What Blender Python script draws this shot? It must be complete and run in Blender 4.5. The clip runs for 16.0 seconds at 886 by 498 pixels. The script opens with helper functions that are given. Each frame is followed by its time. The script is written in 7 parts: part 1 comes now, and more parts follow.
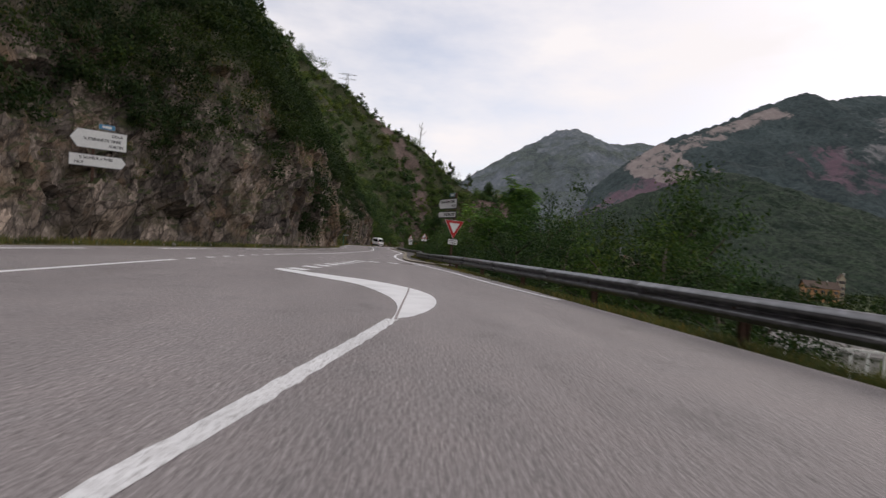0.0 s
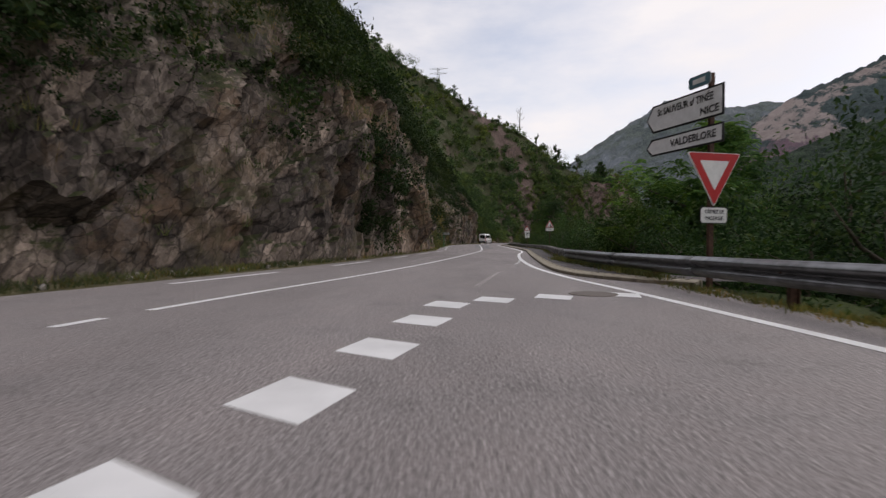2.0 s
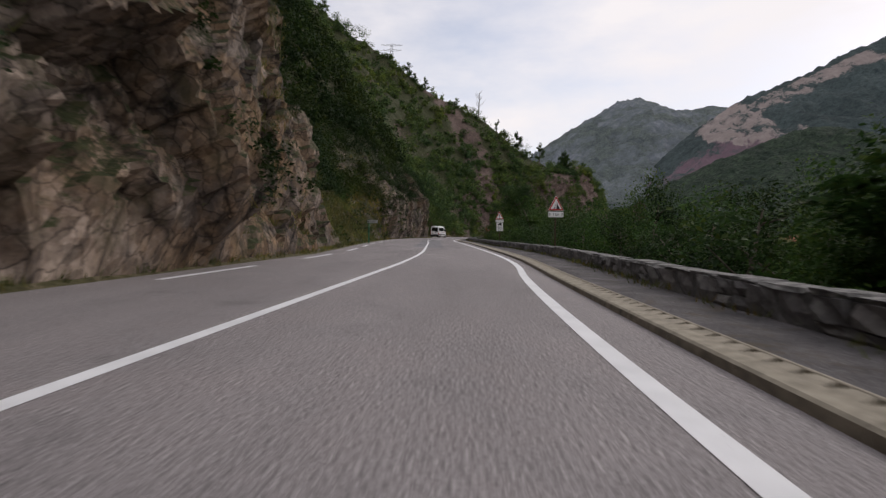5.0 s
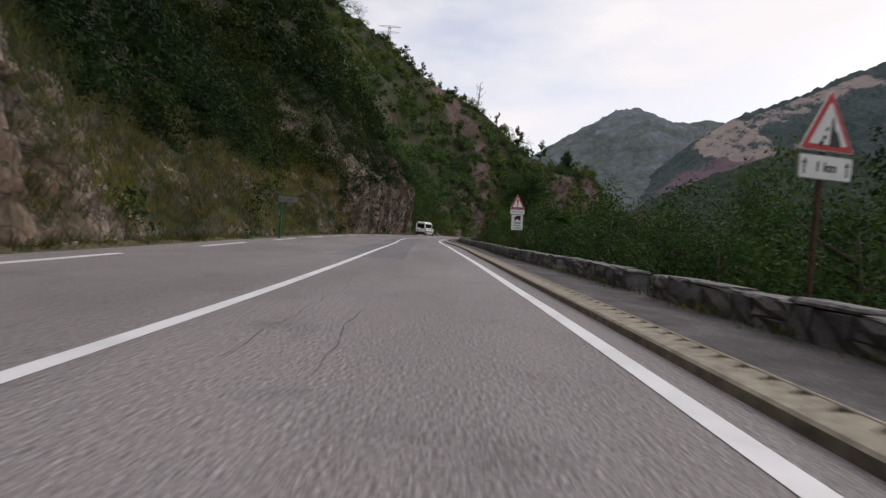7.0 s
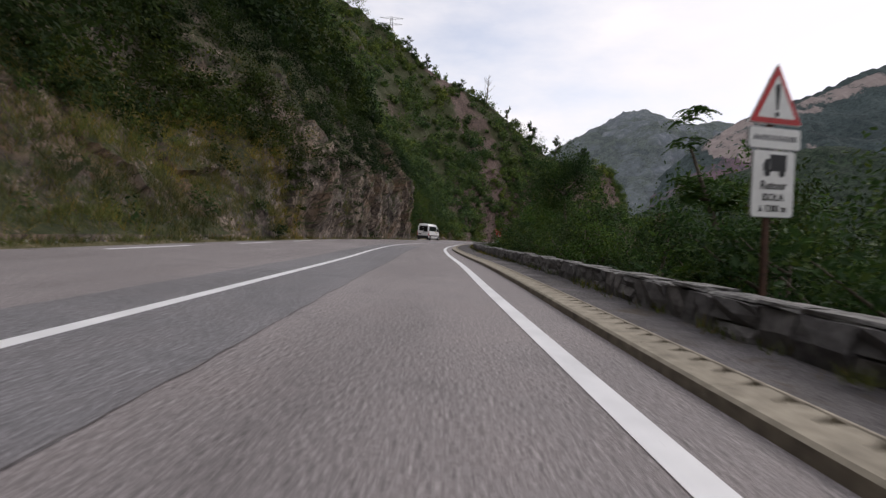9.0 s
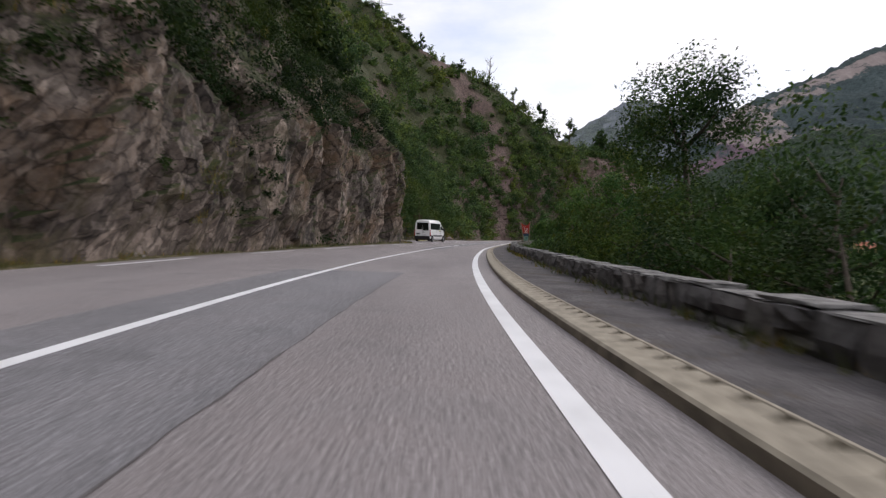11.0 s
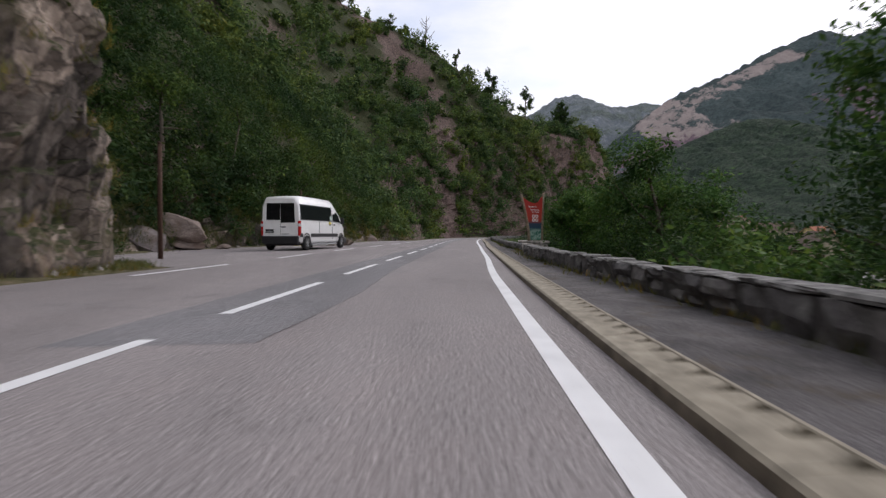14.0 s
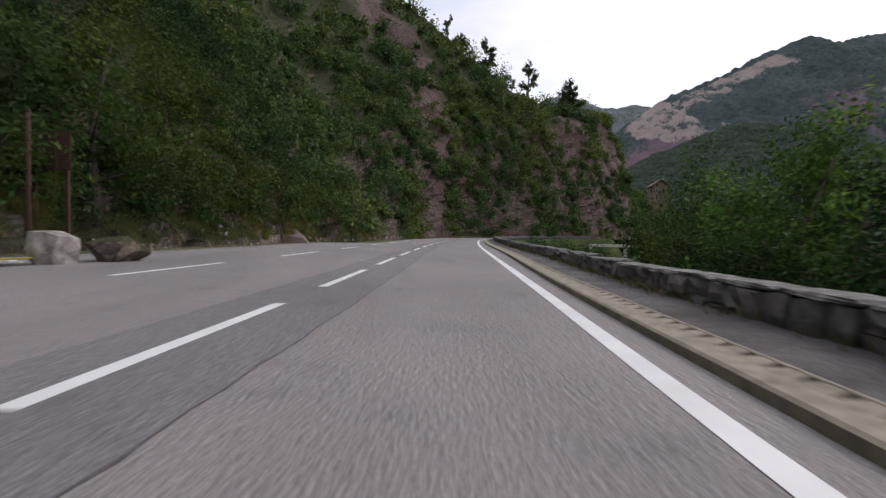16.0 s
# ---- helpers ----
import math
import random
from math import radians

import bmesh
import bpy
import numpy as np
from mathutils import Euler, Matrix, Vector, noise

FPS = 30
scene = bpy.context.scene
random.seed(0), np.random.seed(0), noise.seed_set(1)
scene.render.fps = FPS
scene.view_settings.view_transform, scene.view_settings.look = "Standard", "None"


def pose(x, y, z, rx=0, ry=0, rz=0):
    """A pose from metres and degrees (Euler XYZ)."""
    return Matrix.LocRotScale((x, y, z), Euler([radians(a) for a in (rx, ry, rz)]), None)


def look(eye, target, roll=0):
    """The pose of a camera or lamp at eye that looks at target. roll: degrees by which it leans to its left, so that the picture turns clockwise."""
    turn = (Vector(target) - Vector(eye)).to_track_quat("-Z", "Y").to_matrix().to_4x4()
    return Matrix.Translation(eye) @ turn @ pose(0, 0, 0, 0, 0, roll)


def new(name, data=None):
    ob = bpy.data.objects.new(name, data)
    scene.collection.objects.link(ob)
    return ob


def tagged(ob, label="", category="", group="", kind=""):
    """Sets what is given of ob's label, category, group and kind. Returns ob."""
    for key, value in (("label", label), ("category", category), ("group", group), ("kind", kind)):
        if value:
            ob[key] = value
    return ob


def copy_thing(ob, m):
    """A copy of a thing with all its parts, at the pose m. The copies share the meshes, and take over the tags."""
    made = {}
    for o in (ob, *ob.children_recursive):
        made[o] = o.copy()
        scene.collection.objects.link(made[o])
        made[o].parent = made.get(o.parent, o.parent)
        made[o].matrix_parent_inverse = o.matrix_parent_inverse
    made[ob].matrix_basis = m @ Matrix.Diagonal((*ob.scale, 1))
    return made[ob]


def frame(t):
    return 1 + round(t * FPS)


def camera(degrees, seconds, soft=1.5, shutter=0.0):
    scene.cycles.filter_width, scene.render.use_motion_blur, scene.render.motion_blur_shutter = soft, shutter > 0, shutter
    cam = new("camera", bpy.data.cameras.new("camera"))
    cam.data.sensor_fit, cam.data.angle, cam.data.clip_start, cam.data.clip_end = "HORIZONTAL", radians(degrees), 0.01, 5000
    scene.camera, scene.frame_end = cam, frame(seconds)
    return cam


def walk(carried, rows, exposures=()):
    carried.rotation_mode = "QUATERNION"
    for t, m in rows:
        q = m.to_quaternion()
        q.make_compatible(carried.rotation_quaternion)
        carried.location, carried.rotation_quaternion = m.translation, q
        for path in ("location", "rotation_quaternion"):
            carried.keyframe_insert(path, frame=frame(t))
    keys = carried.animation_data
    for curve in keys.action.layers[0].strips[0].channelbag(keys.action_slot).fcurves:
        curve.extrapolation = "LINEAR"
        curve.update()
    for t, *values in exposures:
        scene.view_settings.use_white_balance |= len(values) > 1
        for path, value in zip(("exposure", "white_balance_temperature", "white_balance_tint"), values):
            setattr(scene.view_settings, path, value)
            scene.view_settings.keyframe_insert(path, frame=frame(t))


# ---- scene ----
cam = camera(82.0, 16.0, soft=1.35, shutter=0.22)
PATH = [
    (0.0, (-0.024, 0.051, 0.802), (0.186, 2.0395, 0.805), 5.34),
    (0.5, (0.295, 4.418, 0.83), (0.2581, 6.4173, 0.8), 10.03),
    (1.0, (0.001, 8.513, 0.765), (-0.2431, 10.4982, 0.7301), 6.03),
    (1.5, (-0.305, 11.961, 0.79), (-0.4993, 13.9509, 0.7513), 0.00),
    (2.0, (-0.602, 15.426, 0.797), (-0.8079, 17.4148, 0.7635), 0.10),
    (2.5, (-0.788, 18.832, 0.816), (-0.8859, 20.8287, 0.7701), 0.31),
    (3.0, (-0.825, 22.284, 0.797), (-0.9087, 24.2816, 0.759), 0.47),
    (3.5, (-0.871, 25.613, 0.807), (-0.8933, 27.6121, 0.7563), 0.67),
    (4.0, (-0.808, 28.997, 0.786), (-0.8607, 30.9959, 0.7275), 1.12),
    (6.5, (-0.100, 50.074, 0.793), (-0.0536, 52.0723, 0.7356), 2.47),
    (7.0, (0.020, 53.856, 0.745), (0.0271, 55.8549, 0.6822), 4.60),
    (7.5, (0.034, 57.840, 0.716), (-0.0057, 59.8384, 0.6603), 3.82),
    (8.0, (-0.006, 61.865, 0.714), (-0.0322, 63.8637, 0.6625), 1.50),
    (8.5, (0.015, 65.711, 0.710), (0.0169, 67.7099, 0.6615), 2.14),
    (9.0, (0.017, 69.636, 0.702), (-0.0051, 71.6351, 0.6537), 4.12),
    (11.5, (-0.751, 96.717, 0.787), (-0.7765, 98.7157, 0.7344), 1.17),
    (12.0, (-0.683, 102.764, 0.798), (-0.6698, 104.7634, 0.7461), 0.12),
    (12.5, (-0.443, 108.210, 0.782), (-0.3610, 110.2077, 0.7244), -2.08),
    (13.0, (-0.026, 113.675, 0.771), (0.1208, 115.6684, 0.7126), 1.29),
    (13.5, (0.389, 119.031, 0.783), (0.5199, 121.0263, 0.7301), 1.47),
    (14.0, (1.030, 124.625, 0.772), (1.2252, 126.6145, 0.7126), -0.01),
    (14.5, (1.746, 130.346, 0.737), (1.9594, 132.3335, 0.6829), 1.90),
    (15.0, (2.422, 135.609, 0.736), (2.6331, 137.5970, 0.6826), 2.22),
    (15.5, (3.133, 141.089, 0.758), (3.3582, 143.0752, 0.6966), 1.77),
    (16.0, (3.864, 146.564, 0.754), (4.1024, 148.5491, 0.6904), 0.81),
]
walk(cam, [(t, look(eye, target, roll)) for t, eye, target, roll in PATH], exposures=[(0.0, -0.10, 6750, 15), (4.0, -0.15, 6700, 15), (8.0, -0.05, 6700, 15), (9.2, 0.02, 6650, 15), (11.4, 0.25, 6500, 15), (12.6, 0.25, 6500, 15), (14.0, 0.14, 6450, 15), (15.0, 0.06, 6450, 15), (16.0, 0.08, 6450, 15)])

# ---- sky and sun: bright overcast evening ----
world = bpy.data.worlds.new("sky")
scene.world = world
world.use_nodes = True
wt = world.node_tree
bg = wt.nodes["Background"]
sky = wt.nodes.new("ShaderNodeTexSky")
sky.sky_type = 'NISHITA'
sky.sun_disc = False
sky.sun_elevation = radians(32)
sky.sun_rotation = radians(48)
sky.altitude = 500
sky_scale = wt.nodes.new("ShaderNodeVectorMath")
sky_scale.operation = 'SCALE'
sky_scale.inputs[3].default_value = 0.13
wt.links.new(sky.outputs[0], sky_scale.inputs[0])
coord = wt.nodes.new("ShaderNodeTexCoord")
squash = wt.nodes.new("ShaderNodeMapping")
squash.inputs["Scale"].default_value = (1.6, 1.6, 4.5)
wt.links.new(coord.outputs["Generated"], squash.inputs[0])
cloud = wt.nodes.new("ShaderNodeTexNoise")
cloud.inputs["Scale"].default_value = 1.7
cloud.inputs["Detail"].default_value = 7
cloud.inputs["Roughness"].default_value = 0.55
wt.links.new(squash.outputs[0], cloud.inputs["Vector"])
ramp = wt.nodes.new("ShaderNodeValToRGB")
ramp.color_ramp.elements[0].position = 0.30
ramp.color_ramp.elements[0].color = (0.42, 0.42, 0.42, 1)
ramp.color_ramp.elements[1].position = 0.62
ramp.color_ramp.elements[1].color = (1, 1, 1, 1)
wt.links.new(cloud.outputs[0], ramp.inputs[0])
wmix = wt.nodes.new("ShaderNodeMixRGB")
wmix.inputs[2].default_value = (1.0, 1.0, 1.02, 1)
wt.links.new(ramp.outputs[0], wmix.inputs[0])
wt.links.new(sky_scale.outputs[0], wmix.inputs[1])
wt.links.new(wmix.outputs[0], bg.inputs[0])
bg.inputs[1].default_value = 1.0

sun_data = bpy.data.lights.new("sun", 'SUN')
sun_data.energy = 0.9
sun_data.angle = radians(25)
sun_data.color = (1.0, 0.95, 0.88)
sun = new("sun", sun_data)
sun.matrix_world = look((40, 40, 40), (40 - math.sin(radians(48)), 40 - math.cos(radians(48)), 40 - math.tan(radians(32))))

# ---- materials ----
def material(name, rough=0.8, metal=0.0, spec=0.3):
    m = bpy.data.materials.new(name)
    m.use_nodes = True
    b = m.node_tree.nodes["Principled BSDF"]
    b.inputs["Roughness"].default_value = rough
    b.inputs["Metallic"].default_value = metal
    b.inputs["Specular IOR Level"].default_value = spec
    return m, m.node_tree, b


def node(nt, kind, **inputs):
    n = nt.nodes.new(kind)
    for key, value in inputs.items():
        n.inputs[key].default_value = value
    return n


def noise_tex(nt, scale, detail=5.0, rough=0.55, vec=None):
    n = node(nt, "ShaderNodeTexNoise", Scale=scale, Detail=detail, Roughness=rough)
    nt.links.new(vec if vec else position(nt), n.inputs["Vector"])
    return n.outputs[0]


def position(nt):
    for n in nt.nodes:
        if n.type == 'NEW_GEOMETRY':
            return n.outputs["Position"]
    return nt.nodes.new("ShaderNodeNewGeometry").outputs["Position"]


def scaled(nt, scale, rot=(0, 0, 0)):
    n = nt.nodes.new("ShaderNodeMapping")
    n.inputs["Scale"].default_value = scale
    n.inputs["Rotation"].default_value = rot
    nt.links.new(position(nt), n.inputs[0])
    return n.outputs[0]


def ramp_of(nt, fac, stops):
    n = nt.nodes.new("ShaderNodeValToRGB")
    while len(n.color_ramp.elements) < len(stops):
        n.color_ramp.elements.new(0.5)
    for e, (p, c) in zip(n.color_ramp.elements, stops):
        e.position = p
        e.color = (*c, 1) if len(c) == 3 else c
    nt.links.new(fac, n.inputs[0])
    return n.outputs[0]


def mix(nt, fac, a, b, mode='MIX'):
    n = nt.nodes.new("ShaderNodeMixRGB")
    n.blend_type = mode
    for i, v in ((0, fac), (1, a), (2, b)):
        if isinstance(v, (int, float)):
            n.inputs[i].default_value = v
        elif isinstance(v, tuple):
            n.inputs[i].default_value = (*v, 1)
        else:
            nt.links.new(v, n.inputs[i])
    return n.outputs[0]


def bump(nt, b, height, strength=0.4, dist=0.02):
    n = node(nt, "ShaderNodeBump", Strength=strength, Distance=dist)
    nt.links.new(height, n.inputs["Height"])
    nt.links.new(n.outputs[0], b.inputs["Normal"])


G = (0, 0, 0)
W1 = (1, 1, 1)


def grey(v):
    return (v, v, v)


def asphalt(name, base, tint=(1.045, 0.955, 0.955)):
    m, nt, b = material(name, 0.82, 0, 0.35)
    c = tuple(base * k for k in tint)
    fine = noise_tex(nt, 46, 3, 0.75)
    col = ramp_of(nt, fine, [(0.34, tuple(k * 0.43 for k in c)), (0.5, tuple(k * 0.97 for k in c)), (0.66, tuple(min(1, k * 2.1) for k in c))])
    broad = ramp_of(nt, noise_tex(nt, 0.35, 5, 0.6, scaled(nt, (1.6, 0.35, 1))), [(0.3, grey(0.80)), (0.7, grey(1.14))])
    col = mix(nt, 1.0, col, broad, 'MULTIPLY')
    stain = ramp_of(nt, noise_tex(nt, 1.3, 6, 0.7), [(0.30, grey(0.66)), (0.44, grey(1.0)), (0.62, (1.07, 1.04, 1.03))])
    col = mix(nt, 0.6, col, stain, 'MULTIPLY')
    nt.links.new(col, b.inputs["Base Color"])
    bump(nt, b, fine, 0.55, 0.006)
    return m


ASPHALT = asphalt("road_asphalt", 0.232)
ASPHALT_NEW = asphalt("patch_asphalt", 0.188, (0.985, 0.965, 1.01))


def path_asphalt():
    """Old footpath: worn asphalt with dark damp patches and brown earth drifted over it."""
    m, nt, b = material("path_asphalt", 0.88, 0, 0.25)
    fine = noise_tex(nt, 42, 4, 0.75)
    col = ramp_of(nt, fine, [(0.34, (0.045, 0.040, 0.042)), (0.5, (0.105, 0.097, 0.100)), (0.67, (0.22, 0.205, 0.205))])
    damp = ramp_of(nt, noise_tex(nt, 0.9, 7, 0.7), [(0.36, grey(0.46)), (0.50, grey(0.86)), (0.66, grey(1.30))])
    col = mix(nt, 1.0, col, damp, 'MULTIPLY')
    earth = ramp_of(nt, noise_tex(nt, 2.2, 7, 0.75), [(0.54, G), (0.64, grey(0.85))])
    col = mix(nt, earth, col, mix(nt, fine, (0.03, 0.024, 0.016), (0.12, 0.092, 0.06)))
    nt.links.new(col, b.inputs["Base Color"])
    bump(nt, b, fine, 0.7, 0.01)
    return m


ASPHALT_OLD = path_asphalt()


def paint_white(name, wear):
    m, nt, b = material(name, 0.6)
    n = noise_tex(nt, 38, 4, 0.75)
    col = ramp_of(nt, n, [(0.20 + wear * 0.22, (0.33, 0.32, 0.315)), (0.30 + wear * 0.25, (0.835, 0.84, 0.85))])
    dirt = ramp_of(nt, noise_tex(nt, 2.0, 5), [(0.3, grey(0.85)), (0.6, grey(1.0))])
    nt.links.new(mix(nt, 1.0, col, dirt, 'MULTIPLY'), b.inputs["Base Color"])
    bump(nt, b, n, 0.2, 0.003)
    return m


PAINT = paint_white("road_paint", 0.18)
PAINT_WORN = paint_white("worn_road_paint", 0.80)
PAINT_GHOST = asphalt("ghost_paint", 0.31)


def voronoi_tex(nt, scale, vec, feature='F1', rand=1.0):
    n = nt.nodes.new("ShaderNodeTexVoronoi")
    n.feature = feature
    n.inputs["Scale"].default_value = scale
    n.inputs["Randomness"].default_value = rand
    nt.links.new(vec, n.inputs["Vector"])
    return n


def warped(nt, vec, scale, amount):
    """Coordinates bent by noise, so that joints wander."""
    n = node(nt, "ShaderNodeTexNoise", Scale=scale, Detail=4.0, Roughness=0.6)
    nt.links.new(vec, n.inputs["Vector"])
    m = nt.nodes.new("ShaderNodeVectorMath")
    m.operation = 'MULTIPLY_ADD'
    nt.links.new(n.outputs["Color"], m.inputs[0])
    m.inputs[1].default_value = (amount, amount, amount)
    nt.links.new(vec, m.inputs[2])
    return m.outputs[0]


def bedded(nt, scale):
    """Coordinates along (y) and across (z) beds that climb at 55 degrees towards the far end."""
    n = nt.nodes.new("ShaderNodeMapping")
    n.inputs["Scale"].default_value = scale
    nt.links.new(scaled(nt, (1, 1, 1), (radians(-55), 0, 0)), n.inputs[0])
    return n.outputs[0]


def math_node(nt, op, a, b):
    n = nt.nodes.new("ShaderNodeMath")
    n.operation = op
    for i_, v_ in enumerate((a, b)):
        if isinstance(v_, (int, float)):
            n.inputs[i_].default_value = v_
        else:
            nt.links.new(v_, n.inputs[i_])
    return n.outputs[0]


def between(nt, v, a0, a1, b0, b1):
    """1 between a1 and b0, fading to 0 at a0 and b1."""
    up = nt.nodes.new("ShaderNodeMapRange")
    dn = nt.nodes.new("ShaderNodeMapRange")
    for n_, lo, hi in ((up, a0, a1), (dn, b1, b0)):
        n_.inputs[1].default_value, n_.inputs[2].default_value = lo, hi
        nt.links.new(v, n_.inputs[0])
    return math_node(nt, 'MULTIPLY', up.outputs[0], dn.outputs[0])


def rock_material(name, dark, mid, light, warm, veg=True):
    m, nt, b = material(name, 0.9, 0, 0.25)
    # beds dip towards the drive, so blocks lie aslant
    tilt = warped(nt, bedded(nt, (0.8, 0.50, 1.0)), 1.3, 0.45)
    slab = warped(nt, bedded(nt, (0.9, 0.58, 1.25)), 2.2, 0.30)
    big = noise_tex(nt, 0.28, 6, 0.6, tilt)
    fine = noise_tex(nt, 1.6, 9, 0.70)
    grain = noise_tex(nt, 7, 9, 0.78)
    col = ramp_of(nt, fine, [(0.18, dark), (0.50, mid), (0.86, light)])
    blocks = voronoi_tex(nt, 0.75, tilt)
    bw = nt.nodes.new("ShaderNodeRGBToBW")
    nt.links.new(blocks.outputs["Color"], bw.inputs[0])
    col = mix(nt, 0.85, col, ramp_of(nt, bw.outputs[0], [(0.22, grey(0.48)), (0.5, (0.95, 0.93, 0.90)), (0.70, (1.18, 1.15, 1.11)), (0.80, (1.62, 1.55, 1.46))]), 'MULTIPLY')
    chips = voronoi_tex(nt, 2.6, slab)
    bw2 = nt.nodes.new("ShaderNodeRGBToBW")
    nt.links.new(chips.outputs["Color"], bw2.inputs[0])
    col = mix(nt, 0.55, col, ramp_of(nt, bw2.outputs[0], [(0.25, grey(0.48)), (0.5, grey(0.95)), (0.75, grey(1.55))]), 'MULTIPLY')
    shards = voronoi_tex(nt, 6.5, slab)
    bw3 = nt.nodes.new("ShaderNodeRGBToBW")
    nt.links.new(shards.outputs["Color"], bw3.inputs[0])
    col = mix(nt, 0.7, col, ramp_of(nt, bw3.outputs[0], [(0.25, grey(0.55)), (0.75, grey(1.5))]), 'MULTIPLY')
    tone = ramp_of(nt, big, [(0.34, grey(0.60)), (0.5, grey(0.95)), (0.66, grey(1.2))])
    col = mix(nt, 1.0, col, tone, 'MULTIPLY')
    rust = ramp_of(nt, noise_tex(nt, 0.22, 7, 0.72), [(0.52, G), (0.66, grey(0.8))])
    col = mix(nt, rust, col, mix(nt, fine, tuple(k * 0.42 for k in warm), warm))
    if veg:
        # the rock turns reddish where the strata change towards the spur
        along_y = nt.nodes.new("ShaderNodeSeparateXYZ")
        nt.links.new(position(nt), along_y.inputs[0])
        far_y = nt.nodes.new("ShaderNodeMapRange")
        far_y.inputs[1].default_value, far_y.inputs[2].default_value = 185, 215
        nt.links.new(along_y.outputs[1], far_y.inputs[0])
        # rusty ochre face at the bend
        ochre = math_node(nt, 'MULTIPLY', between(nt, along_y.outputs[1], 43, 48, 55, 60), ramp_of(nt, noise_tex(nt, 0.7, 6, 0.7), [(0.44, G), (0.60, W1)]))
        col = mix(nt, math_node(nt, 'MULTIPLY', ochre, 0.75), col, mix(nt, bw3.outputs[0], (0.12, 0.07, 0.035), (0.42, 0.27, 0.15)))
        col = mix(nt, far_y.outputs[0], col, mix(nt, fine, (0.030, 0.023, 0.021), (0.36, 0.248, 0.225)))
    joint = voronoi_tex(nt, 0.75, tilt, 'DISTANCE_TO_EDGE')
    crack = ramp_of(nt, joint.outputs["Distance"], [(0.0, grey(0.12)), (0.04, W1)])
    joint2 = voronoi_tex(nt, 2.6, slab, 'DISTANCE_TO_EDGE')
    crack2 = ramp_of(nt, joint2.outputs["Distance"], [(0.0, grey(0.22)), (0.045, W1)])
    col = mix(nt, 0.75, col, crack, 'MULTIPLY')
    col = mix(nt, 0.85, col, crack2, 'MULTIPLY')
    col = mix(nt, 0.55, col, ramp_of(nt, grain, [(0.34, grey(0.5)), (0.5, grey(0.97)), (0.66, grey(1.4))]), 'MULTIPLY')
    if veg:
        geo = nt.nodes.new("ShaderNodeNewGeometry")
        sep = nt.nodes.new("ShaderNodeSeparateXYZ")
        nt.links.new(geo.outputs["Normal"], sep.inputs[0])
        add = nt.nodes.new("ShaderNodeMath")
        add.operation = 'ADD'
        nt.links.new(sep.outputs[2], add.inputs[0])
        wob = nt.nodes.new("ShaderNodeMath")
        wob.operation = 'MULTIPLY_ADD'
        nt.links.new(noise_tex(nt, 0.9, 6, 0.7), wob.inputs[0])
        wob.inputs[1].default_value = 1.3
        wob.inputs[2].default_value = -0.65
        nt.links.new(wob.outputs[0], add.inputs[1])
        # soil takes the gentler slopes; small ledges carry it only in crumbs
        crumbs = math_node(nt, 'MULTIPLY', math_node(nt, 'SUBTRACT', noise_tex(nt, 5.5, 6, 0.75), 0.5), 1.6)
        height = between(nt, along_y.outputs[2], 7.5, 12.0, 900, 1000)
        lift = math_node(nt, 'MULTIPLY', math_node(nt, 'MAXIMUM', height, math_node(nt, 'MULTIPLY', far_y.outputs[0], 0.9)), 0.34)
        up = ramp_of(nt, math_node(nt, 'ADD', math_node(nt, 'ADD', add.outputs[0], crumbs), lift), [(0.52, G), (0.80, W1)])
        soil = ramp_of(nt, noise_tex(nt, 3.5, 6, 0.7), [(0.30, (0.016, 0.024, 0.009)), (0.5, (0.042, 0.050, 0.019)), (0.72, (0.095, 0.084, 0.040))])
        moss = ramp_of(nt, noise_tex(nt, 0.55, 8, 0.72), [(0.53, G), (0.64, grey(0.7))])
        col = mix(nt, moss, col, mix(nt, grain, (0.030, 0.026, 0.014), (0.125, 0.105, 0.058)))
        # the red crags further on carry little soil: one rib and the knob at the end
        lean = math_node(nt, 'ADD', math_node(nt, 'MULTIPLY', along_y.outputs[0], 0.51), math_node(nt, 'MULTIPLY', along_y.outputs[1], 0.86))
        lean = math_node(nt, 'ADD', lean, math_node(nt, 'MULTIPLY', noise_tex(nt, 0.12, 5, 0.6), 14.0))
        lean = math_node(nt, 'SUBTRACT', lean, math_node(nt, 'MULTIPLY', along_y.outputs[2], 0.55))
        crag = math_node(nt, 'MAXIMUM', between(nt, lean, 198, 201, 207, 210), between(nt, lean, 236, 240, 285, 295))
        bare = math_node(nt, 'SUBTRACT', 1.0, math_node(nt, 'MULTIPLY', crag, 0.88))
        col = mix(nt, math_node(nt, 'MULTIPLY', up, bare), col, soil)
    nt.links.new(col, b.inputs["Base Color"])
    h = mix(nt, 0.4, mix(nt, 0.5, bw2.outputs[0], bw3.outputs[0]), mix(nt, 0.5, fine, grain))
    bump(nt, b, h, 1.0, 0.16)
    return m


ROCK = rock_material("cliff_rock", (0.038, 0.031, 0.027), (0.150, 0.123, 0.106), (0.32, 0.275, 0.240), (0.26, 0.165, 0.098))


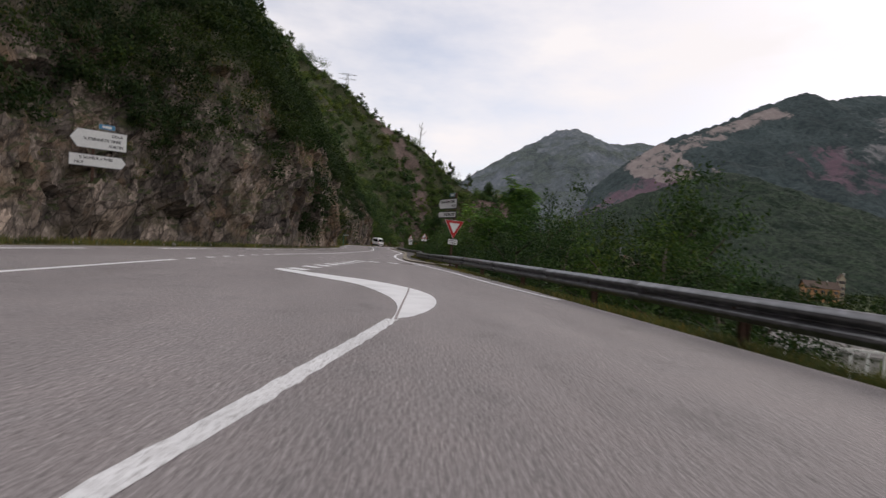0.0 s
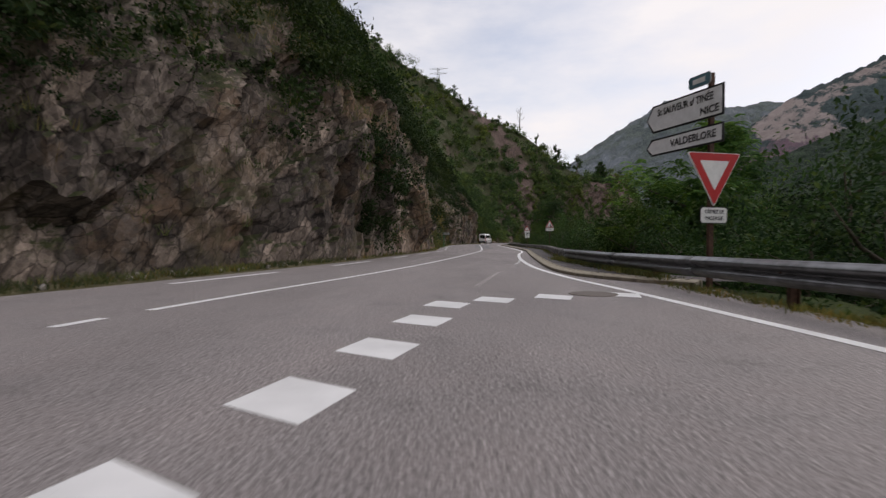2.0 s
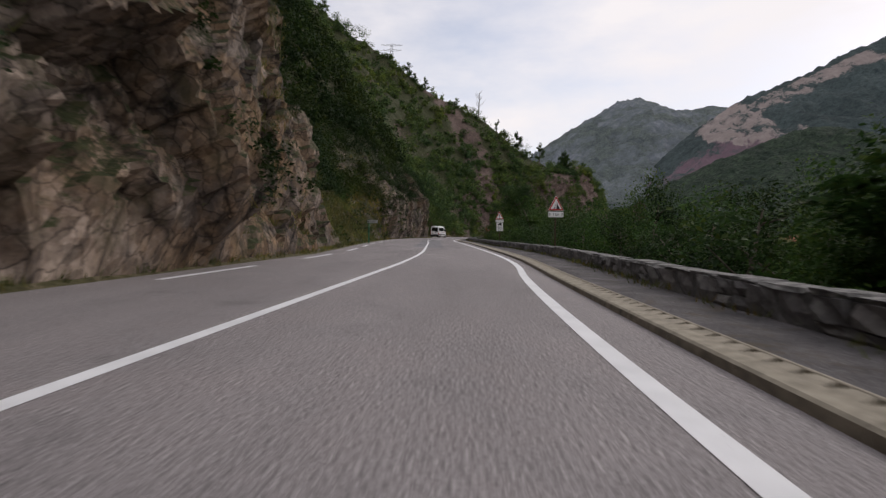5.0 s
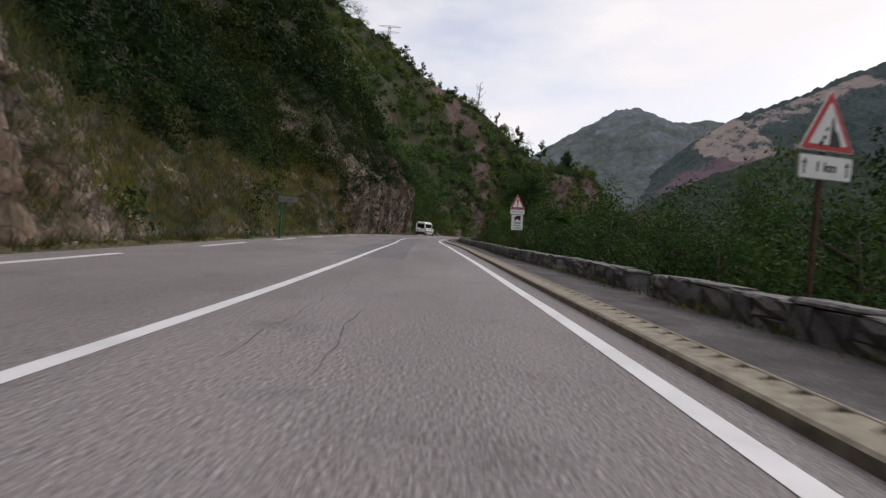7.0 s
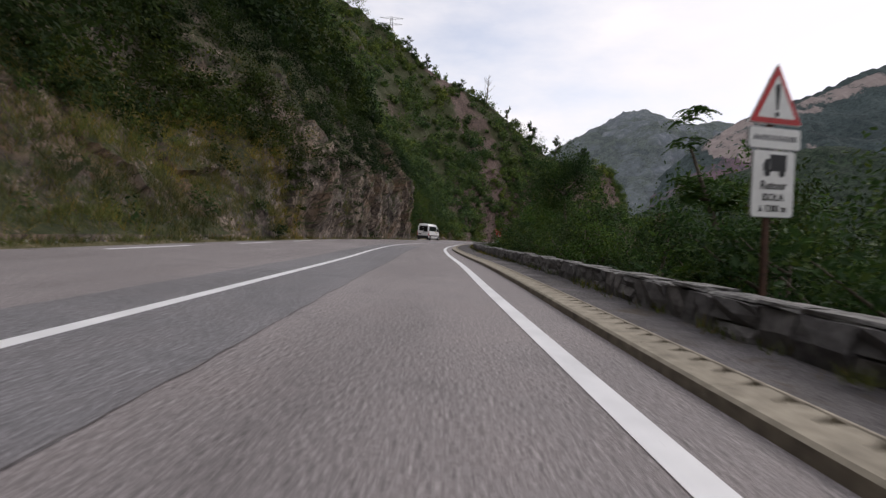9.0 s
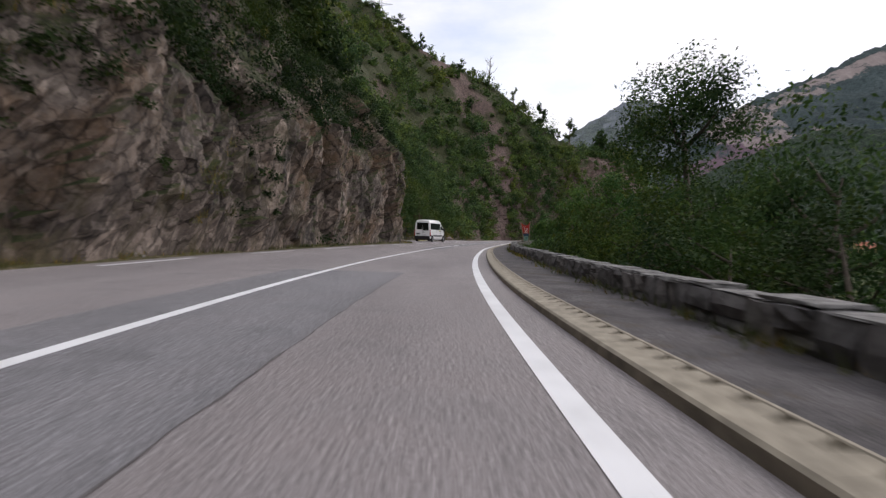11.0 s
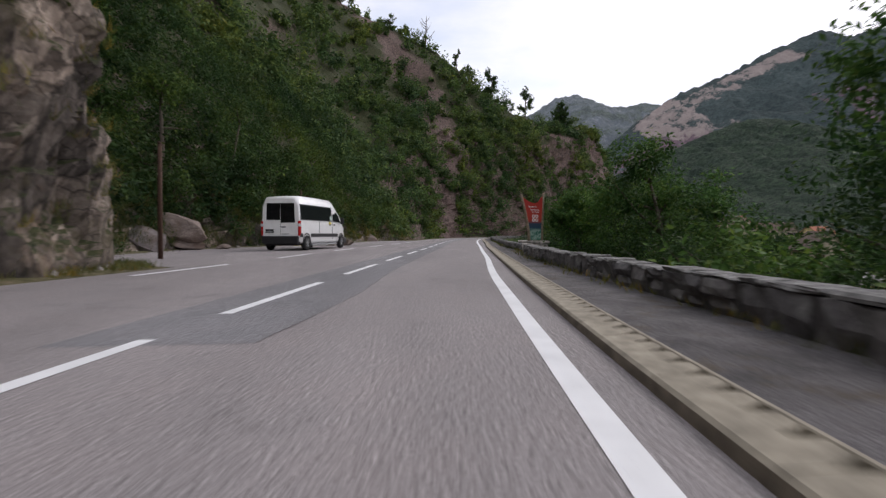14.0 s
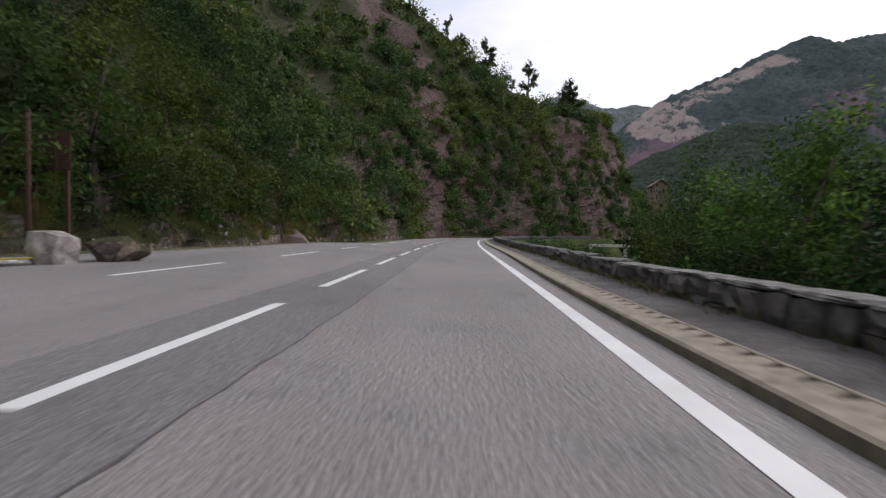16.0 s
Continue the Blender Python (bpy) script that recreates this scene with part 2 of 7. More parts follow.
def boulder_rock(name, dark, light, brown):
    """One broken stone: a plain weathered face, faint beds, brown stains and a few hairline cracks."""
    m, nt, b = material(name, 0.92, 0, 0.2)
    broad = noise_tex(nt, 1.1, 6, 0.62)
    grain = noise_tex(nt, 14, 8, 0.75)
    beds = noise_tex(nt, 1.6, 7, 0.65, scaled(nt, (0.7, 0.7, 4.5), (radians(16), radians(12), 0)))
    col = ramp_of(nt, mix(nt, 0.5, broad, beds), [(0.34, dark), (0.66, light)])
    col = mix(nt, ramp_of(nt, noise_tex(nt, 0.9, 7, 0.7), [(0.50, G), (0.66, grey(0.75))]), col, brown)
    col = mix(nt, 0.6, col, ramp_of(nt, grain, [(0.34, grey(0.55)), (0.5, W1), (0.66, grey(1.35))]), 'MULTIPLY')
    joint = voronoi_tex(nt, 0.9, warped(nt, scaled(nt, (1, 1, 1.6)), 2.0, 0.3), 'DISTANCE_TO_EDGE')
    col = mix(nt, 0.7, col, ramp_of(nt, joint.outputs["Distance"], [(0.0, grey(0.35)), (0.018, W1)]), 'MULTIPLY')
    nt.links.new(col, b.inputs["Base Color"])
    bump(nt, b, mix(nt, 0.5, beds, grain), 0.8, 0.05)
    return m


BOULDER = boulder_rock("boulder_rock", (0.145, 0.112, 0.098), (0.335, 0.272, 0.240), (0.17, 0.115, 0.085))
BOULDER_GREY = boulder_rock("grey_boulder_rock", (0.105, 0.090, 0.090), (0.235, 0.205, 0.200), (0.15, 0.115, 0.095))


def leaf_material(name, dark, light, yellow=0.12):
    m, nt, b = material(name, 0.65, 0, 0.12)
    geo = nt.nodes.new("ShaderNodeNewGeometry")
    col = ramp_of(nt, geo.outputs["Random Per Island"], [(0.0, tuple(0.6 * d_ + 0.4 * l_ for d_, l_ in zip(dark, light))), (0.7, light), (1.0, (light[0] * (1.25 + yellow * 3), light[1] * 1.18, light[2] * 0.92))])
    # plants of one kind stand together: tone changes from bush to bush and over whole stands
    tone = ramp_of(nt, noise_tex(nt, 0.42, 3, 0.6), [(0.34, (0.42, 0.50, 0.55)), (0.5, (0.95, 0.97, 0.95)), (0.66, (1.45, 1.45, 1.08))])
    col = mix(nt, 1.0, col, tone, 'MULTIPLY')
    stand = ramp_of(nt, noise_tex(nt, 0.07, 4, 0.6), [(0.36, (0.62, 0.76, 0.86)), (0.52, (0.95, 0.98, 0.95)), (0.64, (1.40, 1.20, 0.85))])
    col = mix(nt, 1.0, col, stand, 'MULTIPLY')
    nt.links.new(col, b.inputs["Base Color"])
    tr = nt.nodes.new("ShaderNodeBsdfTranslucent")
    nt.links.new(col, tr.inputs[0])
    ms = nt.nodes.new("ShaderNodeMixShader")
    ms.inputs[0].default_value = 0.3
    nt.links.new(b.outputs[0], ms.inputs[1])
    nt.links.new(tr.outputs[0], ms.inputs[2])
    nt.links.new(ms.outputs[0], nt.nodes["Material Output"].inputs[0])
    return m


LEAF_HILL = leaf_material("hill_leaves", (0.011, 0.022, 0.008), (0.031, 0.054, 0.017))
LEAF_TREE = leaf_material("tree_leaves", (0.024, 0.052, 0.016), (0.060, 0.116, 0.032))
LEAF_BRIGHT = leaf_material("bright_leaves", (0.060, 0.118, 0.030), (0.148, 0.262, 0.068))
LEAF_FRESH = leaf_material("fresh_leaves", (0.038, 0.080, 0.022), (0.100, 0.185, 0.048))
LEAF_WOOD = leaf_material("wood_leaves", (0.020, 0.042, 0.014), (0.064, 0.106, 0.032), 0.08)
# paler copy for distant woods, with haze and light painted into the leaves
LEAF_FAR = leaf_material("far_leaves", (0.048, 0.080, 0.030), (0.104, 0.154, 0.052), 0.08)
LEAF_DARK = leaf_material("dark_leaves", (0.020, 0.040, 0.015), (0.050, 0.092, 0.029))
GRASS = leaf_material("grass_blades", (0.060, 0.080, 0.026), (0.135, 0.140, 0.050), 0.22)


def plain(name, color, rough=0.6, metal=0.0, spec=0.4, vary=0.12, scale=6.0):
    m, nt, b = material(name, rough, metal, spec)
    n = noise_tex(nt, scale, 6, 0.65)
    c = ramp_of(nt, n, [(0.3, tuple(k * (1 - vary * 1.6) for k in color)), (0.7, tuple(min(1, k * (1 + vary)) for k in color))])
    nt.links.new(c, b.inputs["Base Color"])
    bump(nt, b, n, 0.12, 0.004)
    return m


CONCRETE = plain("kerb_concrete", (0.335, 0.297, 0.232), 0.9, vary=0.25, scale=9)
# same concrete made darker: the shade of the kerb's front face as colour
CONCRETE_SHADED = plain("kerb_face_shaded", (0.19, 0.16, 0.12), 0.92, vary=0.35, scale=7)
BARK = plain("bark", (0.105, 0.085, 0.065), 0.9, vary=0.4, scale=14)
STEEL = plain("galvanised_steel", (0.42, 0.43, 0.45), 0.38, 0.75, vary=0.2, scale=4)
RAIL_STEEL = plain("weathered_rail_steel", (0.20, 0.205, 0.215), 0.36, 0.8, vary=0.3, scale=5)
RUST = plain("rusty_steel", (0.085, 0.045, 0.030), 0.8, 0.2, vary=0.4, scale=20)
SIGN_WHITE = plain("sign_white", (0.72, 0.72, 0.70), 0.45, vary=0.06, scale=12)
SIGN_BACK = plain("sign_grey", (0.33, 0.335, 0.34), 0.5, 0.5, vary=0.12)
SIGN_RED = plain("sign_red", (0.46, 0.022, 0.022), 0.45, vary=0.1)
SIGN_BLACK = plain("sign_black", (0.012, 0.012, 0.013), 0.5)
SIGN_BLUE = plain("sign_blue", (0.06, 0.23, 0.40), 0.45)
SIGN_GREEN = plain("sign_green", (0.02, 0.14, 0.07), 0.5)

SIGN_PALE = plain("sign_pale_grey", (0.74, 0.75, 0.76), 0.5, vary=0.08, scale=8)


# ---- plan of the road: offsets across x along the drive y ----
def curve(knots):
    ys = np.array([k[0] for k in knots], float)
    xs = np.array([k[1] for k in knots], float)
    d = np.gradient(xs, ys)

    def at(y):
        y = np.asarray(y, float)
        i = np.clip(np.searchsorted(ys, y) - 1, 0, len(ys) - 2)
        h = ys[i + 1] - ys[i]
        t = np.clip((y - ys[i]) / h, 0, 1)
        out = ((2 * t**3 - 3 * t**2 + 1) * xs[i] + (t**3 - 2 * t**2 + t) * h * d[i]
               + (3 * t**2 - 2 * t**3) * xs[i + 1] + (t**3 - t**2) * h * d[i + 1])
        out = out + np.where(y < ys[0], (y - ys[0]) * d[0], 0) + np.where(y > ys[-1], (y - ys[-1]) * d[-1], 0)
        return out
    return at


FAR = [(185, 11.2), (203, 15), (218, 20), (230, 27), (240, 37), (248, 52)]
line_right = curve([(10.2, 3.5), (13, 3), (16, 2.62), (19, 2.28), (21, 1.95), (24, 1.45), (26.2, 1.02), (27.8, 0.8), (30, 0.58), (33, 0.46), (37, 0.45), (43, 0.622), (47, 0.863), (50, 1.148), (53, 1.272), (56, 1.278), (59, 1.23), (62, 1.144), (65, 1.056), (68, 0.956), (71, 0.845), (74, 0.717), (77, 0.594), (80, 0.489), (83, 0.369), (86, 0.204), (89, 0.043), (92, -0.07), (95, -0.154), (98, -0.184), (101, -0.151), (104, -0.064), (107, 0.079), (110, 0.264), (113, 0.484), (116, 0.733), (119, 0.994), (122, 1.291), (125, 1.662), (128, 2.06), (131, 2.477), (134, 2.904), (137, 3.394), (140, 3.91), (143, 4.377), (146, 4.83), (149, 5.303), (152, 5.783), (155, 6.253), (158, 6.717), (161, 7.18)] + FAR)
line_centre = curve([(6, -4.9), (14, -4.9), (18, -4.75), (22, -4.35), (26, -3.75), (31, -3.15), (37, -2.65), (43, -2.286), (47, -2.063), (50, -1.898), (53, -1.8), (56, -1.752), (59, -1.767), (62, -1.844), (65, -1.938), (68, -2.05), (71, -2.155), (74, -2.248), (77, -2.343), (80, -2.444), (83, -2.567), (86, -2.734), (89, -2.898), (92, -3.019), (95, -3.117), (98, -3.162), (101, -3.133), (104, -3.04), (107, -2.872), (110, -2.655), (113, -2.409), (116, -2.148), (119, -1.888), (122, -1.587), (125, -1.224), (128, -0.822), (131, -0.388), (134, 0.052), (137, 0.507), (140, 0.966), (143, 1.424), (146, 1.882), (149, 2.357), (152, 2.832), (155, 3.283), (158, 3.719), (161, 4.154)] + [(y, x - 3.1) for y, x in FAR])
line_left = curve([(6, -8.0), (12, -7.8), (18.4, -7.15), (25, -6.35), (28, -5.95), (31.5, -5.6), (35, -5.35), (44, -5.02), (56, -4.78), (59.5, -4.95), (65, -5.4), (71, -5.95), (78, -6.45), (89, -6.95), (98, -7.25), (104.5, -7.2), (108, -7.05), (115.6, -6.3), (122.4, -5.75), (130, -4.6), (137, -3.3), (143, -2.4), (150.8, -1.25), (156.5, -0.15), (163, 1.1)] + [(y, x - 6.4) for y, x in FAR])
kerb_foot = curve([(24.6, 2.95), (25.2, 2.3), (26.2, 1.62), (27.2, 1.167), (28.3, 0.95), (31, 0.85), (35, 0.93), (43, 1.176), (47, 1.324), (50, 1.475), (53, 1.582), (56, 1.601), (59, 1.579), (62, 1.508), (65, 1.447), (68, 1.395), (71, 1.301), (74, 1.232), (77, 1.178), (80, 1.089), (83, 0.961), (86, 0.771), (89, 0.574), (92, 0.412), (95, 0.265), (98, 0.185), (101, 0.209), (104, 0.3), (107, 0.435), (110, 0.607), (113, 0.802), (116, 1.033), (119, 1.291), (122, 1.593), (125, 1.982), (128, 2.393), (131, 2.834), (134, 3.287), (137, 3.753), (140, 4.213), (143, 4.683), (146, 5.16), (149, 5.624), (152, 6.094), (155, 6.585), (158, 7.109), (161, 7.647)] + [(y, x + 0.5) for y, x in FAR])
cliff_knots = [(-60, -15), (-30, -13), (5, -12.2), (12, -12.4), (17, -12.4), (21, -12.0), (25, -10.3), (28, -8.4), (31.5, -7.0), (35, -6.15), (43, -5.85), (55, -5.5), (61, -6.0), (69, -6.8), (77, -7.2), (87, -7.8), (97, -8.0), (104, -8.0), (109, -7.7), (117, -7.25), (122, -6.8), (127, -6.0), (133, -5.0), (136, -4.9)]
# the cliff foot turns into a lay-by and then swings right across the end of the road
FOOT = cliff_knots + [(137.6, -5.6), (139.5, -8.2), (143, -9.6), (150, -9.6), (156, -7.6), (161, -5.6), (168, -3.6), (177, -1.8), (190, 1.0), (205, 5.0), (216, 9.0), (226, 15.0), (234, 25.0), (243, 38.0), (256, 54.0), (272, 70.0), (290, 81.0), (312, 88.0), (345, 92.0)]


def mesh_obj(name, verts, faces, mat, parent=None, smooth=False, data=None):
    """A mesh object from arrays of corners and faces."""
    me = data or bpy.data.meshes.new(name)
    if data is None:
        verts = np.asarray(verts, np.float32)
        faces = np.asarray(faces, np.int32)
        k = faces.shape[1]
        me.vertices.add(len(verts))
        me.vertices.foreach_set("co", verts.ravel())
        me.loops.add(faces.size)
        me.loops.foreach_set("vertex_index", faces.ravel())
        me.polygons.add(len(faces))
        me.polygons.foreach_set("loop_start", np.arange(0, faces.size, k, dtype=np.int32))
        me.polygons.foreach_set("loop_total", np.full(len(faces), k, np.int32))
        me.polygons.foreach_set("use_smooth", np.full(len(faces), smooth))
        me.update(calc_edges=True)
        me.materials.append(mat)
    ob = new(name, me)
    ob.parent = parent
    return ob


def grid_faces(n, m):
    i, j = np.meshgrid(np.arange(n - 1), np.arange(m - 1), indexing="ij")
    a = (i * m + j).ravel()
    return np.stack([a, a + 1, a + m + 1, a + m], 1)


def strip(name, ys, x0, x1, z, mat, parent=None):
    """A flat band between two offsets along the road."""
    ys = np.asarray(ys, float)
    a = np.stack([x0 + 0 * ys, ys, z + 0 * ys], 1)
    b = np.stack([x1 + 0 * ys, ys, z + 0 * ys], 1)
    v = np.stack([a, b], 1).reshape(-1, 3)
    return mesh_obj(name, v, grid_faces(len(ys), 2)[:, [0, 1, 2, 3]], mat, parent)


def rng(seed):
    return np.random.default_rng(seed)


def fbm(p, octaves=4):
    return noise.fractal(p, 1.0, 2.0, octaves)


# ---- road: one sheet of asphalt from the cliff verge to the kerb ----
ys = np.concatenate([np.arange(-45, 246, 1.0)])
left_edge = np.maximum(np.interp(ys, [k[0] for k in FOOT], [k[1] for k in FOOT]) + 0.15, line_left(np.clip(ys, 6, 246)) - 0.75)
left_edge = np.where((ys > 137) & (ys < 182), np.interp(ys, [k[0] for k in FOOT], [k[1] for k in FOOT]) + 0.5, left_edge)
right_edge = np.where(ys < 24, np.interp(ys, [-45, 0, 6, 12, 20, 24], [8.5, 4.35, 4.0, 3.6, 3.0, 2.85]), kerb_foot(np.maximum(ys, 24.6)) + 0.05)
cols = 9
f = np.linspace(0, 1, cols)
v = np.stack([left_edge[:, None] * (1 - f) + right_edge[:, None] * f, ys[:, None] + 0 * f, 0 * ys[:, None] + 0 * f], 2)
road = tagged(mesh_obj("road", v.reshape(-1, 3), grid_faces(len(ys), cols)[:, ::-1], ASPHALT), "worn grey-brown asphalt mountain road", "road", kind="structure")

# ---- hillside: cliff, bank and wooded slope above the road ----
fy = np.array([k[0] for k in FOOT], float)
fx = np.array([k[1] for k in FOOT], float)
seg = np.concatenate([[0], np.cumsum(np.hypot(np.diff(fx), np.diff(fy)))])
fine_end = seg[list(fy).index(143)]
s_list = np.concatenate([np.arange(0, 60, 1.5), np.arange(60, fine_end, 0.19), np.arange(fine_end, seg[-1], 1.1)])
px, py = np.interp(s_list, seg, fx), np.interp(s_list, seg, fy)
ker = np.ones(11) / 11
px = np.convolve(np.pad(px, 5, mode="edge"), ker, "valid")
tx, ty = np.gradient(px, s_list), np.gradient(py, s_list)
tl = np.hypot(tx, ty)
kn = np.ones(111) / 111
nx, ny = -ty / tl, tx / tl
nx = np.convolve(np.pad(nx, 55, mode="edge"), kn, "valid")
ny = np.convolve(np.pad(ny, 55, mode="edge"), kn, "valid")
nl = np.hypot(nx, ny)
nx, ny = nx / nl, ny / nl
# height of the bare rock, and the lean of rock and slope, along the foot
key_s = [seg[list(fy).index(k)] for k in (-60, 5, 21, 28, 43, 55, 61, 69, 87, 97, 104, 117, 133, 136, 139.5, 143, 161, 190, 216, 234, 256, 272, 290, 345)]
rock_h = np.interp(s_list, key_s, [3.2, 3.4, 4.2, 5.2, 7.2, 6.8, 5.2, 2.6, 1.4, 3, 4.6, 5.2, 7, 7, 4.5, 2, 1, 2.5, 16, 20, 26, 31, 24, 8])
rock_u = np.interp(s_list, key_s, [.35, .3, .26, .2, .12, .18, .4, .9, 1.0, .4, .12, .10, .08, .08, .25, .6, .8, .8, .38, .38, .34, .3, .35, .5])
slope_k = np.interp(s_list, key_s, [1.5, 1.46, 1.50, 1.48, 1.48, 1.46, 1.26, 1.12, 1.14, 1.42, 1.66, 1.66, 1.5, 1.4, 1.25, 1.2, 1.25, 1.26, 1.05, 0.98, .86, .6, .6, 1.0])
top_h = np.interp(s_list, key_s, [120, 120, 120, 120, 120, 120, 118, 115, 110, 110, 110, 110, 114, 114, 114, 114, 114, 112, 103, 80, 31, 34, 29, 8])
w_list = np.concatenate([np.arange(0, 7, 0.15), np.arange(7, 11.5, 0.26), np.arange(11.5, 40, 0.8), np.arange(40, 150, 2.6)])
H = np.zeros((len(s_list), len(w_list), 3), np.float32)
for i, s in enumerate(s_list):
    rh, ru, sk, th = rock_h[i], rock_u[i], slope_k[i], top_h[i]
    c1 = math.hypot(rh, rh * ru)
    g = math.hypot(1, sk)
    for j, w in enumerate(w_list):
        if w < c1:
            z = w / c1 * rh
            u = z * ru
        else:
            u = rh * ru + (w - c1) / g
            z = rh + (w - c1) / g * sk
        if z > th:
            z = th - (z - th) * 0.25
        p = Vector((px[i] + nx[i] * u, py[i] + ny[i] * u, z))
        amp = min(1.0, w / 1.2)
        rocky = 1.0 if w < c1 + 2 else max(0.25, 1 - (w - c1 - 2) / 8)
        if 60 < py[i] < 100:
            # the grassy bank is smoother than the cliffs on either side
            rocky *= 1 - 0.75 * min(1, (py[i] - 60) / 5, (100 - py[i]) / 5)
        q = Vector((p.x * 0.8, (p.y * 0.574 + p.z * 0.819) * 0.55, (p.z * 0.574 - p.y * 0.819) * 1.05))
        d = fbm(q * 0.13, 3) * 1.0 * amp
        if w < 40:
            # broken blocks: each cell is a flat facet of its own tilt
            for fr, step_, lean_ in ((0.34, 1.25, 0.55), (0.95, 0.42, 0.5), (2.3, 0.17, 0.45)) if w < 12 else ((0.34, 1.25, 0.55), (0.95, 0.42, 0.5)):
                qq = q * fr
                c0 = noise.voronoi(qq)[1][0]
                g0 = noise.noise_vector(c0 * 3.7)
                h0 = noise.noise(c0 * 5.3)
                d += (h0 * step_ + (qq - c0).dot(g0) * lean_ / fr * 1.2) * amp * rocky
            d += fbm(q * 1.1, 3) * 0.16 * amp * rocky
        else:
            d += fbm(q * 0.05, 4) * 3.5
        H[i, j] = (p.x - nx[i] * d * 0.9, p.y - ny[i] * d * 0.9, p.z + d * 0.35 * amp - (0.25 if w < 0.2 else 0))
hillside = tagged(mesh_obj("hillside", H.reshape(-1, 3), grid_faces(len(s_list), len(w_list)), ROCK), "steep grey-brown rock cliff and wooded hillside above the road", "hillside", kind="structure")


def ridge(name, label, y0, knots, depth, foot, mat, rough, seed, steps=(300, 84), back=0.5, spur=0.16):
    """A mountain: a skyline over a base line, falling towards the valley with spurs and gullies."""
    n, m = steps
    xs = np.linspace(knots[0][0], knots[-1][0], n)
    zs = np.interp(xs, [k[0] for k in knots], [k[1] for k in knots])
    V = np.zeros((n, m, 3), np.float32)
    for i in range(n):
        for j in range(m):
            t = j / (m - 1) * (1 + back)
            side = 1 - t if t < 1 else 1 - (t - 1) * 0.6
            k = 1 - side if t < 1 else side
            fall = t if t < 1 else 1 - (t - 1) * 0.8
            q = Vector((xs[i] * 0.9 + seed, (y0 - depth * (1 - t)) * 0.5, seed)) * (3.2 / rough)
            d = (noise.ridged_multi_fractal(q, 0.9, 2.1, 6, 1.0, 2.0) - 1.0) * rough * spur
            e = fbm(q * 5, 6) * rough * 0.045
            fade = math.sin(min(t, 1) * math.pi) * 0.9 + 0.10
            z = foot + (zs[i] - foot) * fall ** 0.82 + (d * fade + e) * (0.4 + 0.6 * fall)
            if 0.93 < t <= 1.02:
                z = foot + (zs[i] - foot) * fall ** 0.82 + e * 0.8
            V[i, j] = (xs[i] * (1 - 0.12 * (1 - t)) + d * 0.4 * fade, y0 - depth * (1 - t), z)
    return tagged(mesh_obj(name, V.reshape(-1, 3), grid_faces(n, m)[:, ::-1], mat, smooth=True), label, "mountain", kind="structure")


def mountain_material(name, forest_a, forest_b, rock_a, rock_b, lo, hi, scale):
    m, nt, b = material(name, 0.95, 0, 0.1)
    geo = nt.nodes.new("ShaderNodeNewGeometry")
    sep = nt.nodes.new("ShaderNodeSeparateXYZ")
    nt.links.new(geo.outputs["Normal"], sep.inputs[0])
    patch = noise_tex(nt, scale, 8, 0.68)
    sub = nt.nodes.new("ShaderNodeMath")
    sub.operation = 'MULTIPLY_ADD'
    nt.links.new(sep.outputs[2], sub.inputs[0])
    sub.inputs[1].default_value = -0.35
    nt.links.new(patch, sub.inputs[2])
    mask = ramp_of(nt, sub.outputs[0], [(lo, G), (hi, W1)])
    speck = noise_tex(nt, scale * 26, 6, 0.8)
    forest = ramp_of(nt, speck, [(0.38, tuple(k * 0.6 for k in forest_a)), (0.62, tuple(k * 1.15 for k in forest_b))])
    glade = noise_tex(nt, scale * 3.5, 6, 0.7)
    forest = mix(nt, 0.8, forest, ramp_of(nt, glade, [(0.35, grey(0.65)), (0.65, (1.25, 1.2, 1.0))]), 'MULTIPLY')
    rocks = ramp_of(nt, noise_tex(nt, scale * 7, 9, 0.78, scaled(nt, (1.0, 1.0, 0.45), (0, radians(-28), 0))), [(0.36, tuple(k * 0.72 for k in rock_a)), (0.50, rock_a), (0.64, rock_b)])
    nt.links.new(mix(nt, mask, forest, rocks), b.inputs["Base Color"])
    bump(nt, b, speck, 0.9, 0.028 / scale)
    return m


# forest and rock paled and blued: distance haze is put into these colours
MT_GREY = mountain_material("grey_mountain_hazed", (0.100, 0.128, 0.138), (0.130, 0.158, 0.166), (0.165, 0.188, 0.214), (0.265, 0.288, 0.315), 0.16, 0.34, 0.0042)
# bluish tint of the greens is painted haze
MT_WOOD = mountain_material("wooded_mountain", (0.020, 0.034, 0.028), (0.044, 0.068, 0.050), (0.05, 0.055, 0.045), (0.09, 0.095, 0.075), 0.60, 0.74, 0.005)


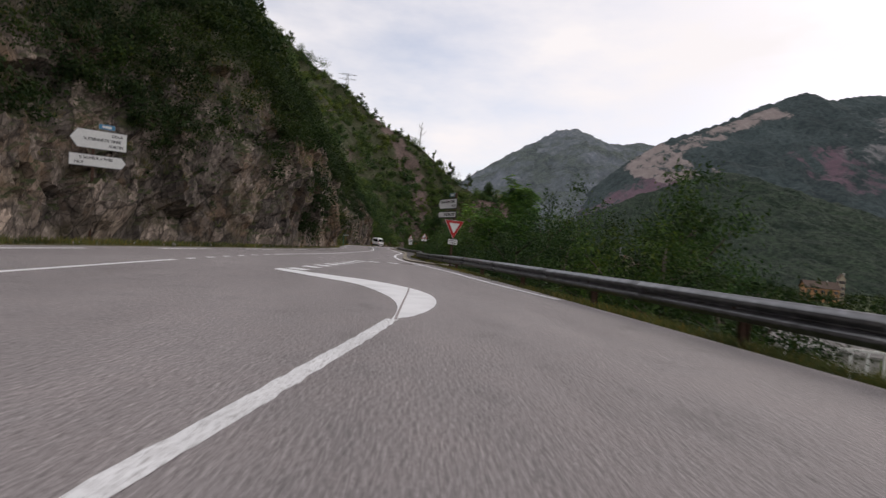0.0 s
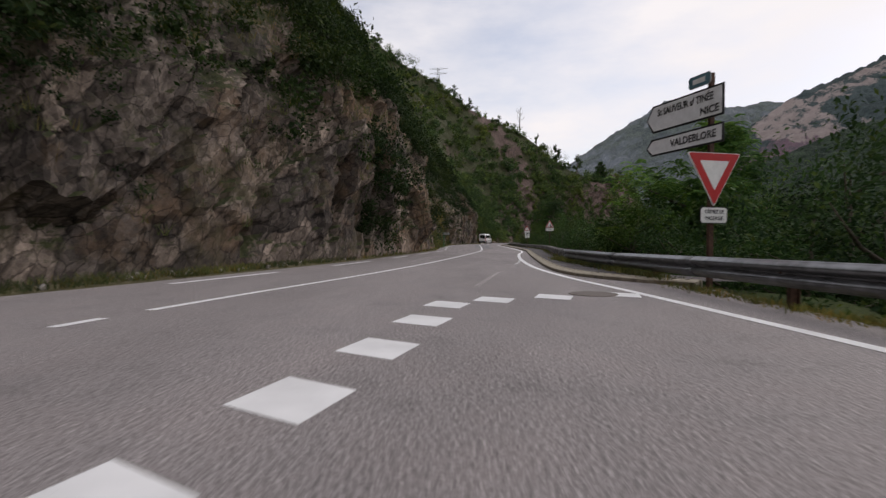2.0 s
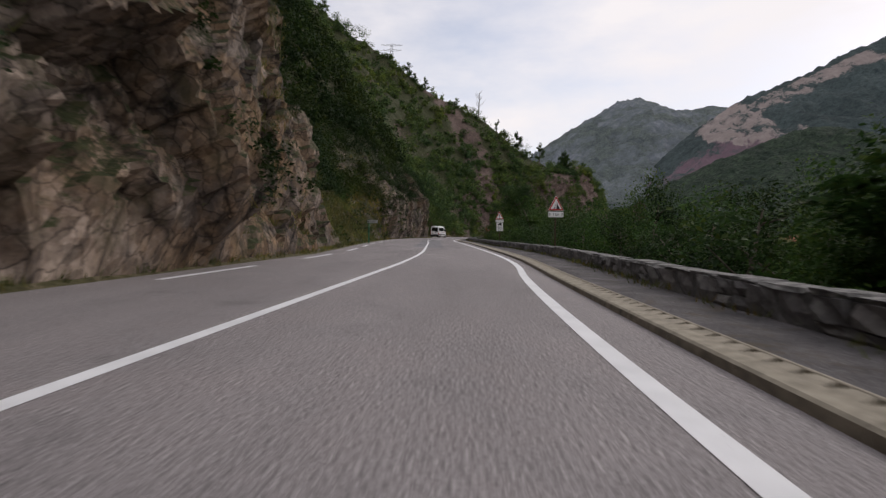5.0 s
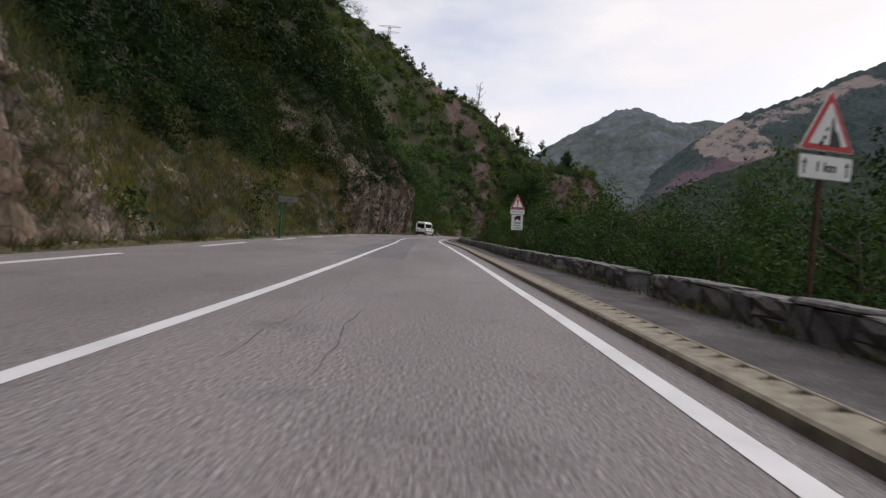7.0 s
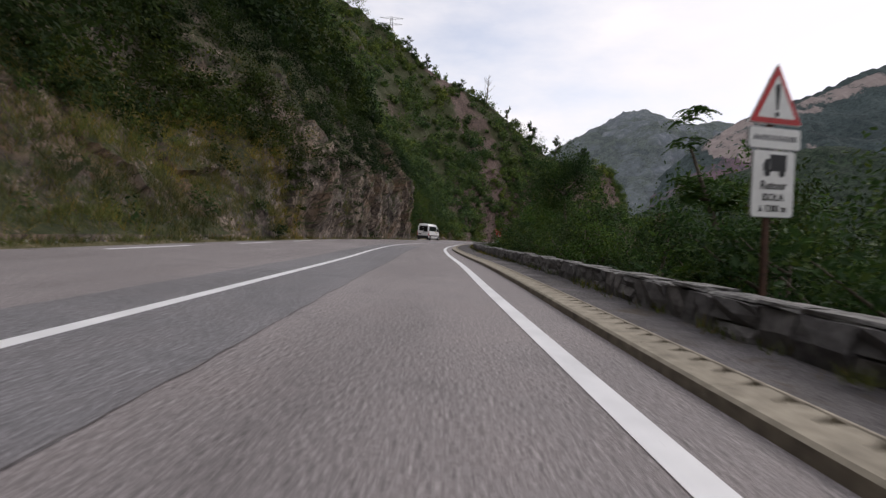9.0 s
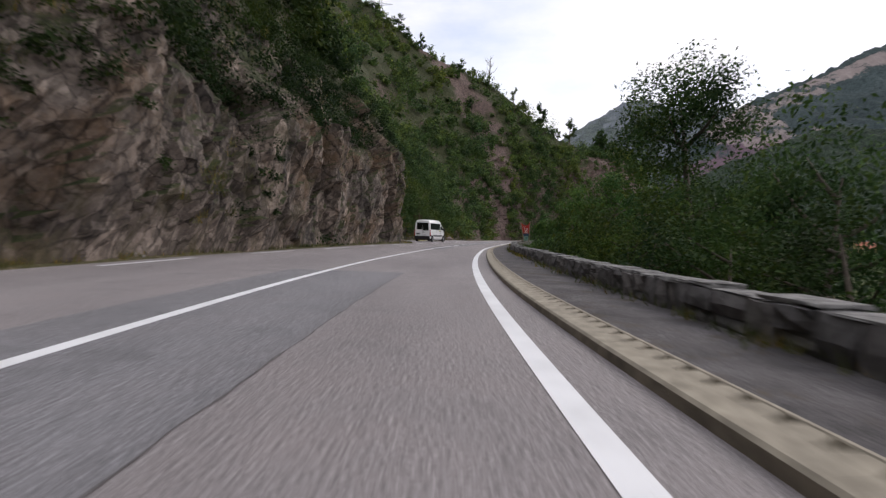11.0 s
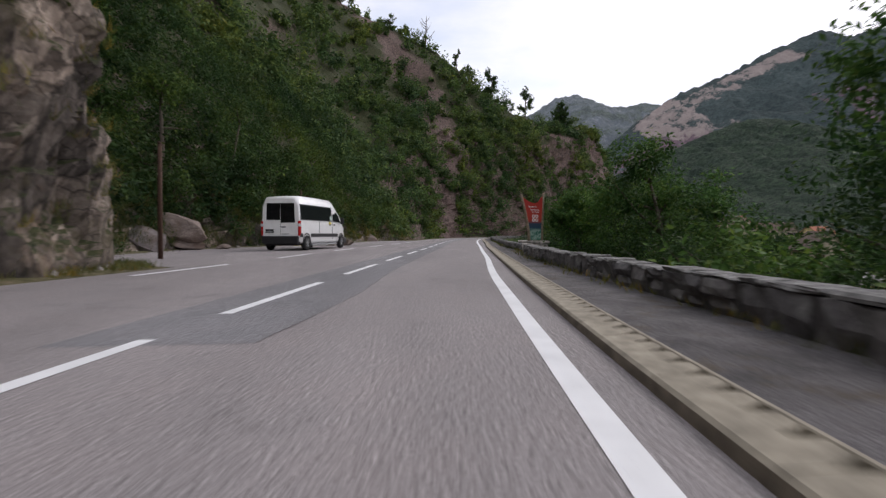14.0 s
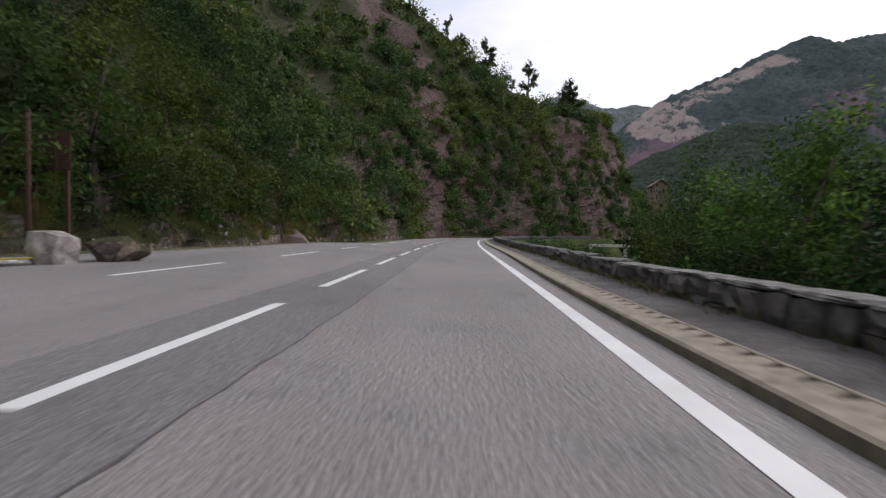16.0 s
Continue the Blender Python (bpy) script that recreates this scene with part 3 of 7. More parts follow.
def scarred():
    """Forest on a ridge whose crest has slid away: pale scree at the crest, purple shale fans below it."""
    m, nt, b = material("scarred_mountain", 0.95, 0, 0.1)
    sep = nt.nodes.new("ShaderNodeSeparateXYZ")
    nt.links.new(position(nt), sep.inputs[0])
    x, z = sep.outputs[0], sep.outputs[2]
    down = scaled(nt, (1.0, 0.6, 0.34), (0, radians(-18), 0))
    streak = noise_tex(nt, 0.012, 9, 0.74, down)
    broad = noise_tex(nt, 0.0045, 6, 0.6)
    speck = noise_tex(nt, 0.05, 6, 0.8)
    # tree greens lightened to blue-grey, so the base colour carries the haze
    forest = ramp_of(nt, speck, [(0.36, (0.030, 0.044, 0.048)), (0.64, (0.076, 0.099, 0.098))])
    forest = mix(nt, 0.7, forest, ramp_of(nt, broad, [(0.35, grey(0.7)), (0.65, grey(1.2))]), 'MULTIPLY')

    def window(v, a0, a1, b0, b1):
        up = nt.nodes.new("ShaderNodeMapRange")
        dn = nt.nodes.new("ShaderNodeMapRange")
        for n_, lo, hi in ((up, a0, a1), (dn, b1, b0)):
            n_.inputs[1].default_value, n_.inputs[2].default_value = lo, hi
            nt.links.new(v, n_.inputs[0])
        return math_node(nt, 'MULTIPLY', up.outputs[0], dn.outputs[0])

    # depth below the crest line, which bends where the long shoulder begins
    crest = math_node(nt, 'MINIMUM', math_node(nt, 'ADD', math_node(nt, 'MULTIPLY', x, 0.749), -344.0), math_node(nt, 'ADD', math_node(nt, 'MULTIPLY', x, 0.465), 33.5))
    deep = math_node(nt, 'SUBTRACT', crest, z)
    fan = math_node(nt, 'MULTIPLY', window(deep, 20, 90, 330, 430), window(x, 700, 800, 1130, 1230))
    gully = math_node(nt, 'MULTIPLY', window(deep, 190, 260, 420, 520), window(x, 1480, 1540, 1720, 1830))
    purple = math_node(nt, 'MAXIMUM', math_node(nt, 'MULTIPLY', fan, 0.36), math_node(nt, 'MULTIPLY', gully, 0.24))
    purple = ramp_of(nt, math_node(nt, 'ADD', purple, streak), [(0.70, G), (0.80, W1)])
    patch_ = math_node(nt, 'MULTIPLY', window(deep, -40, -5, 120, 260), window(x, 1030, 1080, 1250, 1380))
    shoulder = math_node(nt, 'MULTIPLY', window(deep, 8, 30, 75, 135), window(x, 1180, 1300, 1800, 1900))
    pale = math_node(nt, 'MAXIMUM', math_node(nt, 'MULTIPLY', patch_, 0.35), math_node(nt, 'MULTIPLY', shoulder, 0.33))
    pale = ramp_of(nt, math_node(nt, 'ADD', pale, streak), [(0.775, G), (0.84, W1)])
    cliffs = math_node(nt, 'MULTIPLY', window(deep, 190, 260, 520, 650), window(x, 1680, 1760, 2400, 2600))
    cliffs = ramp_of(nt, math_node(nt, 'ADD', math_node(nt, 'MULTIPLY', cliffs, 0.20), noise_tex(nt, 0.010, 8, 0.75, scaled(nt, (1.0, 0.6, 0.5)))), [(0.72, G), (0.80, W1)])
    shale = mix(nt, speck, (0.10, 0.065, 0.085), (0.20, 0.14, 0.165))
    scree = mix(nt, noise_tex(nt, 0.03, 6, 0.75, down), (0.14, 0.112, 0.108), (0.40, 0.345, 0.325))
    col = mix(nt, cliffs, mix(nt, pale, mix(nt, purple, forest, shale), scree), mix(nt, speck, (0.13, 0.13, 0.135), (0.27, 0.265, 0.27)))
    nt.links.new(col, b.inputs["Base Color"])
    bump(nt, b, speck, 1.0, 5.0)
    return m


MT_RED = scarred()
ridge("mountain", "grey rocky mountain peak beyond the valley, haze painted in", 3500, [(-1500, 300), (0, 320), (400, 450), (640, 625), (780, 720), (990, 845), (1100, 915), (1215, 940), (1345, 912), (1480, 862), (1620, 880), (1768, 895), (2034, 850), (2600, 760)], 1700, -60, MT_GREY, 420, 3.1)
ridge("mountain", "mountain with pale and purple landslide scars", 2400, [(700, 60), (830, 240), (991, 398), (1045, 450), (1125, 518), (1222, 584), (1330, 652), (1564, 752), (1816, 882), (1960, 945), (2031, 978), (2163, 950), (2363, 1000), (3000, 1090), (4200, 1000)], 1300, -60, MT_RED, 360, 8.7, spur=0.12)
ridge("mountain", "dark wooded mountain flank across the valley", 1300, [(380, 20), (485, 110), (562, 152), (635, 190), (752, 238), (850, 278), (900, 284), (980, 262), (1100, 205), (1300, 130), (1700, 60), (2300, 20)], 900, -60, MT_WOOD, 200, 5.2, spur=0.06)

village_hill = ridge("hill", "low wooded hill beside the village", 340, [(70, 8), (92, 16), (106, 16.8), (122, 8), (150, -4), (185, -9)], 45, -9, MT_WOOD, 30, 2.2, steps=(60, 20), spur=0.04)

# ---- valley ground: one sheet from under the parapet to the horizon ----
GROUND_M, gnt, gb = material("valley_ground", 0.95, 0, 0.1)
gcol = ramp_of(gnt, noise_tex(gnt, 0.5, 7, 0.7), [(0.3, (0.030, 0.048, 0.018)), (0.55, (0.065, 0.085, 0.030)), (0.75, (0.15, 0.13, 0.075))])
gnt.links.new(gcol, gb.inputs["Base Color"])
bump(gnt, gb, noise_tex(gnt, 6, 5, 0.7), 0.8, 0.1)
def valley_z(u):
    """Ground below the road: it falls to the river and rises to the village terrace."""
    z = -0.12 if u < 0.4 else -0.12 - 17.5 * (1 - math.exp(-(u - 0.4) / 13.0))
    t = min(1, max(0, (u - 40) / 36))
    return z + 10.4 * t * t * (3 - 2 * t)


gy = np.concatenate([[-4500, -2000, -800, -300, -120], np.arange(-60, 260, 3.0), [262, 270, 285, 300, 340, 400, 500, 700, 1000, 1600, 2600, 4500]])
gu = np.concatenate([[-4500, -1500, -400, -100, -40, -12, -1.5], [0.0, 0.5, 1.2, 2.2, 3.5, 5, 7, 9.5, 12, 15, 18, 22, 28, 36, 43, 50, 57, 64, 70, 78, 100, 150, 250, 450, 900, 2000, 4500]])
gx0 = np.where(gy < 24, np.interp(gy, [-45, 0, 6, 12, 20, 24], [8.5, 4.35, 4.0, 3.6, 3.0, 2.85]) + 0.3, kerb_foot(np.clip(gy, 24.6, 246)) + 1.75)
V = np.zeros((len(gy), len(gu), 3), np.float32)
for i, y in enumerate(gy):
    for j, u in enumerate(gu):
        z = valley_z(u)
        if u < -1:
            z = -0.3
        if u < -20:
            z = -1.0
        if u > 1:
            z += fbm(Vector((gx0[i] + u, y, 0)) * 0.11, 4) * 0.5
        V[i, j] = (gx0[i] + u, y, z)
ground = tagged(mesh_obj("ground", V.reshape(-1, 3), grid_faces(len(gy), len(gu))[:, ::-1], GROUND_M, smooth=True), "scrubby valley floor below the road", "ground", kind="structure")

# ---- footpath behind the kerb ----
yk = np.arange(25.0, 246, 1.0)
kf = kerb_foot(yk)
tagged(strip("pavement", yk, kf + 0.32, kf + 1.75, 0.075, ASPHALT_OLD), "dark patchy asphalt footpath behind the kerb", "pavement", kind="structure")

# ---- verge between the asphalt and the cliff ----
vy = np.arange(-45, 246, 0.6)
va = np.maximum(np.interp(vy, fy, fx) + 0.15, line_left(np.clip(vy, 6, 246)) - 0.75)
va = np.where((vy > 137) & (vy < 182), np.interp(vy, fy, fx) + 0.5, va)
vb = np.interp(vy, fy, fx) - 0.7
V = np.zeros((len(vy), 6, 3), np.float32)
for i, y in enumerate(vy):
    for j in range(6):
        t = j / 5
        x = va[i] + 0.05 + (vb[i] - va[i] - 0.05) * t
        drop = -0.30 * min(1, max(0, (va[i] - x) / 3.0))
        V[i, j] = (x, y + fbm(Vector((x, y, 1)) * 0.9, 2) * 0.08, drop + (0.0 if j == 0 else 0.05 + 0.06 * fbm(Vector((x, y, 0)) * 1.3, 3)) + (0.10 * t))
VERGE_M, vnt, vb_ = material("verge_soil", 0.95, 0, 0.1)
vcol = ramp_of(vnt, noise_tex(vnt, 4.5, 7, 0.75), [(0.30, (0.055, 0.048, 0.030)), (0.48, (0.105, 0.100, 0.050)), (0.66, (0.22, 0.175, 0.12))])
vnt.links.new(vcol, vb_.inputs["Base Color"])
bump(vnt, vb_, noise_tex(vnt, 22, 5, 0.7), 0.9, 0.03)
tagged(mesh_obj("verge", V.reshape(-1, 3), grid_faces(len(vy), 6), VERGE_M, smooth=True), "grassy stony verge at the foot of the cliff", "verge", kind="structure")


# ---- road markings ----
def marking(name, label, ya, yb, f0, f1, mat=None, step=0.5, z=0.004):
    n = max(2, int((yb - ya) / step) + 1)
    yy = np.linspace(ya, yb, n)
    return tagged(strip(name, yy, f0(yy), f1(yy), z, mat or PAINT), label, "road marking", kind="structure")


def band(f, w, off=0.0):
    return (lambda y: f(y) - w / 2 + off), (lambda y: f(y) + w / 2 + off)


a, b = band(line_right, 0.155, 0.01)
marking("edge_line", "solid white line along the road edge", 10.2, 246, a, b)
a, b = band(line_centre, 0.13)
marking("centre_line", "solid white centre line", 20.8, 128.5, a, b)
marking("centre_line", "solid white centre line before the junction", -8.0, 12.5, a, b)
for k in range(6):
    marking("centre_dash", "short white centre line dash", 13.15 + 1.3 * k, 13.7 + 1.3 * k, a, b, step=0.25)
y0 = 129.4
while y0 < 235:
    marking("centre_dash", "white centre line dash", y0 + 0.3, y0 + 3.45, a, b)
    y0 += 4.78
a, b = band(line_left, 0.15)
for k in range(30):
    y0 = 3.4 + 6.9 * k
    marking("edge_dash", "white dash along the far road edge", y0, y0 + 3.5, a, b)


def polygon(name, label, pts, mat, z=0.004, category="road marking"):
    bm = bmesh.new()
    bm.faces.new([bm.verts.new((x, y, z)) for x, y in pts])
    bmesh.ops.triangulate(bm, faces=bm.faces[:])
    me = bpy.data.meshes.new(name)
    bm.to_mesh(me)
    bm.free()
    me.materials.append(mat)
    ob = new(name, me)
    return tagged(ob, label, category, kind="structure") if label else ob


def rounded(pts, rounds=2):
    for _ in range(rounds):
        out = []
        for i, p in enumerate(pts):
            q = pts[(i + 1) % len(pts)]
            out += [(p[0] * .75 + q[0] * .25, p[1] * .75 + q[1] * .25), (p[0] * .25 + q[0] * .75, p[1] * .25 + q[1] * .75)]
        pts = out
    return pts


# the curved nose of the traffic island marking, and the worn line that leads to it
nose = [(-2.64, 12.08), (-1.52, 10.88), (-0.72, 10.05), (-0.46, 9.55), (-0.27, 9.03), (-0.12, 8.5), (0.02, 7.95), (0.1, 7.4), (0.13, 6.8), (0.11, 6.2), (0.04, 5.55), (0.3, 5.95), (0.5, 6.5), (0.64, 7.05), (0.73, 7.65), (0.77, 8.3), (0.73, 8.9), (0.6, 9.5), (0.37, 10.05), (0.02, 10.65), (-0.42, 11.15), (-1.05, 11.58), (-1.7, 12.0), (-2.6, 12.65)]


def spread_along(pts, n):
    pts = np.array(pts, float)
    d = np.concatenate([[0], np.cumsum(np.hypot(*np.diff(pts, axis=0).T))])
    s = np.linspace(0, d[-1], n)
    return np.stack([np.interp(s, d, pts[:, 0]), np.interp(s, d, pts[:, 1])], 1)


inner, outer = spread_along(nose[:11], 40), spread_along(nose[11:][::-1], 40)
v = np.zeros((40, 2, 3))
v[:, 0, :2], v[:, 1, :2], v[:, :, 2] = inner + (0.03, 0), outer + (0.03, 0), 0.004
tagged(mesh_obj("island_nose", v.reshape(-1, 3), grid_faces(40, 2)[:, ::-1], PAINT), "broad curved white island nose marking", "road marking", kind="structure")
n = 240
wy = np.linspace(-6, 5.6, n)
wx = np.interp(wy, [-6, 1.7, 2.4, 3.3, 4.4, 5.6], [-1.9, -0.8, -0.63, -0.43, -0.17, 0.08])
chip = np.array([[fbm(Vector((t * 6.0, k, 3)), 4) * 0.016 for t in wy] for k in (0, 5)])
tagged(strip("worn_line", wy, wx - 0.068 + chip[0], wx + 0.068 + chip[1], 0.004, PAINT_WORN), "worn white line leading to the island nose", "road marking", kind="structure")
# skid mark across the nose
tagged(strip("tyre_mark", [5.6, 7.2, 9.0, 10.3], np.array([0.1, 0.22, 0.36, 0.44]), np.array([0.13, 0.25, 0.39, 0.47]), 0.007, asphalt("rubber", 0.3)), "grey tyre scuff over the island nose", "tyre mark", kind="structure")
# give-way squares
for k, (x, y) in enumerate([(-2.20, 12.93), (-2.08, 14.35), (-1.93, 15.55), (-1.80, 16.75), (-1.62, 17.9), (-1.46, 19.12), (-1.32, 20.45), (-1.20, 21.72), (-0.62, 22.3), (0.22, 22.75), (1.25, 23.15)]):
    c, s = math.cos(radians(-12)), math.sin(radians(-12))
    w, l, sh = 0.25, 0.27, 0.06
    pts = [(-w, -l + sh), (w, -l - sh), (w, l - sh), (-w, l + sh)]
    polygon("give_way_square", "white give-way square", [(x + px_ * c - py_ * s, y + px_ * s + py_ * c) for px_, py_ in pts], PAINT)
# faint remains of an older line in the lane
yy = np.linspace(24.3, 28.4, 9)
xx = np.interp(yy, [24.3, 28.4], [-0.93, -0.52])
tagged(strip("old_line", yy, xx - 0.05, xx + 0.05, 0.0035, PAINT_GHOST), "faint remains of an older white line", "road marking", kind="structure")
yy = np.linspace(33.0, 36.6, 9)
xx = np.interp(yy, [33.0, 34.4, 36.6], [0.08, 0.25, 0.39])
tagged(strip("old_line", yy, xx - 0.045, xx + 0.05, 0.0035, paint_white("very_worn_paint", 1.15)), "worn remains of an older white line", "road marking", kind="structure")


# darker repair patches and the cracks in the old surface
def patch(ya, yb, f0, f1, seed):
    yy = np.arange(ya, yb, 0.4)
    w = np.array([fbm(Vector((y * 0.9, seed, 0)), 3) * 0.025 for y in yy])
    yy2 = yy.copy()
    ob = strip("repair_patch", yy2, f0(yy) + w * 0.6, f1(yy) + w, 0.0022, ASPHALT_NEW)
    return tagged(ob, "darker asphalt repair patch with a ragged seam", "asphalt patch", kind="structure")


patch(66.4, 100.9, lambda y: line_centre(y) - 0.75, lambda y: line_centre(y) + np.interp(y, [66, 71, 78, 90, 101], [1.12, 1.04, 1.04, 1.28, 1.55]), 3)
patch(118.6, 125.4, lambda y: line_centre(y) - 0.6, lambda y: line_centre(y) + 0.8 + 0 * y, 9)
patch(128.3, 240.0, lambda y: line_centre(y) - 0.6, lambda y: line_centre(y) + np.interp(y, [120, 126, 131, 136, 150], [0.8, 0.75, 0.95, 0.75, 0.76]), 7)
CRACK = asphalt("crack_filler", 0.11)


def crack(pts, width, seed, wobble=1.0):
    pts = np.array(pts, float)
    d = np.concatenate([[0], np.cumsum(np.hypot(*np.diff(pts, axis=0).T))])
    s = np.arange(0, d[-1], 0.12)
    x, y = np.interp(s, d, pts[:, 0]), np.interp(s, d, pts[:, 1])
    x = x + np.array([fbm(Vector((t * 1.7, seed, 0)), 4) * 0.10 * wobble for t in s])
    y = y + np.array([fbm(Vector((t * 1.7, seed, 9)), 4) * 0.10 * wobble for t in s])
    gx, gy_ = np.gradient(x), np.gradient(y)
    gl = np.hypot(gx, gy_) + 1e-6
    w = width * 0.55 * (0.25 + 0.9 * np.array([abs(fbm(Vector((t * 2.3, seed, 5)), 2)) for t in s]))
    a = np.stack([x - gy_ / gl * w, y + gx / gl * w, 0 * x + 0.003], 1)
    b = np.stack([x + gy_ / gl * w, y - gx / gl * w, 0 * x + 0.003], 1)
    ob = mesh_obj("crack", np.stack([a, b], 1).reshape(-1, 3), grid_faces(len(s), 2), CRACK)
    return tagged(ob, "dark crack in the asphalt", "crack", kind="structure")


crack([(-1.10, 56.5), (-1.12, 57.0), (-1.09, 57.7), (-1.12, 58.3), (-1.10, 59.1), (-1.07, 59.8), (-1.12, 60.3), (-1.22, 61.1), (-1.30, 61.9)], 0.016, 1, 0.5)
crack([(-0.56, 56.3), (-0.57, 56.9), (-0.63, 57.3), (-0.64, 58.4)], 0.015, 2, 0.5)
crack([(-5.4, 32.2), (-3.6, 31.6), (-2.76, 31.29), (-2.26, 30.92), (-1.89, 30.69), (-1.42, 30.46), (0.24, 30.2)], 0.04, 4)
for ya, yb, off, sd in ((66.5, 101, 1.16, 5), (128.3, 175, 0.83, 6)):
    yy = np.arange(ya, yb, 0.5)
    if sd == 5:
        oo = np.interp(yy, [66, 71, 78, 90, 101], [1.12, 1.04, 1.04, 1.28, 1.55])
    else:
        oo = np.interp(yy, [120, 126, 131, 136, 150], [0.8, 0.75, 0.95, 0.75, 0.76])
    xx = line_centre(yy) + oo + np.array([fbm(Vector((y * 0.9, 3 if sd == 5 else 7, 0)), 3) * 0.025 for y in yy])
    crack(list(zip(xx, yy)), 0.030, sd, 0.25)
for k in range(14):
    r = rng(100 + k)
    y = r.uniform(22, 160)
    x = line_centre(y) + r.uniform(0.6, 2.6)
    crack([(x, y), (x + r.uniform(-.3, .3), y + r.uniform(.4, 1.4))], 0.008, 20 + k)
# manhole beside the squares
bm = bmesh.new()
bmesh.ops.create_cone(bm, cap_ends=True, segments=32, radius1=0.36, radius2=0.35, depth=0.012)
me = bpy.data.meshes.new("manhole_cover")
bm.to_mesh(me)
bm.free()
me.materials.append(plain("cast_iron", (0.15, 0.125, 0.11), 0.7, 0.4, vary=0.35, scale=25))
mh = new("manhole_cover", me)
mh.location = (0.85, 23.2, 0.004)
tagged(mh, "round brown cast iron manhole cover in the road", "manhole cover")


# ---- shared builders ----
def box_bm(bm, lo, hi, bevel=0.0, seg=1):
    r = bmesh.ops.create_cube(bm, size=1.0)
    vs = r["verts"]
    for v in vs:
        v.co = Vector([lo[k] + (v.co[k] + 0.5) * (hi[k] - lo[k]) for k in range(3)])
    if bevel:
        es = list({e for v in vs for e in v.link_edges})
        bmesh.ops.bevel(bm, geom=es, offset=bevel, segments=seg, affect='EDGES', profile=0.5)
    return vs


def tube_bm(bm, path, radii, seg=8):
    """A tapered tube along a list of points."""
    rings = []
    for i, p in enumerate(path):
        p = Vector(p)
        a = Vector(path[max(i - 1, 0)])
        b = Vector(path[min(i + 1, len(path) - 1)])
        d = (b - a).normalized()
        ref = Vector((0, 0, 1)) if abs(d.z) < 0.9 else Vector((1, 0, 0))
        u = d.cross(ref).normalized()
        w = d.cross(u)
        rings.append([bm.verts.new(p + (u * math.cos(2 * math.pi * k / seg) + w * math.sin(2 * math.pi * k / seg)) * radii[i]) for k in range(seg)])
    for r0, r1 in zip(rings, rings[1:]):
        for k in range(seg):
            f_ = bm.faces.new((r0[k], r0[(k + 1) % seg], r1[(k + 1) % seg], r1[k]))
            f_.smooth = True
    bm.faces.new(rings[0][::-1])
    bm.faces.new(rings[-1])


def part(name, bm, mat, parent=None, label="", at=None):
    """Links a bmesh as one mesh object under a thing or under a part."""
    bmesh.ops.recalc_face_normals(bm, faces=bm.faces[:])
    me = bpy.data.meshes.new(name)
    bm.to_mesh(me)
    bm.free()
    for m in (mat if isinstance(mat, (list, tuple)) else [mat]):
        me.materials.append(m)
    ob = new(name, me)
    ob.parent = parent
    if at is not None:
        ob.matrix_local = at
    if label:
        ob["label"] = label
    return ob


def plate(name, pts, depth, mat, parent=None, label="", at=None, bevel=0.0):
    """A flat plate: an outline in x and z, thickened along y."""
    bm = bmesh.new()
    f0 = bm.faces.new([bm.verts.new((x, 0, z)) for x, z in pts])
    r = bmesh.ops.extrude_face_region(bm, geom=[f0])
    for v in r["geom"]:
        if isinstance(v, bmesh.types.BMVert):
            v.co.y += depth
    return part(name, bm, mat, parent, label, at)


def lettering(name, text, size, mat, parent, at, align='CENTER', label="", stretch=1.0):
    cu = bpy.data.curves.new(name, 'FONT')
    cu.body, cu.size, cu.align_x, cu.align_y, cu.extrude = text, size, align, 'CENTER', 0.002
    cu.resolution_u = 2
    cu.offset = size * 0.018
    tmp = new("tmp", cu)
    tmp.scale = (stretch, 1, 1)
    me = bpy.data.meshes.new_from_object(tmp)
    bpy.data.objects.remove(tmp)
    bpy.data.curves.remove(cu)
    for v in me.vertices:
        v.co = Vector((v.co.x * stretch, v.co.z * -1, v.co.y))
    me.materials.clear()
    me.materials.append(mat)
    ob = new(name, me)
    ob.parent = parent
    ob.matrix_local = at
    if label:
        ob["label"] = label
    return ob


def empty(name, m, label, category, group=""):
    ob = new(name)
    ob.matrix_world = m
    return tagged(ob, label, category, group)


def along(fn, y):
    """Heading of a curve at y, in degrees from +y, turning left positive."""
    return math.degrees(math.atan2(-(float(fn(y + 0.25)) - float(fn(y - 0.25))), 0.5))


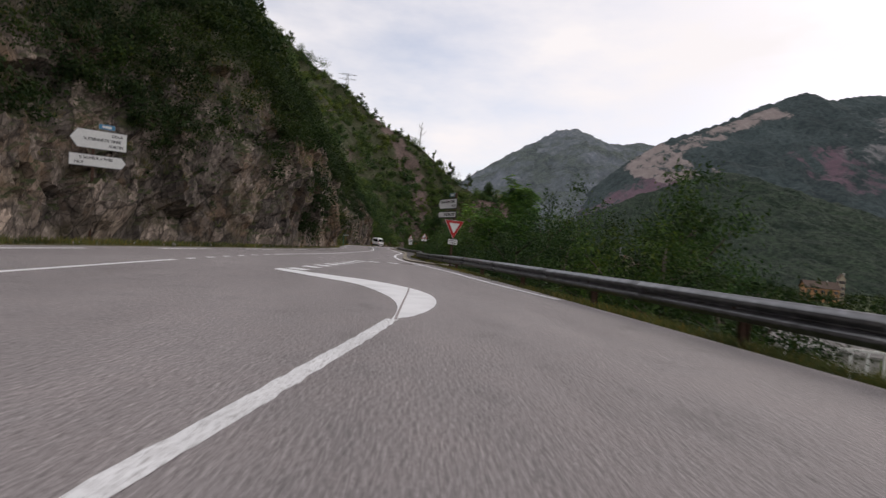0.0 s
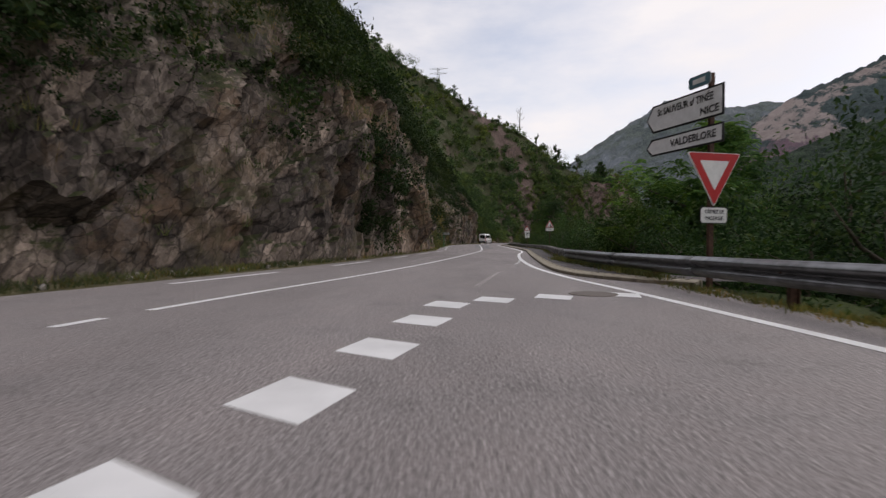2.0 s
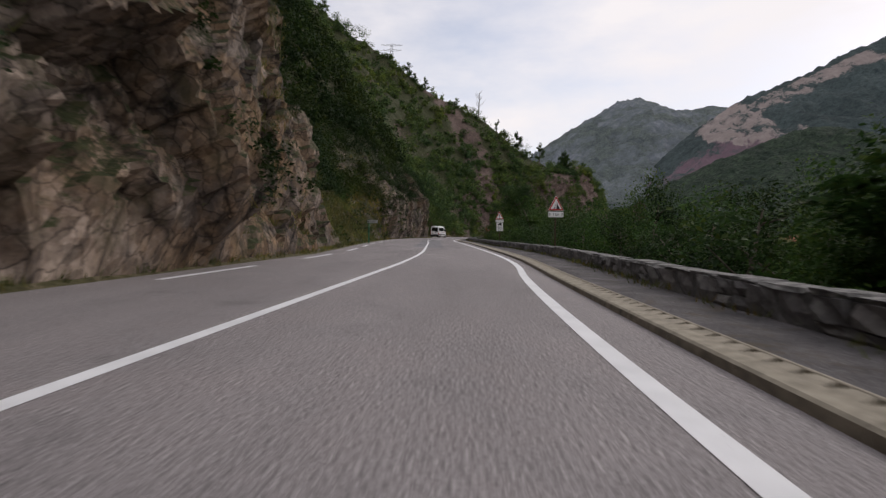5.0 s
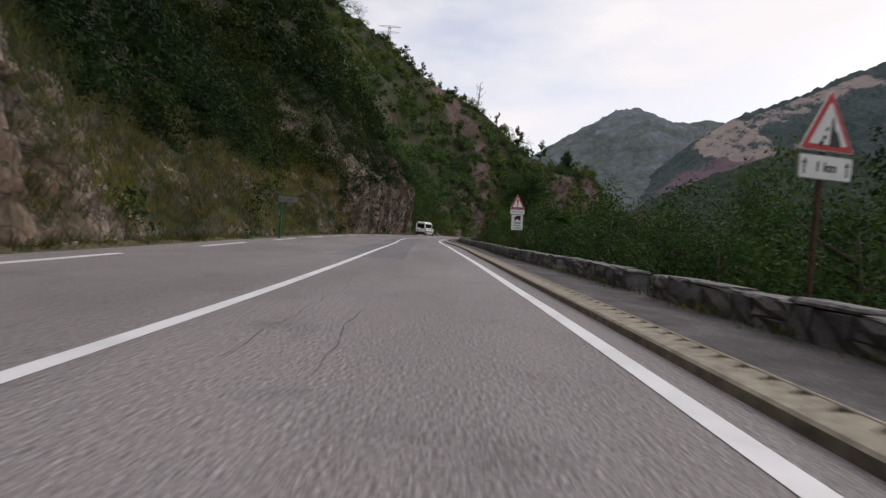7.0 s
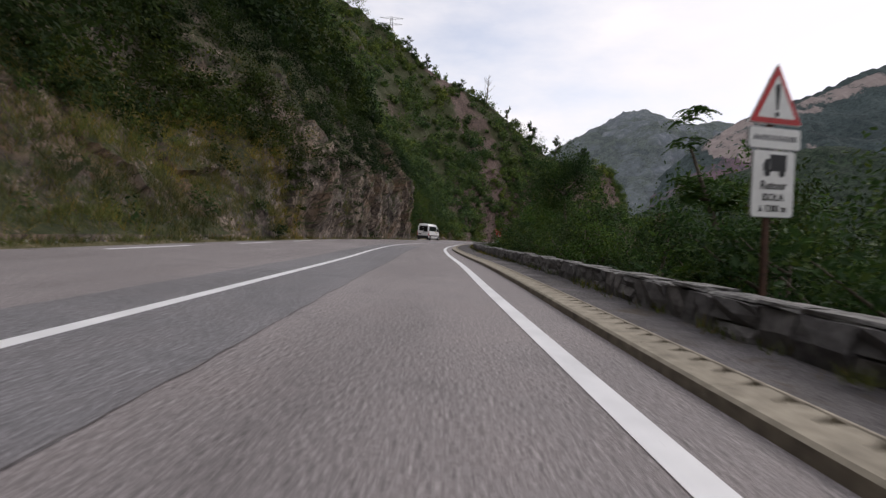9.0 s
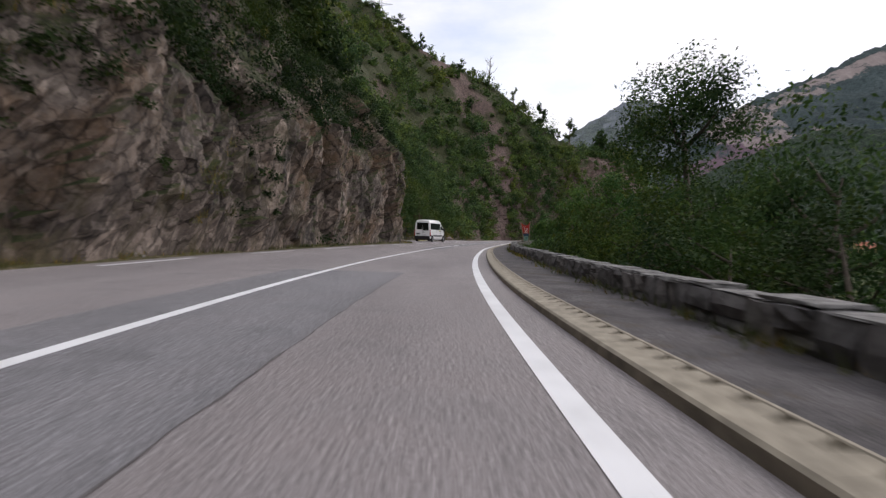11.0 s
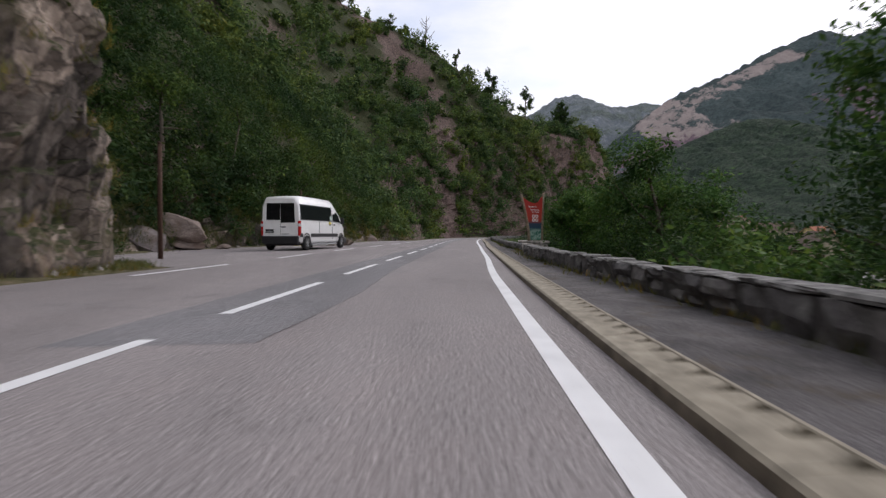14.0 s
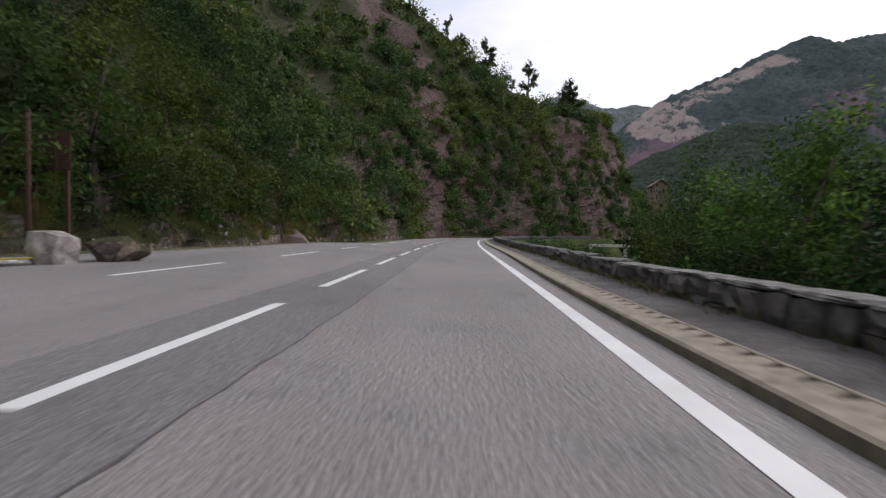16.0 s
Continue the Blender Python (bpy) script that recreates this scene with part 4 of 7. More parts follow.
# ---- notched concrete kerb: one block a metre ----
def kerb_mesh():
    """A kerb block: worn front nose, flat tread, and a row of teeth before a thin back rim."""
    bm = bmesh.new()

    def run(prof, y0, y1, front=None):
        a = [bm.verts.new((x, y0, z)) for x, z in prof]
        b = [bm.verts.new((x, y1, z)) for x, z in prof]
        for k in range(len(prof) - 1):
            f_ = bm.faces.new((a[k], a[k + 1], b[k + 1], b[k]))
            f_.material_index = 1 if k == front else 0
        bm.faces.new(a)
        bm.faces.new(b[::-1])

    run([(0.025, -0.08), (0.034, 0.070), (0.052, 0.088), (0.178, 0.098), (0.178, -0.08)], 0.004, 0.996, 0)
    # teeth that splay towards the front; dirt and notch shade painted between each two
    for k in range(4):
        y = 0.125 + 0.25 * k
        lo = [bm.verts.new(c) for c in ((0.178, y - 0.118, 0.03), (0.178, y + 0.118, 0.03), (0.268, y + 0.078, 0.03), (0.268, y - 0.078, 0.03))]
        hi = [bm.verts.new(c) for c in ((0.178, y - 0.118, 0.098), (0.178, y + 0.118, 0.098), (0.268, y + 0.074, 0.112), (0.268, y - 0.074, 0.112))]
        bm.faces.new(hi)
        for i in range(4):
            bm.faces.new((lo[i], lo[(i + 1) % 4], hi[(i + 1) % 4], hi[i]))
    run([(0.268, -0.08), (0.268, 0.112), (0.274, 0.119), (0.292, 0.119), (0.297, -0.08)], 0.004, 0.996)
    f_ = bm.faces.new([bm.verts.new(c) for c in ((0.176, 0.004, 0.05), (0.176, 0.996, 0.05), (0.27, 0.996, 0.05), (0.27, 0.004, 0.05))])
    f_.material_index = 2
    bmesh.ops.recalc_face_normals(bm, faces=bm.faces[:])
    me = bpy.data.meshes.new("kerb_stone")
    bm.to_mesh(me)
    bm.free()
    for m in (CONCRETE, CONCRETE_SHADED, NOTCH_FLOOR):
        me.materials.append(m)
    return me


# one dark colour for the dirt and the shade down in the notches
NOTCH_FLOOR = plain("kerb_notch_dirt_shade", (0.045, 0.038, 0.03), 0.95, vary=0.4, scale=20)
KERB = kerb_mesh()
kerb = empty("kerb", pose(0, 0, 0), "notched beige concrete kerb along the lane", "kerb")
tagged(kerb, kind="structure")
y = 24.7
count = 0
while y < 244:
    x = float(kerb_foot(y))
    h = along(kerb_foot, y + 0.4)
    ob = mesh_obj("kerb_stone", None, None, None, kerb, data=KERB)
    ob.matrix_local = pose(x, y, 0, 0, 0, h) @ Matrix.Diagonal((1.12, 1, 0.88, 1))
    y += 1.0 * math.cos(radians(h))
    count += 1

# ---- parapet: rough stone wall beyond the footpath ----
STONE, snt, sb = material("parapet_stone", 0.92, 0, 0.2)
oi = snt.nodes.new("ShaderNodeObjectInfo")
scol = ramp_of(snt, oi.outputs["Random"], [(0.0, (0.115, 0.110, 0.110)), (0.5, (0.145, 0.138, 0.137)), (1.0, (0.19, 0.176, 0.17))])
sgrain = noise_tex(snt, 9, 7, 0.7)
scol = mix(snt, 0.8, scol, ramp_of(snt, sgrain, [(0.3, grey(0.45)), (0.7, grey(1.5))]), 'MULTIPLY')
slich = ramp_of(snt, noise_tex(snt, 2.3, 6, 0.7), [(0.55, G), (0.70, W1)])
scol = mix(snt, slich, scol, (0.24, 0.235, 0.22))
snt.links.new(scol, sb.inputs["Base Color"])
bump(snt, sb, sgrain, 0.9, 0.03)
COPING = plain("coping_stone", (0.20, 0.195, 0.188), 0.92, vary=0.6, scale=7)
MORTAR = plain("wall_mortar", (0.105, 0.10, 0.097), 0.95, vary=0.4, scale=8)


def rough_block(name, seed, mat, lo, hi, rough):
    r = rng(seed)
    bm = bmesh.new()
    box_bm(bm, lo, hi)
    bmesh.ops.subdivide_edges(bm, edges=bm.edges[:], cuts=1, use_grid_fill=True)
    c = (Vector(lo) + Vector(hi)) / 2
    for v in bm.verts:
        d = v.co - c
        edge = sum(abs(d[k]) > (hi[k] - lo[k]) * 0.45 for k in range(3))
        v.co -= d * (0.05 * max(0, edge - 1))
        v.co += Vector(r.uniform(-rough, rough, 3))
    bmesh.ops.recalc_face_normals(bm, faces=bm.faces[:])
    me = bpy.data.meshes.new(name)
    bm.to_mesh(me)
    bm.free()
    me.materials.append(mat)
    return me


def wall_base(y):
    return float(kerb_foot(y)) + float(np.interp(y, [40, 50, 58, 64, 68, 72, 80, 100, 107, 112, 117, 123, 128, 133, 139, 142, 144, 147, 151, 160], [1.25, 1.4, 1.6, 1.48, 1.25, 1.08, 1.15, 1.38, 1.52, 1.3, 1.26, 1.42, 1.36, 1.14, 0.96, 0.98, 1.14, 1.17, 1.08, 1.05])) + 0.04 * math.sin(y * 0.4)


STONES = [rough_block("stone", 40 + k, STONE, (-0.02, -0.5, 0), (0.34, 0.5, 1), 0.042) for k in range(8)]
COPES = [rough_block("coping_stone", 60 + k, COPING, (0.0, -0.5, 0), (0.345, 0.5, 1), 0.03) for k in range(6)]


def parapet(ya, yb, label, sunk=0.0):
    wall = tagged(empty("parapet_wall", pose(0, 0, -sunk), label, "wall", "roadside parapets"), kind="structure")
    yy = np.arange(ya, yb, 0.5)
    wx = np.array([wall_base(t) for t in yy])
    vs = np.stack([np.stack([wx + o, yy, 0 * yy + z], 1) for o, z in ((0.02, 0), (0.02, 0.36), (0.32, 0.36), (0.32, -0.8))], 1)
    mesh_obj("mortar_core", vs.reshape(-1, 3), grid_faces(len(yy), 4), MORTAR, wall)
    r = rng(int(ya * 10))
    t = ya
    while t < min(yb, 176):
        w = min(r.uniform(0.22, 0.62), yb - t)
        if w < 0.13:
            break
        # a column is one upright stone or two laid on each other
        split = r.uniform(0.12, 0.22) if r.random() < 0.45 else 0.0
        for z0, hh in (((0.04, split), (0.045 + split, 0.33 - split)) if split else ((0.04, 0.335),)):
            m = pose(wall_base(t + w / 2) + r.uniform(-0.018, 0.018), t + w / 2, z0, r.uniform(-2, 2), 0, along(kerb_foot, t + w / 2) + r.uniform(-2.5, 2.5)) @ Matrix.Diagonal((1, w * 0.97, hh, 1))
            ob = mesh_obj("stone", None, None, None, wall, data=STONES[r.integers(8)])
            ob.matrix_local = m
        t += w
    t = ya
    while t < min(yb, 176):
        w = min(r.uniform(0.35, 0.9), yb - t)
        if w < 0.12:
            break
        m = pose(wall_base(t + w / 2), t + w / 2, 0.365 + r.uniform(-0.02, 0.015), 0, r.uniform(-1.5, 1.5), along(kerb_foot, t + w / 2)) @ Matrix.Diagonal((1, w * 0.98, r.uniform(0.03, 0.055), 1))
        ob = mesh_obj("coping_stone", None, None, None, wall, data=COPES[r.integers(6)])
        ob.matrix_local = m
        t += w
    if yb > 176:
        yy = np.arange(176, yb, 0.9)
        wx = np.array([wall_base(t) for t in yy])
        vs = np.stack([np.stack([wx + o, yy, 0 * yy + z + 0.02 * np.sin(yy * 5)], 1) for o, z in ((-0.03, 0.0), (-0.03, 0.37), (-0.04, 0.375), (-0.04, 0.43), (0.37, 0.43), (0.37, -0.8))], 1)
        mesh_obj("far_masonry", vs.reshape(-1, 3), grid_faces(len(yy), 6), STONE, wall)
    return wall


parapet(33.5, 61.1, "low dark stone parapet with pale coping")
parapet(61.9, 65.75, "short length of dark stone parapet between two gaps")
parapet(66.2, 141.7, "low dark stone parapet with pale coping")
parapet(144.15, 244, "low dark stone parapet beside the welcome sign", 0.05)

# ---- guard rail along the junction ----
rail_x = curve([(-45, 9.0), (-30, 7.4), (0, 4.75), (4, 4.4), (9.6, 4.05), (16, 3.4), (20, 3.0), (24, 2.62), (29.4, 2.15), (33.6, 1.85)])
prof = [(-0.004 - 0.083 * (0.5 - 0.5 * math.cos(4 * math.pi * k / 24)) ** 0.8, 0.585 - 0.315 * k / 24) for k in range(25)]
guard = empty("guard_rail", pose(0, 0, 0), "weathered dark steel guard rail with wave profile", "guard rail")
t = -44.0
while t < 33.0:
    e = min(t + 4.0, 33.5)
    yy = np.linspace(t - 0.06, e + 0.06, 9)
    dip = -0.085 * np.clip((yy - 20) / 9, 0, 1)
    vs = np.stack([np.stack([rail_x(yy) + o, yy, dip + z + (0.002 if int(t) % 8 else 0)], 1) for o, z in prof], 1)
    beam = mesh_obj("rail_beam", vs.reshape(-1, 3), grid_faces(len(yy), len(prof)), RAIL_STEEL, guard, smooth=True)
    md = beam.modifiers.new("thick", 'SOLIDIFY')
    md.thickness = 0.006
    bm = bmesh.new()
    for q in (-0.05, 0.05):
        box_bm(bm, (0.0 + q - 0.006, -0.045, -0.9), (0.0 + q + 0.006, 0.045, 0.54))
    box_bm(bm, (-0.05, -0.005, -0.9), (0.05, 0.005, 0.54))
    part("post", bm, RUST, guard, "rusty brown steel post", pose(float(rail_x(t + 1.9)) + 0.12, t + 1.9, 0))
    bm = bmesh.new()
    box_bm(bm, (-0.02, -0.05, 0.36), (0.1, 0.05, 0.48), 0.008)
    part("spacer", bm, STEEL, guard, "", pose(float(rail_x(t + 1.9)), t + 1.9, 0))
    bm = bmesh.new()
    bmesh.ops.create_cone(bm, cap_ends=True, segments=10, radius1=0.022, radius2=0.018, depth=0.03, matrix=pose(0, 0, 0, 0, 90, 0))
    part("bolt", bm, RUST, guard, "", pose(float(rail_x(t + 1.9)) - 0.02, t + 1.9, 0.425))
    t += 4.0


# ---- foliage: clouds of small leaves ----
def leaf_cloud(centres, radii, count, size, seed, flat=0.75, hang=0.0):
    """Corners and faces of many small pointed leaves round each centre, uneven and with gaps."""
    r = rng(seed)
    n = len(centres)
    c = np.repeat(np.asarray(centres, np.float32), count, 0)
    rad = np.repeat(np.asarray(radii, np.float32), count)
    # leaves gather round a few twigs of each clump
    twigs = r.normal(size=(n, 7, 3))
    twigs /= np.linalg.norm(twigs, axis=2, keepdims=True)
    twigs *= r.uniform(0.35, 1.0, (n, 7, 1))
    pick = r.integers(0, 7, n * count)
    base = twigs[np.repeat(np.arange(n), count), pick]
    off = base * 0.8 + r.normal(size=(n * count, 3)) * 0.26
    off[:, 2] *= flat
    p = c + off * rad[:, None]
    p[:, 2] -= hang * r.random(n * count) * rad
    nrm = off / (np.linalg.norm(off, axis=1, keepdims=True) + 1e-6) * 0.6 + r.normal(size=(n * count, 3)) * 0.55 + np.array([0, 0, 0.55])
    nrm /= np.linalg.norm(nrm, axis=1, keepdims=True)
    a = np.cross(nrm, r.normal(size=(n * count, 3)))
    a /= np.linalg.norm(a, axis=1, keepdims=True) + 1e-6
    b = np.cross(nrm, a)
    s = (np.asarray(size) if np.ndim(size) == 0 else np.repeat(size, count)) * r.uniform(0.6, 1.4, n * count)
    s = s[:, None]
    v = np.stack([p - a * s, p - b * s * 0.5 + nrm * s * 0.12, p + a * s, p + b * s * 0.5 + nrm * s * 0.12], 1).reshape(-1, 3)
    return v, np.arange(len(v), dtype=np.int32).reshape(-1, 4)


# where the hillside carries plants
hs = np.repeat(np.arange(len(s_list)), len(w_list))
hw = np.tile(np.arange(len(w_list)), len(s_list))
area = np.gradient(s_list)[hs] * np.gradient(w_list)[hw]
c1_all = np.hypot(rock_h, rock_h * rock_u)
above = w_list[hw] - c1_all[hs]
Hf = H.reshape(-1, 3)
patchy = np.array([fbm(Vector(p) * 0.16, 4) for p in Hf])
patchy2 = np.array([noise.noise(Vector((p[0], p[1] * 0.5 - p[2] * 0.5, p[2] * 0.4)) * 0.35) for p in Hf])
yy_h = py[hs]
near_h = yy_h < 143
bank = (yy_h > 62) & (yy_h < 97)
veg = np.where(above > 0.5, np.clip(1.0 + patchy * 0.9, 0.35, 1), np.clip(patchy * 1.6 + patchy2 * 0.9 - 0.36 - 0.25 * ((yy_h > 33) & (yy_h < 57)) - 0.35 * ((yy_h > 103) & (yy_h < 138)) + 0.10 * np.minimum(w_list[hw], 9), 0, 0.9))
veg = np.where(bank & (w_list[hw] > 4.6 + 0.6 * patchy2), 0.95, np.where(bank, 0.10, veg))
veg = np.where((yy_h > 143) & (yy_h < 200), np.where(w_list[hw] > 1.6, 0.95, 0.45), veg)
# bare red crag on the spur ahead
spur = (yy_h > 205) & (above < 0)
veg = np.where(spur, 0.85, veg)
rib_u = Hf[:, 0] * 0.51 + Hf[:, 1] * 0.86 - Hf[:, 2] * 0.55 + 3.5 * patchy2
far_h = yy_h > 190
rib = far_h & (np.abs(rib_u - 197) < 3.4) & ((Hf[:, 2] < 27) | ((Hf[:, 2] > 42) & (Hf[:, 2] < 52) & (patchy < -0.05))) & (patchy < 0.20)
rib |= far_h & (np.abs(rib_u - 218) < 1.7) & (Hf[:, 2] < 8)
rib |= far_h & (np.abs(rib_u - 172) < 2.6) & (np.abs(Hf[:, 2] - 19) < 3.5)
knob = (yy_h > 250) & (w_list[hw] < 30) & (patchy < 0.06)
veg = np.where(rib | knob | (spur & (patchy < -0.28)), 0.035, veg)


# nothing grows over the road signs on the cliff side
clear = ((np.hypot(Hf[:, 0] + 11.6, Hf[:, 1] - 21.3) > 2.6) | (Hf[:, 2] > 7)).astype(float)


def scatter(mask, number, seed, lift, rlo, rhi):
    r = rng(seed)
    wgt = area * veg * mask * clear
    idx = r.choice(len(wgt), size=number, p=wgt / wgt.sum())
    rad = r.uniform(rlo, rhi, number) * r.uniform(0.7, 1.25, number)
    cen = Hf[idx] + r.normal(size=(number, 3)) * 0.25
    cen[:, 2] += rad * lift
    cen[:, 0] -= nx[hs[idx]] * rad * 0.25
    cen[:, 1] -= ny[hs[idx]] * rad * 0.25
    return cen, rad


def hill_stuff(name, label, mask, number, count, size, rlo, rhi, seed, mat, lift=0.35):
    cen, rad = scatter(mask, number, seed, lift, rlo, rhi)
    v, f_ = leaf_cloud(cen, rad, count, size, seed + 1)
    return tagged(mesh_obj(name, v, f_, mat), label, "bushes", kind="stuff")


w_h = w_list[hw]
front = (yy_h > 2)
hill_stuff("cliff_shrubs", "dark green shrubs and creepers on the cliff", (near_h & front & (w_h < 22)).astype(float), 2300, 150, 0.080, 0.5, 1.2, 11, LEAF_HILL)
hill_stuff("slope_bushes", "dense dark green bushes above the cliff", (near_h & front & (w_h >= 16) & (w_h < 60)).astype(float), 2000, 100, 0.24, 1.1, 2.2, 12, LEAF_HILL)
hill_stuff("slope_bushes", "dense dark green bushes high on the slope", (near_h & front & (w_h >= 55)).astype(float), 700, 56, 0.64, 1.9, 3.4, 13, LEAF_HILL)
layby = (yy_h >= 143) & (yy_h < 188) & (w_h < 24)
hill_stuff("layby_woods", "dark green undergrowth and young trees behind the lay-by", (layby & (w_h > 1.1)).astype(float), 1250, 130, 0.12, 0.6, 1.7, 20, LEAF_DARK, 0.5)
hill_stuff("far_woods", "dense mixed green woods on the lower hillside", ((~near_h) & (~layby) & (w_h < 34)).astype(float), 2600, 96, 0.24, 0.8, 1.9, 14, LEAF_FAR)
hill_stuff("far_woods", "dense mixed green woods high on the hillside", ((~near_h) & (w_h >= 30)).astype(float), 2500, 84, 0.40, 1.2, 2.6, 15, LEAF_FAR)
hill_stuff("slope_bushes", "dark green bushes over the cliff by the junction", (front & (yy_h < 50) & (w_h > 3.2) & (w_h < 24)).astype(float), 760, 150, 0.095, 0.7, 1.5, 23, LEAF_HILL)
hill_stuff("slope_bushes", "dark green bushes above the grassy bank", (bank & (w_h > 6) & (w_h < 34)).astype(float), 820, 130, 0.125, 0.8, 1.8, 24, LEAF_HILL)
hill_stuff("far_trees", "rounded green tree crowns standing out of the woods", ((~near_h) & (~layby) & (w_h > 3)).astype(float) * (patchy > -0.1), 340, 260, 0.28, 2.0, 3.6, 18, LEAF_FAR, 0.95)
hill_stuff("cliff_plants", "small dark shrubs rooted in clefts of the cliff", (near_h & front & (~bank) & (above < 1.0) & (w_h > 0.9)).astype(float), 800, 90, 0.052, 0.2, 0.55, 19, LEAF_HILL)
hill_stuff("bank_bushes", "bright green bushes on the roadside bank", ((bank | ((yy_h > 143) & (yy_h < 200))) & (w_h < 9)).astype(float), 420, 150, 0.055, 0.3, 0.75, 16, LEAF_WOOD)


# grass on verge, bank and below the rail
def tufts(name, label, pts, seed, h=0.22, blades=16, mat=None):
    r = rng(seed)
    pts = np.asarray(pts, np.float32)
    n = len(pts)
    c = np.repeat(pts, blades, 0) + np.concatenate([r.normal(size=(n * blades, 2)) * 0.09, np.zeros((n * blades, 1))], 1)
    hh = h * r.uniform(0.4, 1.3, (n * blades, 1))
    lean = np.concatenate([r.normal(size=(n * blades, 2)) * 0.5, np.ones((n * blades, 1))], 1) * hh
    side = r.normal(size=(n * blades, 3)) * np.array([1, 1, 0])
    side = side / (np.linalg.norm(side, axis=1, keepdims=True) + 1e-6) * 0.009
    v = np.stack([c - side, c + side, c + lean * 0.6 + side * 0.8, c + lean], 1).reshape(-1, 3)
    return tagged(mesh_obj(name, v, np.arange(len(v), dtype=np.int32).reshape(-1, 4), mat or GRASS), label, "grass", kind="stuff")


r = rng(5)
ty_ = r.uniform(3, 138, 2400)
tx_ = np.interp(ty_, vy, va) - np.abs(r.normal(size=2400)) * 0.6 - 0.08
tz_ = np.where(np.interp(ty_, vy, va) - tx_ > 1.5, -0.12, 0.02)
tufts("verge_grass", "dry yellow-green grass along the foot of the cliff", np.stack([tx_, ty_, tz_], 1), 6, 0.17)
mask = bank & (w_h < 7)
idx = r.choice(len(area), 3400, p=(area * mask) / (area * mask).sum())
tufts("bank_grass", "dry yellow-green grass on the roadside bank", Hf[idx] + r.normal(size=(3400, 3)) * 0.15, 7, 0.34)
mask = (yy_h > 140) & (yy_h < 200) & (w_h < 4.5)
idx = r.choice(len(area), 4200, p=(area * mask) / (area * mask).sum())
tufts("bank_grass", "yellow-green grass on the bank behind the lay-by", Hf[idx] + r.normal(size=(4200, 3)) * 0.15, 8, 0.5)
mask = near_h & (yy_h > 6) & (w_h > 0.8) & (w_h < 12) & (patchy2 > 0.0)
idx = r.choice(len(area), 2600, p=(area * mask) / (area * mask).sum())
tufts("ledge_grass", "dry yellow-green grass on ledges of the cliff", Hf[idx] + r.normal(size=(2600, 3)) * 0.12, 17, 0.3)
ty_ = r.uniform(-8, 36, 1500)
tx_ = rail_x(ty_) - 0.12 + np.abs(r.normal(size=1500)) * 0.40
tufts("rail_grass", "grass under the guard rail", np.stack([tx_, ty_, np.where(ty_ > 25, 0.08, -0.04) - np.maximum(tx_ - rail_x(ty_), 0) * 0.3], 1), 9, 0.13)
ty_ = r.uniform(30, 176, 520)
tx_ = np.array([wall_base(t) for t in ty_]) - 0.06 - np.abs(r.normal(size=520)) * 0.07
tufts("path_weeds", "weeds where the footpath meets the parapet", np.stack([tx_, ty_, 0 * ty_ + 0.1], 1), 10, 0.10, 8)


